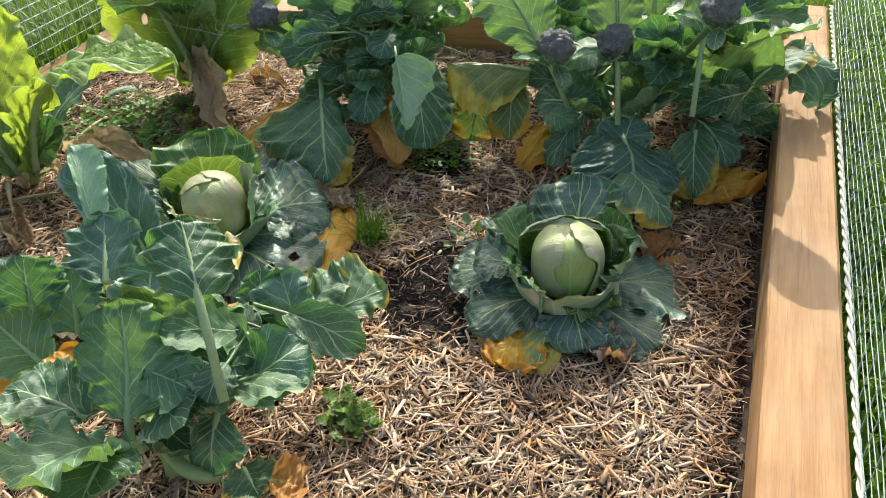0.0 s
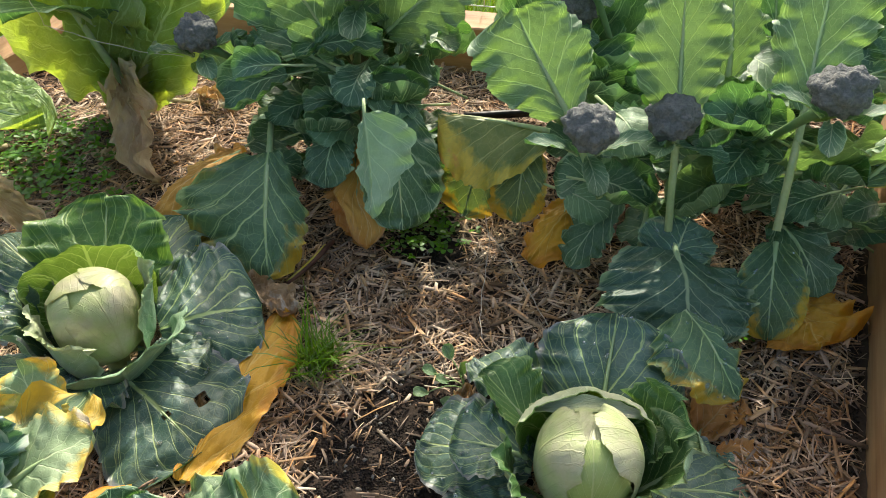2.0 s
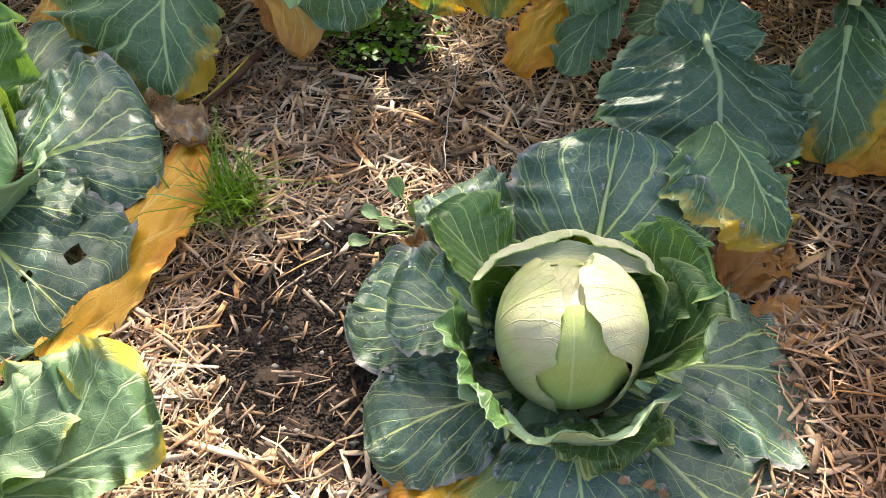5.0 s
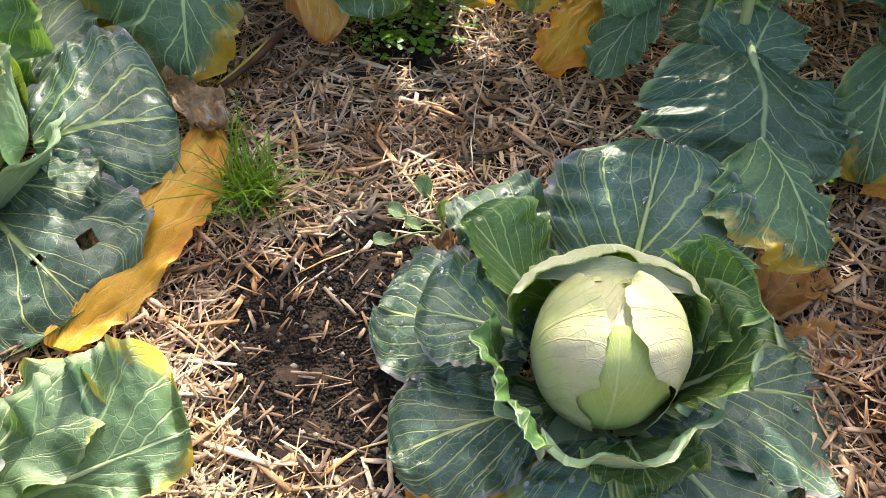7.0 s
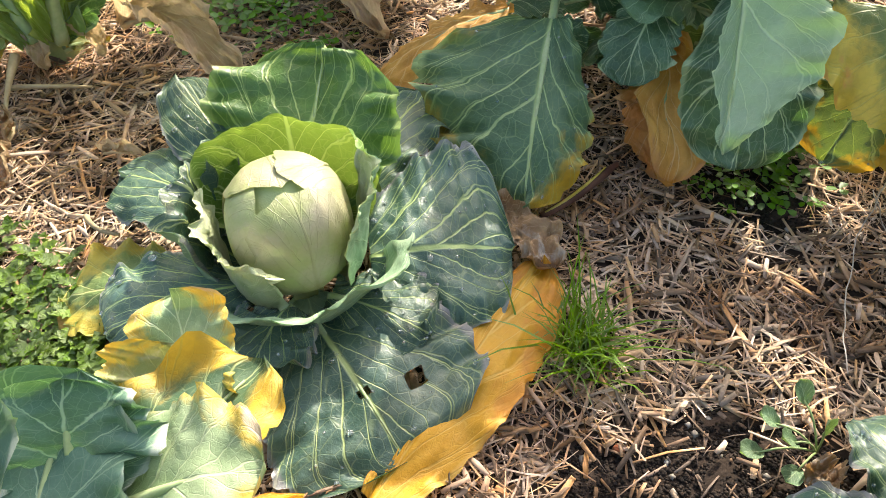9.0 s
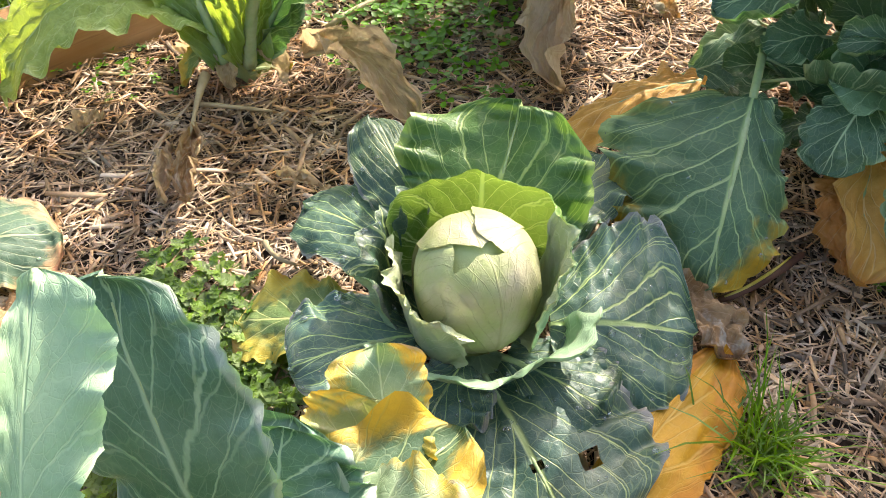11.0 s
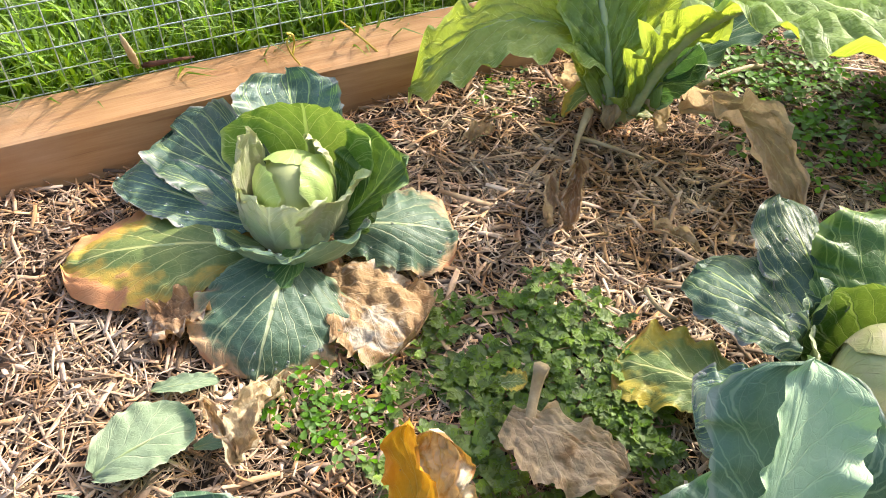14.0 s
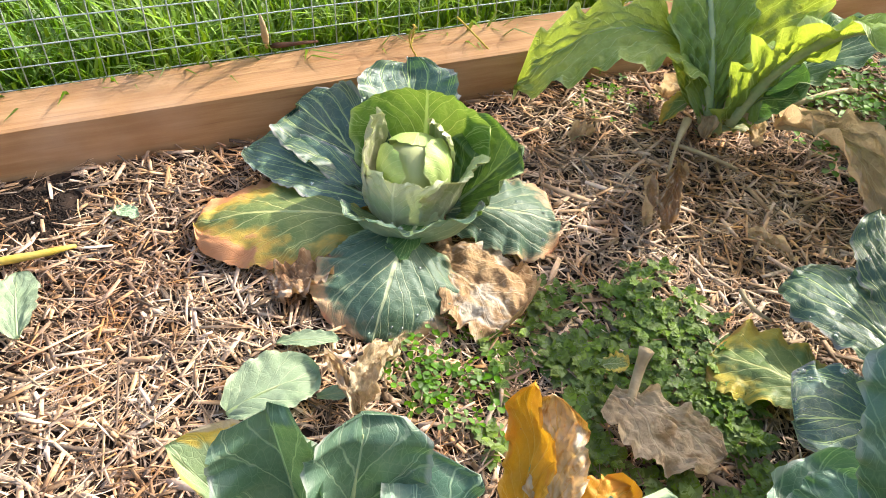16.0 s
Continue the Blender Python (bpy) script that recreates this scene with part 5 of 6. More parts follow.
leaf(P, (-0.203, 1.814, 0.1), (-0.161, 1.612, 0.02), 0.09, ORANGE, arch=0.10, fold=0.3, ruffle=0.08, lobes=0.10, peak=0.7, foot=0.25)
blade(P, (-0.140, 1.602, 0.300), (-0.126, 1.488, 0.184), (-0.058, 1.540, 0.296), (-0.148, 1.560, 0.250), UNDER, arch=-0.04, ruffle=0.07, waves=3, foot=0.3, rib=0.003, stalk=0.03, taper=1.3, hollow=0.05)
blade(P, (-0.105, 1.740, 0.240), (-0.092, 1.612, 0.065), (-0.026, 1.680, 0.140), (-0.170, 1.668, 0.110), BROCCOLI, arch=0.10, ruffle=0.08, waves=4, foot=0.4, lobes=0.05)
blade(P, (-0.200, 1.760, 0.085), (-0.166, 1.640, 0.006), (-0.150, 1.690, 0.055), (-0.240, 1.692, 0.060), ORANGE, arch=0.10, ruffle=0.12, lobes=0.14, foot=0.35, pucker=0.04, teeth=0.2)
leaf(P, (-0.169, 1.78, 0.2), (-0.107, 1.804, 0.25), 0.09, SUNLIT, arch=0.10, cup=0.1, ruffle=0.06, peak=0.6, teeth=0.16)
leaf(P, (-0.215, 1.77, 0.18), (-0.238, 1.688, 0.1), 0.10, BROCCOLI, arch=0.12, cup=0.0, ruffle=0.05, lobes=0.08, peak=0.5, teeth=0.16)
leaf(P, (-0.289, 1.898, 0.16), (-0.4, 1.947, 0.16), 0.09, BROCCOLI, arch=0.12, cup=0.05, ruffle=0.06, lobes=0.10, peak=0.5, teeth=0.16)
leaf(P, (-0.224, 1.781, 0.12), (-0.305, 1.787, 0.06), 0.10, BROCCOLI, arch=0.12, cup=0.0, ruffle=0.05, lobes=0.08, peak=0.5, teeth=0.16)
leaf(P, (-0.137, 1.815, 0.1), (0.013, 1.888, 0.12), 0.11, BROCCOLI, arch=0.12, cup=0.05, ruffle=0.05, lobes=0.08, peak=0.5, teeth=0.16)
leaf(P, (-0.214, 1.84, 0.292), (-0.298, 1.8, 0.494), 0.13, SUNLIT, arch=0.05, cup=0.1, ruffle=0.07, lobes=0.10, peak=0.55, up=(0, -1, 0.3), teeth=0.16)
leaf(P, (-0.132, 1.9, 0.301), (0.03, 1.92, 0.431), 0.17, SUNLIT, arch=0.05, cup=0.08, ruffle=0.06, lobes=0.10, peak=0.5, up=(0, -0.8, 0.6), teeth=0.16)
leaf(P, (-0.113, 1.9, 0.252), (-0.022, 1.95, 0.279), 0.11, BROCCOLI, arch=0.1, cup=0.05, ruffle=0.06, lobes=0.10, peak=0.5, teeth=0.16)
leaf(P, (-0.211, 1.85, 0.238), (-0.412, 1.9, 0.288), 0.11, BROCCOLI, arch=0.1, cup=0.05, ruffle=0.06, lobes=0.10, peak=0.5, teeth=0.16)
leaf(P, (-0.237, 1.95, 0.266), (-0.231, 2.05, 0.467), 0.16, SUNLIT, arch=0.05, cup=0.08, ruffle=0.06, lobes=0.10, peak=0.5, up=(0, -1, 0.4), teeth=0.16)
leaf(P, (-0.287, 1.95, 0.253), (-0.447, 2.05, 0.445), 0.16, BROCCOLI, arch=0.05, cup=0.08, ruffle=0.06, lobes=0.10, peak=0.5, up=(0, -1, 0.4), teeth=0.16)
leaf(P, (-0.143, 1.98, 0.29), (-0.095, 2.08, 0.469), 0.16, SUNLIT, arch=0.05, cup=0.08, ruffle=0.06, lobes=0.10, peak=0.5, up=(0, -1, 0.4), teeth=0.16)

Q = thing("broccoli_plant", "spreading broccoli plant with dark bud heads and upright leaves", "broccoli", "broccoli plants")
q0 = (0.381, 1.685, 0.03)
q1 = (q0[0] + 0.02, q0[1] + 0.03, 0.16)
stem(Q, (q0[0], q0[1], 0.0), q1, 0.018)
for c, r in (((0.181, 1.441, 0.369), 0.036), ((0.303, 1.51, 0.344), 0.036), ((0.482, 1.437, 0.426), 0.036), ((0.209, 1.874, 0.358), 0.034), ((0.218, 1.85, 0.437), 0.032)):
    broccoli_head(Q, c, r, (q1[0] * 0.7 + c[0] * 0.3, q1[1] * 0.7 + c[1] * 0.3 + 0.05, 0.10))
blade(Q, (0.328, 1.450, 0.160), (0.330, 1.318, 0.090), (0.440, 1.408, 0.092), (0.212, 1.366, 0.140), GREEN_DEWY, arch=0.10, ruffle=0.05, waves=4, foot=0.6, lobes=0.06, stalk=0.06)
blade(Q, (0.322, 1.440, 0.140), (0.352, 1.492, 0.185), (0.270, 1.470, 0.160), (0.392, 1.462, 0.150), GREEN_DEWY, arch=0.06, ruffle=0.06, foot=0.5)
blade(Q, (0.322, 1.340, 0.140), (0.378, 1.236, 0.074), (0.392, 1.300, 0.092), (0.258, 1.250, 0.150), YELLOWING, arch=0.10, ruffle=0.06, foot=0.3, hollow=-0.06)
blade(Q, (0.484, 1.480, 0.150), (0.466, 1.374, 0.048), (0.512, 1.388, 0.120), (0.414, 1.414, 0.090), YELLOWING, arch=0.12, ruffle=0.06, foot=0.35)
blade(Q, (0.505, 1.470, 0.060), (0.540, 1.362, 0.044), (0.618, 1.415, 0.050), (0.462, 1.386, 0.044), YELLOW, arch=0.08, ruffle=0.06, lobes=0.08, foot=0.4)
leaf(Q, (0.551, 1.498, 0.05), (0.475, 1.408, 0.045), 0.06, YELLOW, arch=0.08, ruffle=0.06, lobes=0.10, peak=0.5, foot=0.4)
leaf(Q, (0.505, 1.543, 0.14), (0.543, 1.424, 0.09), 0.11, BROCCOLI, arch=0.16, cup=0.0, ruffle=0.05, lobes=0.06, peak=0.55, foot=0.35, teeth=0.16)
blade(Q, (0.232, 1.700, 0.078), (0.124, 1.572, 0.026), (0.212, 1.602, 0.045), (0.142, 1.664, 0.056), YELLOW, arch=0.10, ruffle=0.05, lobes=0.09, foot=0.45, teeth=0.22)
blade(Q, (0.266, 1.602, 0.140), (0.186, 1.540, 0.046), (0.244, 1.534, 0.086), (0.184, 1.600, 0.092), BROCCOLI, arch=0.08, ruffle=0.04, lobes=0.06, foot=0.35, teeth=0.24)
blade(Q, (0.158, 1.712, 0.205), (-0.034, 1.746, 0.216), (0.030, 1.655, 0.122), (0.030, 1.775, 0.190), HALF, arch=0.05, ruffle=0.06, foot=0.3, rib=0.006)
blade(Q, (0.125, 1.725, 0.180), (0.104, 1.640, 0.062), (0.155, 1.655, 0.110), (0.056, 1.672, 0.090), YELLOWING, arch=0.12, ruffle=0.06, foot=0.4)
blade(Q, (0.050, 1.750, 0.150), (0.010, 1.688, 0.040), (0.080, 1.680, 0.080), (-0.034, 1.724, 0.090), YELLOWING, arch=0.12, ruffle=0.05, foot=0.4)
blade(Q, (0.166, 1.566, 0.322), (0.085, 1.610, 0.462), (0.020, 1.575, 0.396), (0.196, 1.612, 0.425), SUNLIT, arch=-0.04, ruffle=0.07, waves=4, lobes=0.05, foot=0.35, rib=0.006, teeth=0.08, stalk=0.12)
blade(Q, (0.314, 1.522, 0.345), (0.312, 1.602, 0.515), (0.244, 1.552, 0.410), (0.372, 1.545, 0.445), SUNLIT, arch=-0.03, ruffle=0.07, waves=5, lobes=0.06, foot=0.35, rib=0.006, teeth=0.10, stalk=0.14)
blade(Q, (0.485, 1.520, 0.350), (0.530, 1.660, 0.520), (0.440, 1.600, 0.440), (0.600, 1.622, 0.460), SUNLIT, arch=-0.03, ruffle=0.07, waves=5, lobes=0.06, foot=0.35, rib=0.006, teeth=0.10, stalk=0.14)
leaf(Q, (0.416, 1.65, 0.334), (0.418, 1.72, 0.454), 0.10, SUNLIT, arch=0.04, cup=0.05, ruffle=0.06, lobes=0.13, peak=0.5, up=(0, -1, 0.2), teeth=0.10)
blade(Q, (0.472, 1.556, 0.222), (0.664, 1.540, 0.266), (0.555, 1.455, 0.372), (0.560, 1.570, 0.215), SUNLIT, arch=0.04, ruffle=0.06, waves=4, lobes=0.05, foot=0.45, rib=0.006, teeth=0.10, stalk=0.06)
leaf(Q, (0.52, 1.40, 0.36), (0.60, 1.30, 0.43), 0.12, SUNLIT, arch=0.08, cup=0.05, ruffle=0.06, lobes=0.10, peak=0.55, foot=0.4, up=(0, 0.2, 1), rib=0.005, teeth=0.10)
blade(Q, (0.650, 1.560, 0.255), (0.808, 1.590, 0.212), (0.735, 1.640, 0.255), (0.755, 1.525, 0.165), BROCCOLI, arch=0.12, ruffle=0.11, waves=4, lobes=0.06, foot=0.4, rib=0.005, stalk=0.08)
leaf(Q, (0.60, 1.52, 0.23), (0.741, 1.581, 0.268), 0.10, YELLOWING, arch=0.14, cup=-0.05, ruffle=0.08, lobes=0.10, peak=0.6)
leaf(Q, (0.347, 1.545, 0.16), (0.44, 1.529, 0.22), 0.10, BROCCOLI, arch=0.10, cup=0.05, ruffle=0.05, peak=0.6, teeth=0.16)
leaf(Q, (0.405, 1.546, 0.16), (0.416, 1.486, 0.26), 0.09, BROCCOLI, arch=0.10, cup=0.05, ruffle=0.05, peak=0.6, teeth=0.16)
leaf(Q, (0.303, 1.548, 0.12), (0.283, 1.542, 0.22), 0.08, BROCCOLI, arch=0.10, cup=0.05, ruffle=0.05, peak=0.6, teeth=0.16)
leaf(Q, (0.462, 1.575, 0.14), (0.585, 1.564, 0.15), 0.10, BROCCOLI, arch=0.12, cup=0.05, ruffle=0.05, lobes=0.10, peak=0.6, teeth=0.16)
leaf(Q, (0.382, 1.55, 0.12), (0.265, 1.556, 0.1), 0.11, BROCCOLI, arch=0.12, cup=0.05, ruffle=0.05, lobes=0.08, peak=0.6, teeth=0.16)
leaf(Q, (0.623, 1.8, 0.304), (0.721, 1.85, 0.382), 0.15, BROCCOLI, arch=0.10, cup=0.05, ruffle=0.06, lobes=0.08, peak=0.6, up=(0, -0.8, 0.5), teeth=0.16)
leaf(Q, (0.597, 1.75, 0.271), (0.706, 1.8, 0.304), 0.11, BROCCOLI, arch=0.10, cup=0.0, ruffle=0.06, lobes=0.08, peak=0.6, up=(0, -0.6, 0.7), teeth=0.16)
leaf(Q, (0.732, 1.85, 0.182), (0.822, 1.95, 0.22), 0.10, HALF, arch=0.10, cup=0.0, ruffle=0.06, lobes=0.08, peak=0.6, up=(0, -0.8, 0.5))
rnd = random.Random(11)
def filler(plant, centre, spread, count, material):
    """The many middling leaves, on thin stalks, that hide the stems."""
    for i in range(count):
        a = Vector(centre) + Vector([rnd.uniform(*k) for k in spread])
        q = rnd.uniform(-0.6, 3.74)
        s = rnd.uniform(0.065, 0.125)
        d = Vector((math.cos(q) * s, -math.sin(q) * s * 0.75, rnd.uniform(-0.55, 0.5) * s))
        # Over a quarter take SUNLIT, the lighter copy, to brighten the mass.
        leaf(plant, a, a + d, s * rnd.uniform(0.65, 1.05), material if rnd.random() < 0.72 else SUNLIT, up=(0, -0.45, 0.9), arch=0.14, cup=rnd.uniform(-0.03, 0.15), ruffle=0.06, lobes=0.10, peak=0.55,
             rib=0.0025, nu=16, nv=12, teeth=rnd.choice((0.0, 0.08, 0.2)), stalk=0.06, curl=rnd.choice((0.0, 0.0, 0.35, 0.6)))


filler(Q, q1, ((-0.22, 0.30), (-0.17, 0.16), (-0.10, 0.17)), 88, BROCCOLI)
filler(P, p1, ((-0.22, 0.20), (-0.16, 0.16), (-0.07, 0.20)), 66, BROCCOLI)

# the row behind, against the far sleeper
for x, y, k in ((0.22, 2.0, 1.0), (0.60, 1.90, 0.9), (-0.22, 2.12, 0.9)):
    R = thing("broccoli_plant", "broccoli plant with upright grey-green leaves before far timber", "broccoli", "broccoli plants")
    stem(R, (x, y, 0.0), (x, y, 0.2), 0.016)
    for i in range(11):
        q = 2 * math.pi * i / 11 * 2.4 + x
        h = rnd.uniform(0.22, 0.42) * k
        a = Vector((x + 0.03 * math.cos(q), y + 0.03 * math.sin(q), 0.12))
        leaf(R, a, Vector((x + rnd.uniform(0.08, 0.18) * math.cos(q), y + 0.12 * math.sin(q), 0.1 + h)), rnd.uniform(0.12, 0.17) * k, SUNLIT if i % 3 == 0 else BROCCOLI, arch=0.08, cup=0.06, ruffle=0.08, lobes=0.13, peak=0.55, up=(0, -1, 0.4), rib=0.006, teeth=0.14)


# ---- young plants in the foreground ----
F = thing("broccoli_plant", "young broccoli plant with lobed leaves on a thick pale stem", "broccoli", "broccoli plants")
f0 = (-0.466, 0.781, 0.04)
f1 = (f0[0], f0[1], 0.12)
stem(F, (f0[0], f0[1], -0.02), f1, 0.020)
blade(F, (-0.474, 0.735, 0.170), (-0.477, 0.831, 0.3), (-0.546, 0.786, 0.23), (-0.395, 0.777, 0.2), SUNLIT, arch=-0.05, ruffle=0.07, waves=5, foot=0.25, lobes=0.07, rib=0.007, stalk=0.05, teeth=0.20)
blade(F, (-0.408, 0.815, 0.190), (-0.413, 0.86, 0.3), (-0.449, 0.862, 0.27), (-0.365, 0.857, 0.25), SUNLIT, arch=-0.04, ruffle=0.07, waves=5, foot=0.3, lobes=0.06, rib=0.006, stalk=0.05, teeth=0.16)
leaf(F, (-0.405, 0.778, 0.14), (-0.225, 0.8, 0.18), 0.12, SUNLIT, arch=0.12, cup=0.10, ruffle=0.12, lobes=0.10, peak=0.5, rib=0.008, teeth=0.12)
leaf(F, (-0.371, 0.789, 0.16), (-0.32, 0.838, 0.22), 0.11, BROCCOLI, arch=0.10, cup=0.2, ruffle=0.12, lobes=0.08, peak=0.5, teeth=0.12)
leaf(F, (-0.312, 0.838, 0.14), (-0.244, 0.86, 0.16), 0.10, BROCCOLI, arch=0.10, cup=0.1, ruffle=0.09, lobes=0.08, peak=0.5, teeth=0.12)
leaf(F, (-0.37, 0.774, 0.13), (-0.382, 0.722, 0.06), 0.10, BROCCOLI, arch=0.10, cup=-0.05, ruffle=0.06, lobes=0.06, peak=0.5, teeth=0.12)
blade(F, (-0.358, 0.806, 0.318), (-0.390, 0.897, 0.386), (-0.436, 0.846, 0.352), (-0.322, 0.885, 0.322), BROCCOLI, arch=0.04, ruffle=0.08, waves=5, foot=0.45, lobes=0.05, rib=0.007, teeth=0.10, stalk=0.12)
blade(F, (-0.270, 0.945, 0.135), (-0.140, 1.008, 0.150), (-0.208, 1.058, 0.178), (-0.168, 0.962, 0.128), LIMED, arch=0.04, ruffle=0.13, waves=3, foot=0.4, lobes=0.05, rib=0.004, stalk=0.05)
blade(F, (-0.270, 0.915, 0.140), (-0.304, 0.992, 0.215), (-0.346, 0.962, 0.180), (-0.258, 0.975, 0.195), GREY, arch=0.05, ruffle=0.12, waves=3, foot=0.4, lobes=0.05, rib=0.004, stalk=0.05)
blade(F, (-0.300, 0.930, 0.140), (-0.232, 1.046, 0.172), (-0.275, 1.030, 0.168), (-0.205, 0.985, 0.160), LIMED, arch=0.04, ruffle=0.14, waves=3, foot=0.4, lobes=0.05, rib=0.004)
leaf(F, (-0.329, 0.958, 0.12), (-0.344, 1.005, 0.2), 0.10, BROCCOLI, arch=0.05, cup=0.2, ruffle=0.12, lobes=0.08, peak=0.55, up=(0.5, -0.5, 0.5), teeth=0.12)
leaf(F, (-0.271, 0.941, 0.12), (-0.196, 0.931, 0.1), 0.08, BROCCOLI, arch=0.08, cup=0.0, ruffle=0.08, lobes=0.05, peak=0.55, teeth=0.12)
leaf(F, (-0.351, 0.753, 0.03), (-0.32, 0.71, 0.02), 0.09, YELLOWING, arch=0.10, ruffle=0.09, peak=0.6)
leaf(F, (-0.305, 0.731, 0.03), (-0.271, 0.725, 0.01), 0.08, ORANGE, arch=0.12, ruffle=0.10, lobes=0.10, peak=0.6)
tube("leaf_stalk", bend(f1, (-0.456, 0.711, 0.14), (-0.494, 0.706, 0.16), 6), [0.014, 0.012, 0.011, 0.010, 0.009, 0.008], STALK, F, 8)
tube("leaf_stalk", bend((f0[0], f0[1], 0.06), (-0.417, 0.724, 0.07), (-0.377, 0.724, 0.05), 6), [0.014, 0.012, 0.011, 0.010, 0.009, 0.008], STALK, F, 8)
leaf(F, (-0.497, 0.705, 0.15), (-0.559, 0.602, 0.2), 0.14, SUNLIT, arch=0.12, cup=0.10, ruffle=0.12, lobes=0.10, peak=0.55, teeth=0.12)
leaf(F, (-0.492, 0.704, 0.14), (-0.492, 0.604, 0.16), 0.13, BROCCOLI, arch=0.12, cup=0.12, ruffle=0.12, lobes=0.10, peak=0.55, teeth=0.12)
leaf(F, (-0.54, 0.747, 0.16), (-0.644, 0.768, 0.2), 0.12, BROCCOLI, arch=0.12, cup=0.10, ruffle=0.11, lobes=0.10, peak=0.55, teeth=0.12)

filler(F, (f0[0] + 0.04, f0[1] + 0.08, 0.14), ((-0.16, 0.16), (-0.10, 0.10), (-0.05, 0.08)), 26, BROCCOLI)

G = thing("cauliflower_plant", "cauliflower plant with large curled grey-green leaves and a yellowed leaf", "cauliflower")
g0 = (-0.56, 0.90, 0.0)
stem(G, (-0.56, 0.90, -0.02), (-0.56, 0.91, 0.14), 0.022)
blade(G, (-0.497, 0.978, 0.27), (-0.552, 1.016, 0.426), (-0.582, 0.975, 0.395), (-0.474, 1.012, 0.332), GREY, arch=0.05, ruffle=0.05, waves=3, foot=0.4, lobes=0.05, rib=0.004, stalk=0.10, back=UNDER)
blade(G, (-0.523, 0.919, 0.37), (-0.556, 0.994, 0.448), (-0.545, 0.951, 0.425), (-0.514, 0.989, 0.43), UNDER, arch=0.06, ruffle=0.10, waves=3, foot=0.55, lobes=0.05, rib=0, name="folded_leaf")
blade(G, (-0.470, 1.110, 0.120), (-0.530, 1.186, 0.186), (-0.556, 1.150, 0.172), (-0.488, 1.196, 0.162), PALESICK, arch=-0.06, ruffle=0.08, waves=3, foot=0.6, lobes=0.06, rib=0.003)
blade(G, (-0.500, 1.075, 0.125), (-0.505, 1.150, 0.172), (-0.552, 1.130, 0.176), (-0.446, 1.128, 0.150), HALFPALE, arch=-0.05, ruffle=0.10, waves=3, foot=0.7, lobes=0.07, rib=0.003)
leaf(G, (-0.50, 0.96, 0.12), (-0.439, 1.163, 0.16), 0.12, YELLOWING, arch=0.08, cup=0.10, ruffle=0.12, lobes=0.08, peak=0.6, foot=0.4)
leaf(G, (-0.52, 0.95, 0.12), (-0.542, 1.093, 0.2), 0.13, GREY, arch=0.08, cup=0.10, ruffle=0.09, lobes=0.08, peak=0.6, foot=0.4)
leaf(G, (-0.49, 0.841, 0.32), (-0.509, 0.93, 0.37), 0.11, GREY, arch=0.03, cup=0.06, ruffle=0.09, lobes=0.10, peak=0.5, up=(0, -1, 0.5), rib=0.008)
leaf(G, (-0.553, 0.831, 0.24), (-0.548, 0.869, 0.33), 0.10, GREY, arch=0.03, cup=0.10, ruffle=0.11, lobes=0.12, peak=0.5, up=(0, -1, 0.5), rib=0.007)
leaf(G, (-0.494, 0.974, 0.14), (-0.555, 1.071, 0.16), 0.10, GREY, arch=0.1, cup=0.10, ruffle=0.11, lobes=0.12, peak=0.5)
leaf(G, (-0.479, 1.024, 0.16), (-0.379, 1.067, 0.2), 0.12, PALESICK, arch=0.10, cup=0.06, ruffle=0.09, lobes=0.06, peak=0.5, foot=0.4)
leaf(G, (-0.517, 1.031, 0.16), (-0.533, 1.076, 0.22), 0.13, GREY, arch=0.10, cup=0.06, ruffle=0.09, lobes=0.06, peak=0.5, foot=0.4)
leaf(G, (-0.50, 0.90, 0.10), (-0.404, 1.113, 0.03), 0.04, YELLOW, arch=0.10, ruffle=0.12, peak=0.6)

H = thing("cauliflower_plant", "cauliflower plant with broad grey-green leaves and one yellow leaf", "cauliflower")
h0 = (-0.76, 0.70, 0.0)
stem(H, (-0.76, 0.70, -0.02), (-0.76, 0.71, 0.14), 0.022)
blade(H, (-0.745, 0.700, 0.150), (-0.779, 0.75, 0.3), (-0.784, 0.704, 0.3), (-0.747, 0.785, 0.27), GREY, arch=-0.04, ruffle=0.11, waves=4, foot=0.45, lobes=0.05, rib=0.006)
blade(H, (-0.765, 0.690, 0.150), (-0.823, 0.698, 0.31), (-0.827, 0.648, 0.29), (-0.785, 0.713, 0.29), GREY, arch=-0.04, ruffle=0.14, waves=4, foot=0.45, lobes=0.06, rib=0.006)
blade(H, (-0.720, 0.705, 0.150), (-0.725, 0.812, 0.24), (-0.765, 0.783, 0.27), (-0.717, 0.796, 0.22), GREY, arch=0.04, ruffle=0.10, waves=4, foot=0.45, lobes=0.05, rib=0.006)
blade(H, (-0.775, 0.685, 0.140), (-0.869, 0.637, 0.26), (-0.826, 0.64, 0.25), (-0.851, 0.686, 0.27), PALESICK, arch=0.06, ruffle=0.10, waves=4, foot=0.45, lobes=0.07, rib=0.005)
leaf(H, (-0.739, 0.902, 0.03), (-0.801, 0.957, 0.157), 0.048, YELLOW, arch=-0.04, cup=0.25, ruffle=0.14, lobes=0.12, peak=0.4, foot=0.6, up=(0.5, -0.8, 0.3))
leaf(H, (-0.725, 0.935, 0.03), (-0.793, 0.984, 0.115), 0.075, CRISP, arch=0.06, cup=0.1, ruffle=0.14, lobes=0.14, peak=0.4, foot=0.6, up=(0.5, -0.8, 0.3), rib=0)
leaf(H, (-0.699, 0.921, 0.03), (-0.695, 1.002, 0.05), 0.06, YELLOW, arch=0.10, cup=0.10, ruffle=0.12, lobes=0.10, peak=0.55, foot=0.4)
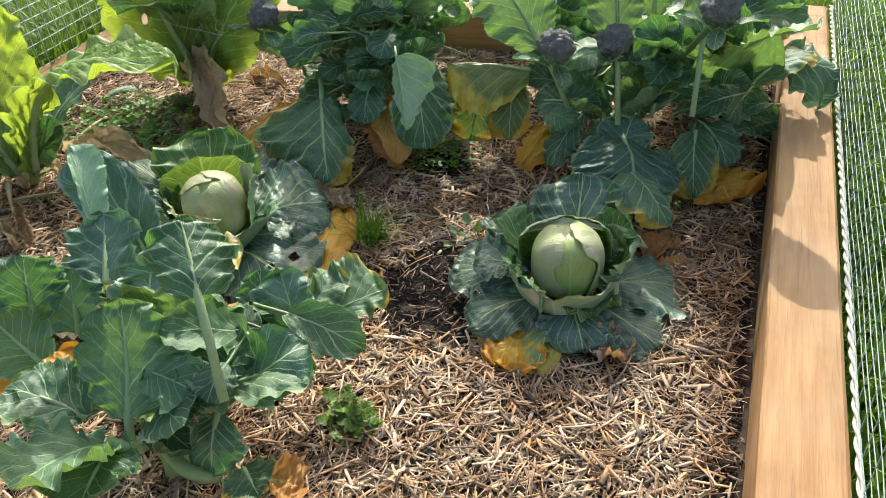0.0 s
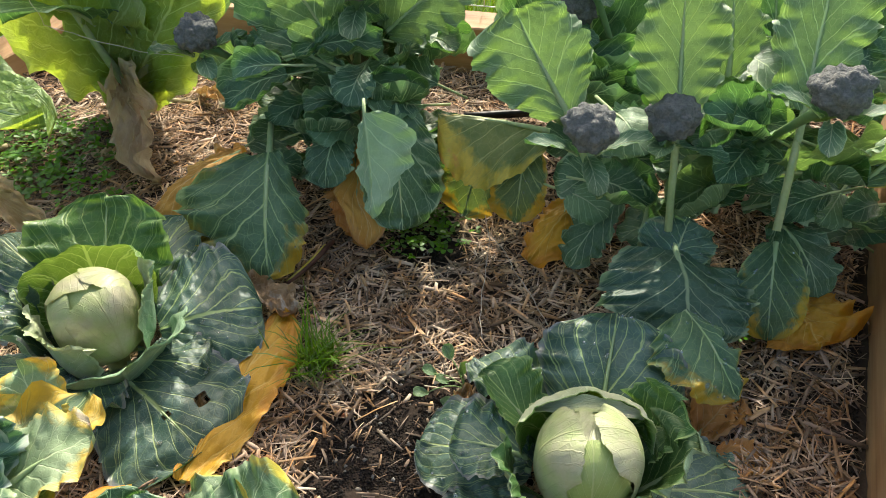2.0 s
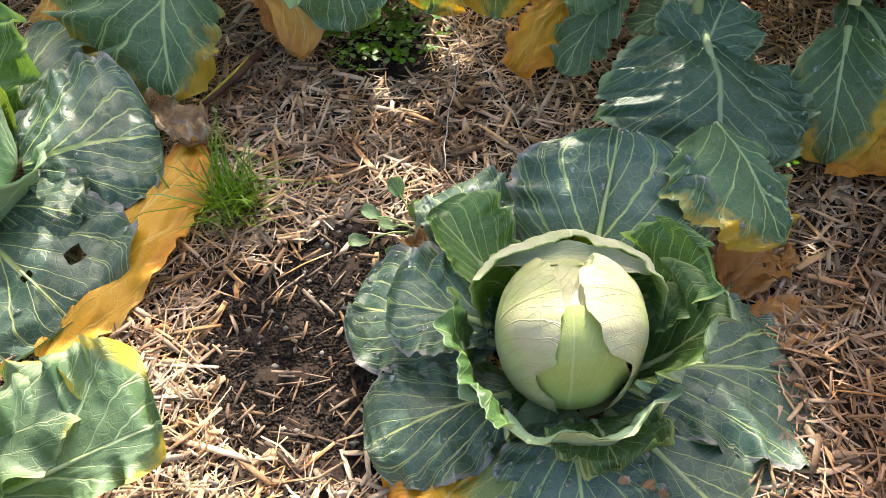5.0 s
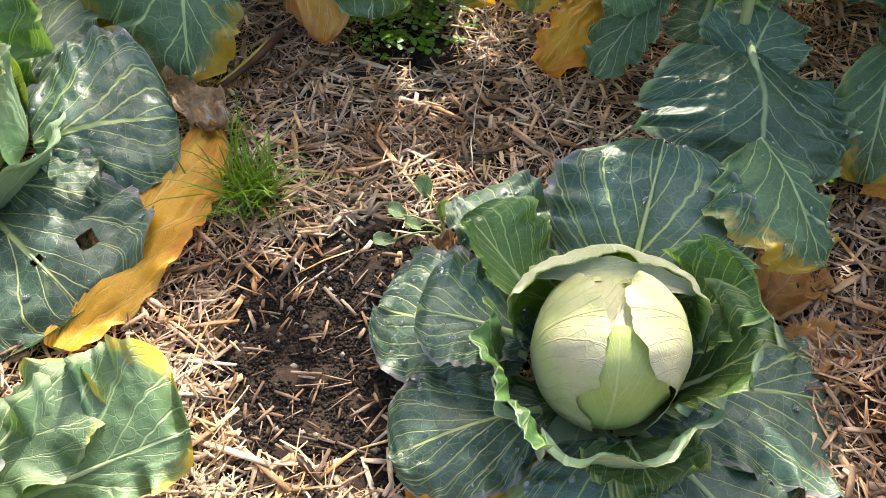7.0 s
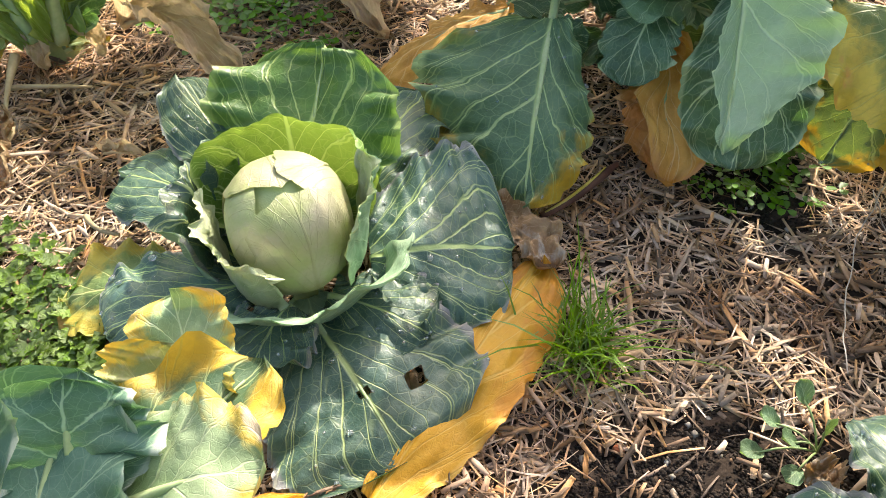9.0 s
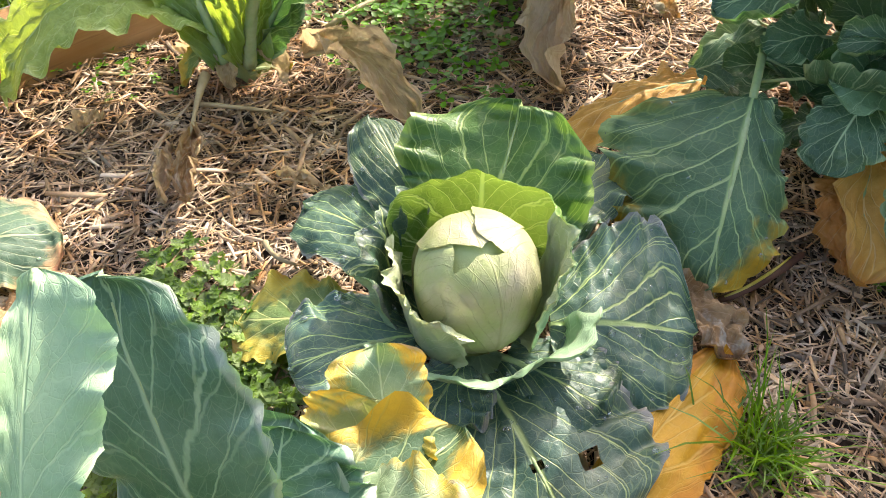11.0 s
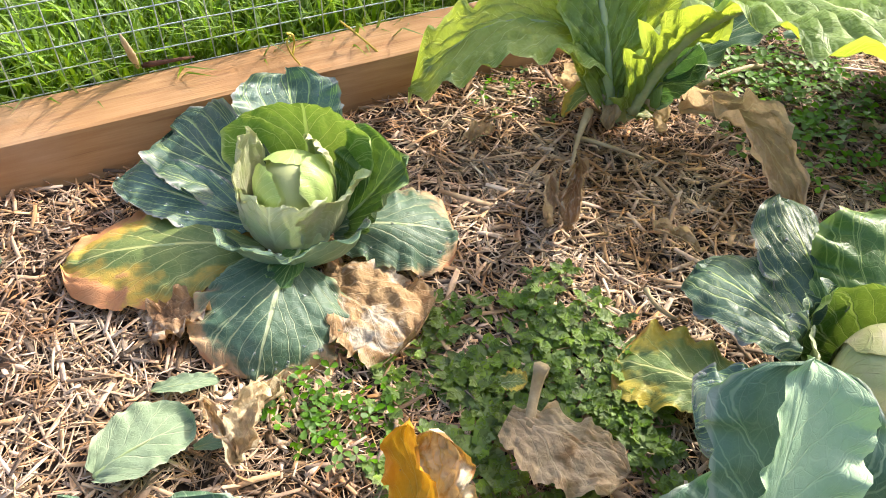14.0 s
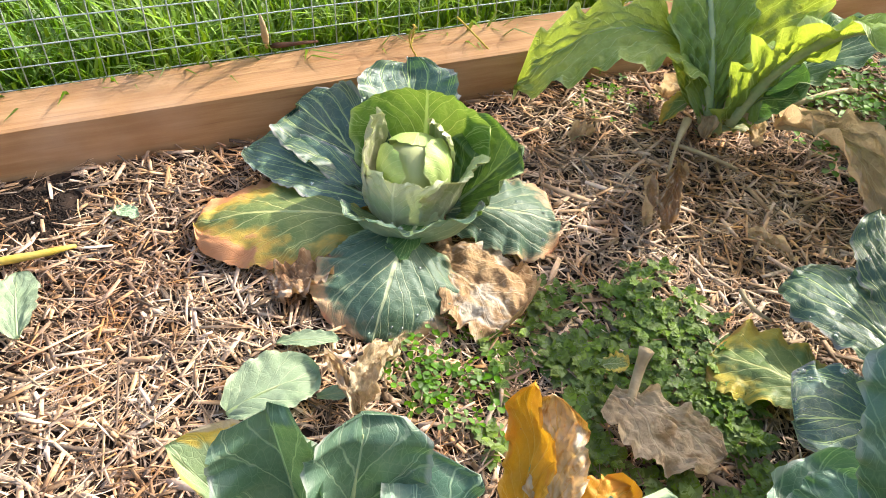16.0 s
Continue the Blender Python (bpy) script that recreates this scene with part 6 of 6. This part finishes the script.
leaf(H, (-0.581, 0.802, 0.3), (-0.577, 0.831, 0.38), 0.10, BROCCOLI, arch=0.04, cup=0.12, ruffle=0.12, lobes=0.08, peak=0.55, foot=0.4, up=(0.3, -0.8, 0.5))
leaf(H, (-0.569, 0.758, 0.26), (-0.613, 0.77, 0.33), 0.10, SUNLIT, arch=0.04, cup=0.12, ruffle=0.12, lobes=0.08, peak=0.55, foot=0.4, up=(0.3, -0.8, 0.5))
leaf(H, (-0.595, 0.788, 0.14), (-0.641, 0.778, 0.2), 0.10, SUNLIT, arch=0.10, cup=0.12, ruffle=0.12, lobes=0.08, peak=0.55, foot=0.4)


# ---- fences ----
def straight(points, r, material, parent, name="wire", sides=5):
    return tube(name, points, [r] * len(points), material, parent, sides)


def wire_fence(name, a, b, rows, step, z0, material, label, r=0.0016, dz=0.05, sag=0.006):
    """Welded mesh: long wires along a-b, short uprights across them."""
    f = thing(name, label, "fence")
    a, b = Vector(a), Vector(b)
    n = int((b - a).length / 0.1)
    for i in range(rows):
        pts = []
        for j in range(n + 1):
            p = a.lerp(b, j / n)
            pts.append((p.x + sag * noise.noise(Vector((j * 0.4, i * 3, 1))), p.y + sag * noise.noise(Vector((j * 0.4, i * 3, 7))), z0 + i * dz + sag * 0.6 * noise.noise(Vector((j * 0.3, i, 3)))))
        straight(pts, r, material, f)
    for j in range(int((b - a).length / step)):
        p = a.lerp(b, (j + 0.5) * step / (b - a).length)
        straight([(p.x + sag * 0.5 * noise.noise(Vector((j * 0.7, k, 2))), p.y + sag * 0.5 * noise.noise(Vector((j * 0.7, k, 5))), z0 + (rows - 1) * dz * k / 4) for k in range(5)], r, material, f, "upright_wire")
    return f


dw = (NW - SW).normalized()
ow = Vector((-dw.y, dw.x)) * 0.112
wire_fence("wire_fence", SW + ow - dw * 0.1, NW + ow + dw * 0.15, 13, 0.036, WEST_TOP - 0.005, WIRE, "galvanised welded wire fence standing in long grass", 0.0011, 0.034)
dn = (NE - NW).normalized()
on = Vector((-dn.y, dn.x)) * 0.13
wire_fence("wire_fence", NW + on - dn * 0.1, NE + on + dn * 0.15, 9, 0.05, 0.13, WIRE, "galvanised welded wire fence across the bed's far end")
de = (NE - SE).normalized()
oe = Vector((de.y, -de.x)) * 0.116
net = wire_fence("mesh_fence", SE + oe - de * 0.1, NE + oe + de * 0.15, 16, 0.05, EAST_TOP - 0.01, NET, "pale green fine mesh fence with twisted white cord", 0.0008, 0.022, 0.005)
for k in range(2):
    pts = []
    for i in range(340):
        p = (SE + oe * 0.97 - de * 0.1).lerp(NE + oe * 0.97 + de * 0.1, i / 339)
        q = i * 0.75 + k * math.pi
        pts.append((p.x + 0.0028 * math.cos(q), p.y, EAST_TOP + 0.006 + 0.0028 * math.sin(q)))
    straight(pts, 0.0026, ROPE, net, "cord", 6)


# ---- weeds and litter ----
def many(name, template, faces, spots, material, label, category, parent=None):
    """Copies of one small shape, joined: spots holds rows of place, three axes."""
    template = np.asarray(template)
    v = np.concatenate([np.asarray(o)[None] + template[:, :1] * np.asarray(x)[None] + template[:, 1:2] * np.asarray(y)[None] + template[:, 2:3] * np.asarray(z)[None] for o, x, y, z in spots])
    t = (np.arange(len(spots))[:, None, None] * len(template) + np.asarray(faces)[None]).reshape(-1, 3)
    ob = raw_mesh(name, v, t, material, parent)
    return tagged(ob, label, category, kind="stuff") if label else ob


def axes(q, rise, roll, size):
    """Three axes of length size: ahead at bearing q and rising, side, up."""
    m = Euler((roll, -rise, q)).to_matrix()
    return [tuple((m @ Vector(e)) * size) for e in ((1, 0, 0), (0, 1, 0), (0, 0, 1))]


def cut_shape():
    """A cut leaf along x: three pairs of pointed lobes and a lobed tip, on a stalk."""
    v, f = [(0, -0.02, 0), (0, 0.02, 0), (0.3, 0, 0.05)], [(0, 2, 1)]
    for x, l, w, q in ((0.28, 0.30, 0.20, 68), (0.46, 0.40, 0.24, 55), (0.64, 0.32, 0.22, 38), (0.66, 0.42, 0.24, 0)):
        for s in ((-1, 1) if q else (1,)):
            n = len(v)
            c, d = math.cos(radians(q)), math.sin(radians(q))
            for a, b, z in ((-0.06, -w * 0.5, 0.06), (l * 0.5, -w * 0.75, 0.10), (l * 0.72, -w * 0.35, 0.09), (l, 0, 0.02), (l * 0.72, w * 0.4, 0.09), (l * 0.55, w * 0.8, 0.10), (-0.06, w * 0.5, 0.06)):
                v.append((x + a * c - b * d, s * (a * d + b * c), z))
            f += [(n, n + 1, n + 2), (n, n + 2, n + 3), (n, n + 3, n + 4), (n, n + 4, n + 6), (n + 4, n + 5, n + 6)]
    return v, f


def clover_shape():
    """Three round leaflets on a thin stalk that rises along z."""
    v, f = [(0, 0.012, -1.3), (0.012, -0.012, -1.3), (0, 0, 0)], [(0, 1, 2)]
    for k in range(3):
        q = 2 * math.pi * k / 3
        n = len(v)
        for x, y, z in ((0.03, 0, 0), (0.35, -0.24, 0.10), (0.68, -0.26, 0.10), (0.80, 0, 0.03), (0.68, 0.26, 0.10), (0.35, 0.24, 0.10)):
            v.append((x * math.cos(q) - y * math.sin(q), x * math.sin(q) + y * math.cos(q), z))
        f += [(n, n + 1, n + 2), (n, n + 2, n + 3), (n, n + 3, n + 4), (n, n + 4, n + 5)]
    return v, f


def patch(centre, radii, count, turn=0.0):
    got = []
    while len(got) < count:
        x, y = rnd.gauss(0, 0.5), rnd.gauss(0, 0.5)
        if x * x + y * y < 1:
            c, s = math.cos(radians(turn)), math.sin(radians(turn))
            px, py = x * radii[0], y * radii[1]
            got.append((centre[0] + px * c - py * s, centre[1] + px * s + py * c))
    return got


def cut_weeds(name, places, size, label):
    """Low sprigs: leaves round a short shoot, the upper ones smaller and more upright."""
    v, f = cut_shape()
    spots = []
    for x, y in places:
        z = soil_height(x, y) + 0.006
        k = rnd.randint(4, 7)
        q0 = rnd.uniform(0, 6.28)
        big = rnd.uniform(*size)
        for i in range(k):
            q = q0 + i * 2.4 + rnd.uniform(-0.4, 0.4)
            spots.append(((x, y, z + 0.016 * i / k), *axes(q, rnd.uniform(0.0, 0.25) + 0.45 * i / k, rnd.uniform(-0.35, 0.35), big * (1 - 0.45 * i / k))))
    return many(name, v, f, spots, WEED, label, "weeds")


def clovers(name, places, size, label):
    v, f = clover_shape()
    spots = []
    for x, y in places:
        s = rnd.uniform(*size)
        z = soil_height(x, y) + s * rnd.uniform(0.7, 1.5) + 0.006
        spots.append(((x, y, z), *axes(rnd.uniform(0, 6.28), rnd.uniform(-0.4, 0.4), rnd.uniform(-0.4, 0.4), s)))
    return many(name, v, f, spots, CLOVER, label, "weeds")


cut_weeds("cut_leaved_weeds", patch((-0.836, 1.073), (0.19, 0.13), 42, -20), (0.024, 0.044), "low green cut-leaved weeds spreading over straw")
cut_weeds("cut_leaved_weeds", patch((-0.736, 1.122), (0.21, 0.14), 62, -20), (0.024, 0.044), "low green cut-leaved weeds spreading over straw")
cut_weeds("cut_leaved_weeds", patch((-0.794, 1.244), (0.17, 0.08), 20, -20), (0.022, 0.040), "low green cut-leaved weeds spreading over straw")
cut_weeds("cut_leaved_weeds", patch((-0.741, 1.224), (0.13, 0.11), 30, 0), (0.022, 0.042), "green cut-leaved weeds beside the cabbage")
cut_weeds("pale_weed", patch((-0.19, 0.878), (0.08, 0.06), 7, 0), (0.030, 0.045), "pale green cut-leaved weed on sunlit straw")
clovers("clover", patch((-0.942, 0.962), (0.12, 0.07), 90, 0), (0.008, 0.016), "small clover below the cabbage leaves")
clovers("clover", patch((-0.07, 1.685), (0.11, 0.08), 110, 0), (0.009, 0.019), "bright clover clump at the foot of the broccoli")
clovers("clover", patch((-0.905, 1.876), (0.26, 0.16), 170, -20), (0.011, 0.023), "clover and small weeds among old straw")
clovers("clover", patch((-0.882, 1.915), (0.22, 0.16), 120, -20), (0.011, 0.023), "clover and small weeds among old straw")
clovers("clover", patch((-0.879, 1.996), (0.20, 0.12), 90, 0), (0.010, 0.02), "clover and small weeds among old straw")
clovers("clover", patch((-1.27, 1.558), (0.16, 0.10), 45, 0), (0.008, 0.015), "scattered clover on straw beside the cauliflower")
clovers("clover", patch((0.74, 1.713), (0.06, 0.06), 28, 0), (0.008, 0.015), "small weeds by the timber edging")
clovers("clover", patch((0.5, 1.425), (0.08, 0.05), 14, 0), (0.010, 0.016), "small weeds below the broccoli leaves")

tuft = (-0.209, 1.362, -0.01)
spots = [(tuft[0] + rnd.gauss(0, 0.017), tuft[1] + rnd.gauss(0, 0.017), tuft[2]) for i in range(210)]
grass("grass_tuft", spots, (0.03, 0.085), (0.0018, 0.0034), "tuft of thin green grass in the mulch", GRASS, 1.6)

seedling = thing("seedling", "small pale green seedling in bare soil", "weed")
sd = (0.019, 1.312, 0)
for i, (x, y, z) in enumerate(((-0.037, 1.283, 0.025), (-0.027, 1.311, 0.035), (-0.004, 1.341, 0.04), (0.015, 1.315, 0.035), (-0.009, 1.299, 0.03), (0, 1.282, 0.012))):
    tip = Vector((x, y, z))
    a = Vector((sd[0], sd[1], 0.004))
    tube("stalk", bend(a, (a + tip) / 2 + Vector((0, 0, 0.01)), tip, 5), [0.0011] * 5, STALK, seedling, 5)
    d = (tip - a).normalized() * 0.011
    leaf(seedling, tip - d * 0.3, tip + d * 1.8, 0.020, SUNLIT, arch=0.1, cup=0.15, ruffle=0.03, peak=0.6, rib=0.0006, nu=8, nv=6)


def litter(name, base, tip, width, material, label, category="dead leaf", **more):
    t = thing(name, label, category)
    leaf(t, base, tip, width, material, **more)
    return t


litter("fallen_leaf", (-1.037, 0.73, 0.012), (-1.019, 0.837, 0.02), 0.085, UNDER, "pale grey-green cut leaf lying on the straw", "leaf", arch=0.10, ruffle=0.03, peak=0.5, rib=0.003)
litter("fallen_leaf", (-1.092, 0.824, 0.012), (-1.05, 0.887, 0.015), 0.025, UNDER, "narrow scrap of green leaf on the straw", "leaf", arch=0.06, ruffle=0.06, rib=0.0015)
litter("fallen_leaf", (-0.996, 0.822, 0.012), (-0.967, 0.865, 0.02), 0.022, UNDER, "narrow scrap of green leaf on the straw", "leaf", arch=0.08, ruffle=0.06, rib=0.0015)
litter("fallen_leaf", (-1.278, 0.58, 0.012), (-1.377, 0.612, 0.02), 0.055, UNDER, "torn pale leaf lying on the straw", "leaf", arch=0.06, ruffle=0.06, lobes=0.12, rib=0.002)
litter("fallen_leaf", (-1.441, 0.755, 0.012), (-1.392, 0.778, 0.02), 0.022, UNDER, "scrap of pale leaf on the straw", "leaf", arch=0.10, ruffle=0.10, lobes=0.15, rib=0.001)
litter("withered_leaf", (-0.986, 0.926, 0.03), (-0.953, 0.851, 0.012), 0.055, BLEACHED, "bleached withered leaf curled on the straw", arch=0.20, fold=0.5, ruffle=0.12, lobes=0.12, rib_material=RIB_DRY)
litter("withered_leaf", (-0.946, 0.848, 0.02), (-1.032, 0.857, 0.012), 0.03, BLEACHED, "bleached withered leaf scrap on the straw", arch=0.15, fold=0.5, ruffle=0.12, lobes=0.12, rib_material=RIB_DRY)
crumpled = thing("withered_leaf", "crumpled pale brown withered leaf lying on the weeds", "dead leaf")
blade(crumpled, (-0.790, 1.085, 0.030), (-0.660, 1.128, 0.030), (-0.722, 1.140, 0.036), (-0.712, 1.052, 0.032), BLEACHED, arch=0.06, ruffle=0.10, waves=3, lobes=0.05, foot=0.5, pucker=0.05, rib=0.003, rib_material=RIB_DRY)
litter("yellow_leaf_scrap", (-0.825, 1.112, 0.03), (-0.802, 1.128, 0.04), 0.03, HALF, "small yellow-green leaf among the weeds", "leaf", arch=0.1, ruffle=0.08, rib=0.001)
litter("withered_leaf", (-0.866, 1.469, 0.012), (-0.796, 1.474, 0.012), 0.02, BLEACHED, "curled pale leaf tip on the straw", arch=0.1, fold=0.6, ruffle=0.10, rib_material=RIB_DRY, rib=0.002)
litter("withered_leaf", (-0.613, 2.157, 0.02), (-0.506, 2.075, 0.012), 0.05, DEAD, "crumpled brown leaf on old straw", arch=0.2, fold=0.4, ruffle=0.14, lobes=0.12, rib=0.002)
litter("withered_leaf", (0.028, 1.291, 0.015), (0.016, 1.275, 0.01), 0.03, DEAD, "small brown dead leaf at the seedling's foot", arch=0.2, ruffle=0.14, lobes=0.12, rib=0.001)
litter("withered_leaf", (-1.173, 1.412, 0.02), (-1.166, 1.443, 0.02), 0.03, BLEACHED, "small bleached leaf scrap on the straw", arch=0.2, fold=0.4, ruffle=0.14, lobes=0.12, rib=0.001)
litter("withered_leaf", (-0.771, 1.904, 0.02), (-0.73, 1.905, 0.015), 0.03, BLEACHED, "small bleached leaf scrap on old straw", arch=0.2, fold=0.4, ruffle=0.14, lobes=0.12, rib=0.001)


def stick(name, points, radii, material, label, category="stick"):
    ob = tube(name, points, radii, material, None, 7, 0.1)
    return tagged(ob, label, category)


stick("cut_stalk", bend((-0.792, 1.135, 0.075), (-0.783, 1.117, 0.05), (-0.764, 1.088, 0.03), 7), [0.010, 0.0075, 0.0065, 0.006, 0.006, 0.006, 0.006], RIB_DRY, "pale cut dry stalk standing among the weeds", "stalk")
BARK = plain_material("purple_brown_bark", (0.10, 0.045, 0.03), (0.17, 0.08, 0.05), 40.0, 0.6, 0.4)
YSTALK = plain_material("yellow_stalk", (0.55, 0.42, 0.06), (0.66, 0.52, 0.14), 40.0, 0.6, 0.3)
stick("leaf_stalk", bend((-0.294, 1.529, 0.01), (-0.262, 1.568, 0.016), (-0.224, 1.636, 0.02), 7), [0.004, 0.005, 0.0055, 0.006, 0.006, 0.0055, 0.004], BARK, "purple-brown old leaf stalk on the straw", "stalk")
stick("leaf_stalk", [tuple(Vector(p) + Vector((0, 0.002, 0.006))) for p in bend((-0.29, 1.529, 0.01), (-0.262, 1.565, 0.016), (-0.236, 1.617, 0.02), 7)], [0.001, 0.0015, 0.002, 0.002, 0.002, 0.0015, 0.001], YSTALK, "yellow edge of an old leaf stalk on the straw", "stalk")
stick("leaf_stalk", bend((-1.427, 0.577, 0.015), (-1.401, 0.64, 0.018), (-1.395, 0.691, 0.012), 7), [0.006, 0.006, 0.006, 0.005, 0.005, 0.004, 0.003], YSTALK, "yellow old leaf stalk on the straw", "stalk")
stick("dry_stick", bend((-1.015, 1.802, 0.03), (-0.998, 1.879, 0.035), (-0.979, 1.943, 0.03), 6), [0.005] * 6, RIB_DRY, "dry pale stem lying on old straw", "stalk")
stick("dry_stick", bend((-0.8, 1.35, 0.03), (-0.774, 1.337, 0.03), (-0.745, 1.337, 0.03), 6), [0.004, 0.003, 0.003, 0.003, 0.0025, 0.002], RIB_DRY, "dry pale stem beside the yellow leaf", "stalk")
stick("dry_grass_stem", bend((-1.344, 1.219, 0.2), (-1.407, 1.261, 0.12), (-1.384, 1.32, 0.03), 9), [0.0015] * 9, YSTALK, "dry yellow grass stem hanging over the timber", "grass")
stick("dry_grass_stem", bend((-1.353, 1.22, 0.2), (-1.414, 1.268, 0.15), (-1.416, 1.263, 0.12), 7), [0.0018] * 7, YSTALK, "bent dry grass stem on the timber", "grass")
stick("dry_grass_stem", bend((-1.394, 1.34, 0.16), (-1.386, 1.367, 0.13), (-1.357, 1.388, 0.1), 7), [0.0018] * 7, YSTALK, "orange dry grass stem on the timber", "grass")
stick("dry_twig", bend((-1.554, 1.086, 0.112), (-1.535, 1.114, 0.116), (-1.524, 1.156, 0.113), 6), [0.004, 0.005, 0.004, 0.003, 0.003, 0.002], BARK, "short dark twig on the timber", "twig")
stick("dry_twig", bend((-1.499, 1.048, 0.2), (-1.519, 1.061, 0.16), (-1.552, 1.078, 0.113), 6), [0.002, 0.004, 0.005, 0.006, 0.005, 0.003], RIB_DRY, "broken pale stem leaning at the fence", "twig")

for label, pts in (("loose pale thread hanging to the straw", ((0.049, 1.581, 0.12), (0.058, 1.597, 0.05), (0.055, 1.589, 0.02), (0.041, 1.496, 0.012), (0.043, 1.441, 0.012), (0.047, 1.395, 0.012))),
                   ("loose pale thread hanging to the straw", ((0.042, 1.581, 0.1), (0.08, 1.611, 0.03), (0.102, 1.567, 0.012), (0.131, 1.494, 0.012), (0.153, 1.422, 0.012))),
                   ("loose pale thread strung between leaves", ((-0.788, 1.9, 0.382), (-0.77, 1.9, 0.317), (-0.707, 1.92, 0.28), (-0.617, 1.93, 0.25), (-0.524, 1.95, 0.228)))):
    line = []
    for i in range(len(pts) - 1):
        for j in range(5):
            p = Vector(pts[i]).lerp(Vector(pts[i + 1]), j / 5)
            line.append(p + Vector((0.004 * noise.noise(p * 40), 0.004 * noise.noise(p * 43), 0.001)))
    stick("thread", line, [0.0007] * len(line), THREAD, label, "thread")


BLACK = plain_material("black_plastic", (0.012, 0.012, 0.012), (0.025, 0.025, 0.024), 40.0, 0.45, 0.2)
stick("irrigation_pipe", bend((0.005, 2.059, 0.035), (0.086, 2.068, 0.035), (0.167, 2.077, 0.035), 7), [0.009] * 7, BLACK, "black plastic watering pipe lying on the soil behind broccoli", "pipe")
CLAY = plain_material("orange_clay", (0.55, 0.16, 0.07), (0.66, 0.24, 0.11), 60.0, 0.8, 0.3)
tagged(ball("clay_chip", (-0.154, 1.266, soil_height(-0.154, 1.266) + 0.003), (0.006, 0.004, 0.004), CLAY, None, 0.002, 200.0, 2), "small orange clay chip on bare soil", "chip")


# ---- dew ----
def dew(plant, count, size):
    """Drops of water resting on a plant's leaves."""
    bm = bmesh.new()
    bmesh.ops.create_icosphere(bm, subdivisions=1, radius=1.0)
    shape = [tuple(q.co) for q in bm.verts]
    tris = [tuple(q.index for q in f.verts) for f in bm.faces]
    bm.free()
    leaves = [c for c in plant.children if c.name.startswith("leaf") and c.data.materials[0] in (CABBAGE, YELLOWING, RIMMED, GREEN_DEWY)]
    for lf in leaves:
        verts = lf.data.vertices
        spots = []
        for i in range(count):
            q = verts[rnd.randrange(len(verts))]
            o = verts[min(len(verts) - 1, q.index + 1)]
            n = q.normal if q.normal.z > 0 else -q.normal
            if n.z < 0.35:
                continue
            r = rnd.uniform(*size) * (1.7 if rnd.random() < 0.12 else 1)
            p = q.co.lerp(o.co, rnd.random()) + n * r * 0.25
            x = n.orthogonal().normalized()
            y = n.cross(x)
            spots.append((tuple(p), tuple(x * r * rnd.uniform(0.8, 1.4)), tuple(y * r), tuple(n * r * 0.62)))
        if spots:
            tagged(many("dew", shape, tris, spots, WATER, "", "", lf), kind="stuff")


dew(A, 62, (0.0009, 0.0027))
dew(B, 62, (0.0009, 0.0027))
dew(C, 40, (0.0010, 0.0026))
dew(P, 45, (0.0010, 0.0026))
dew(Q, 45, (0.0010, 0.0026))
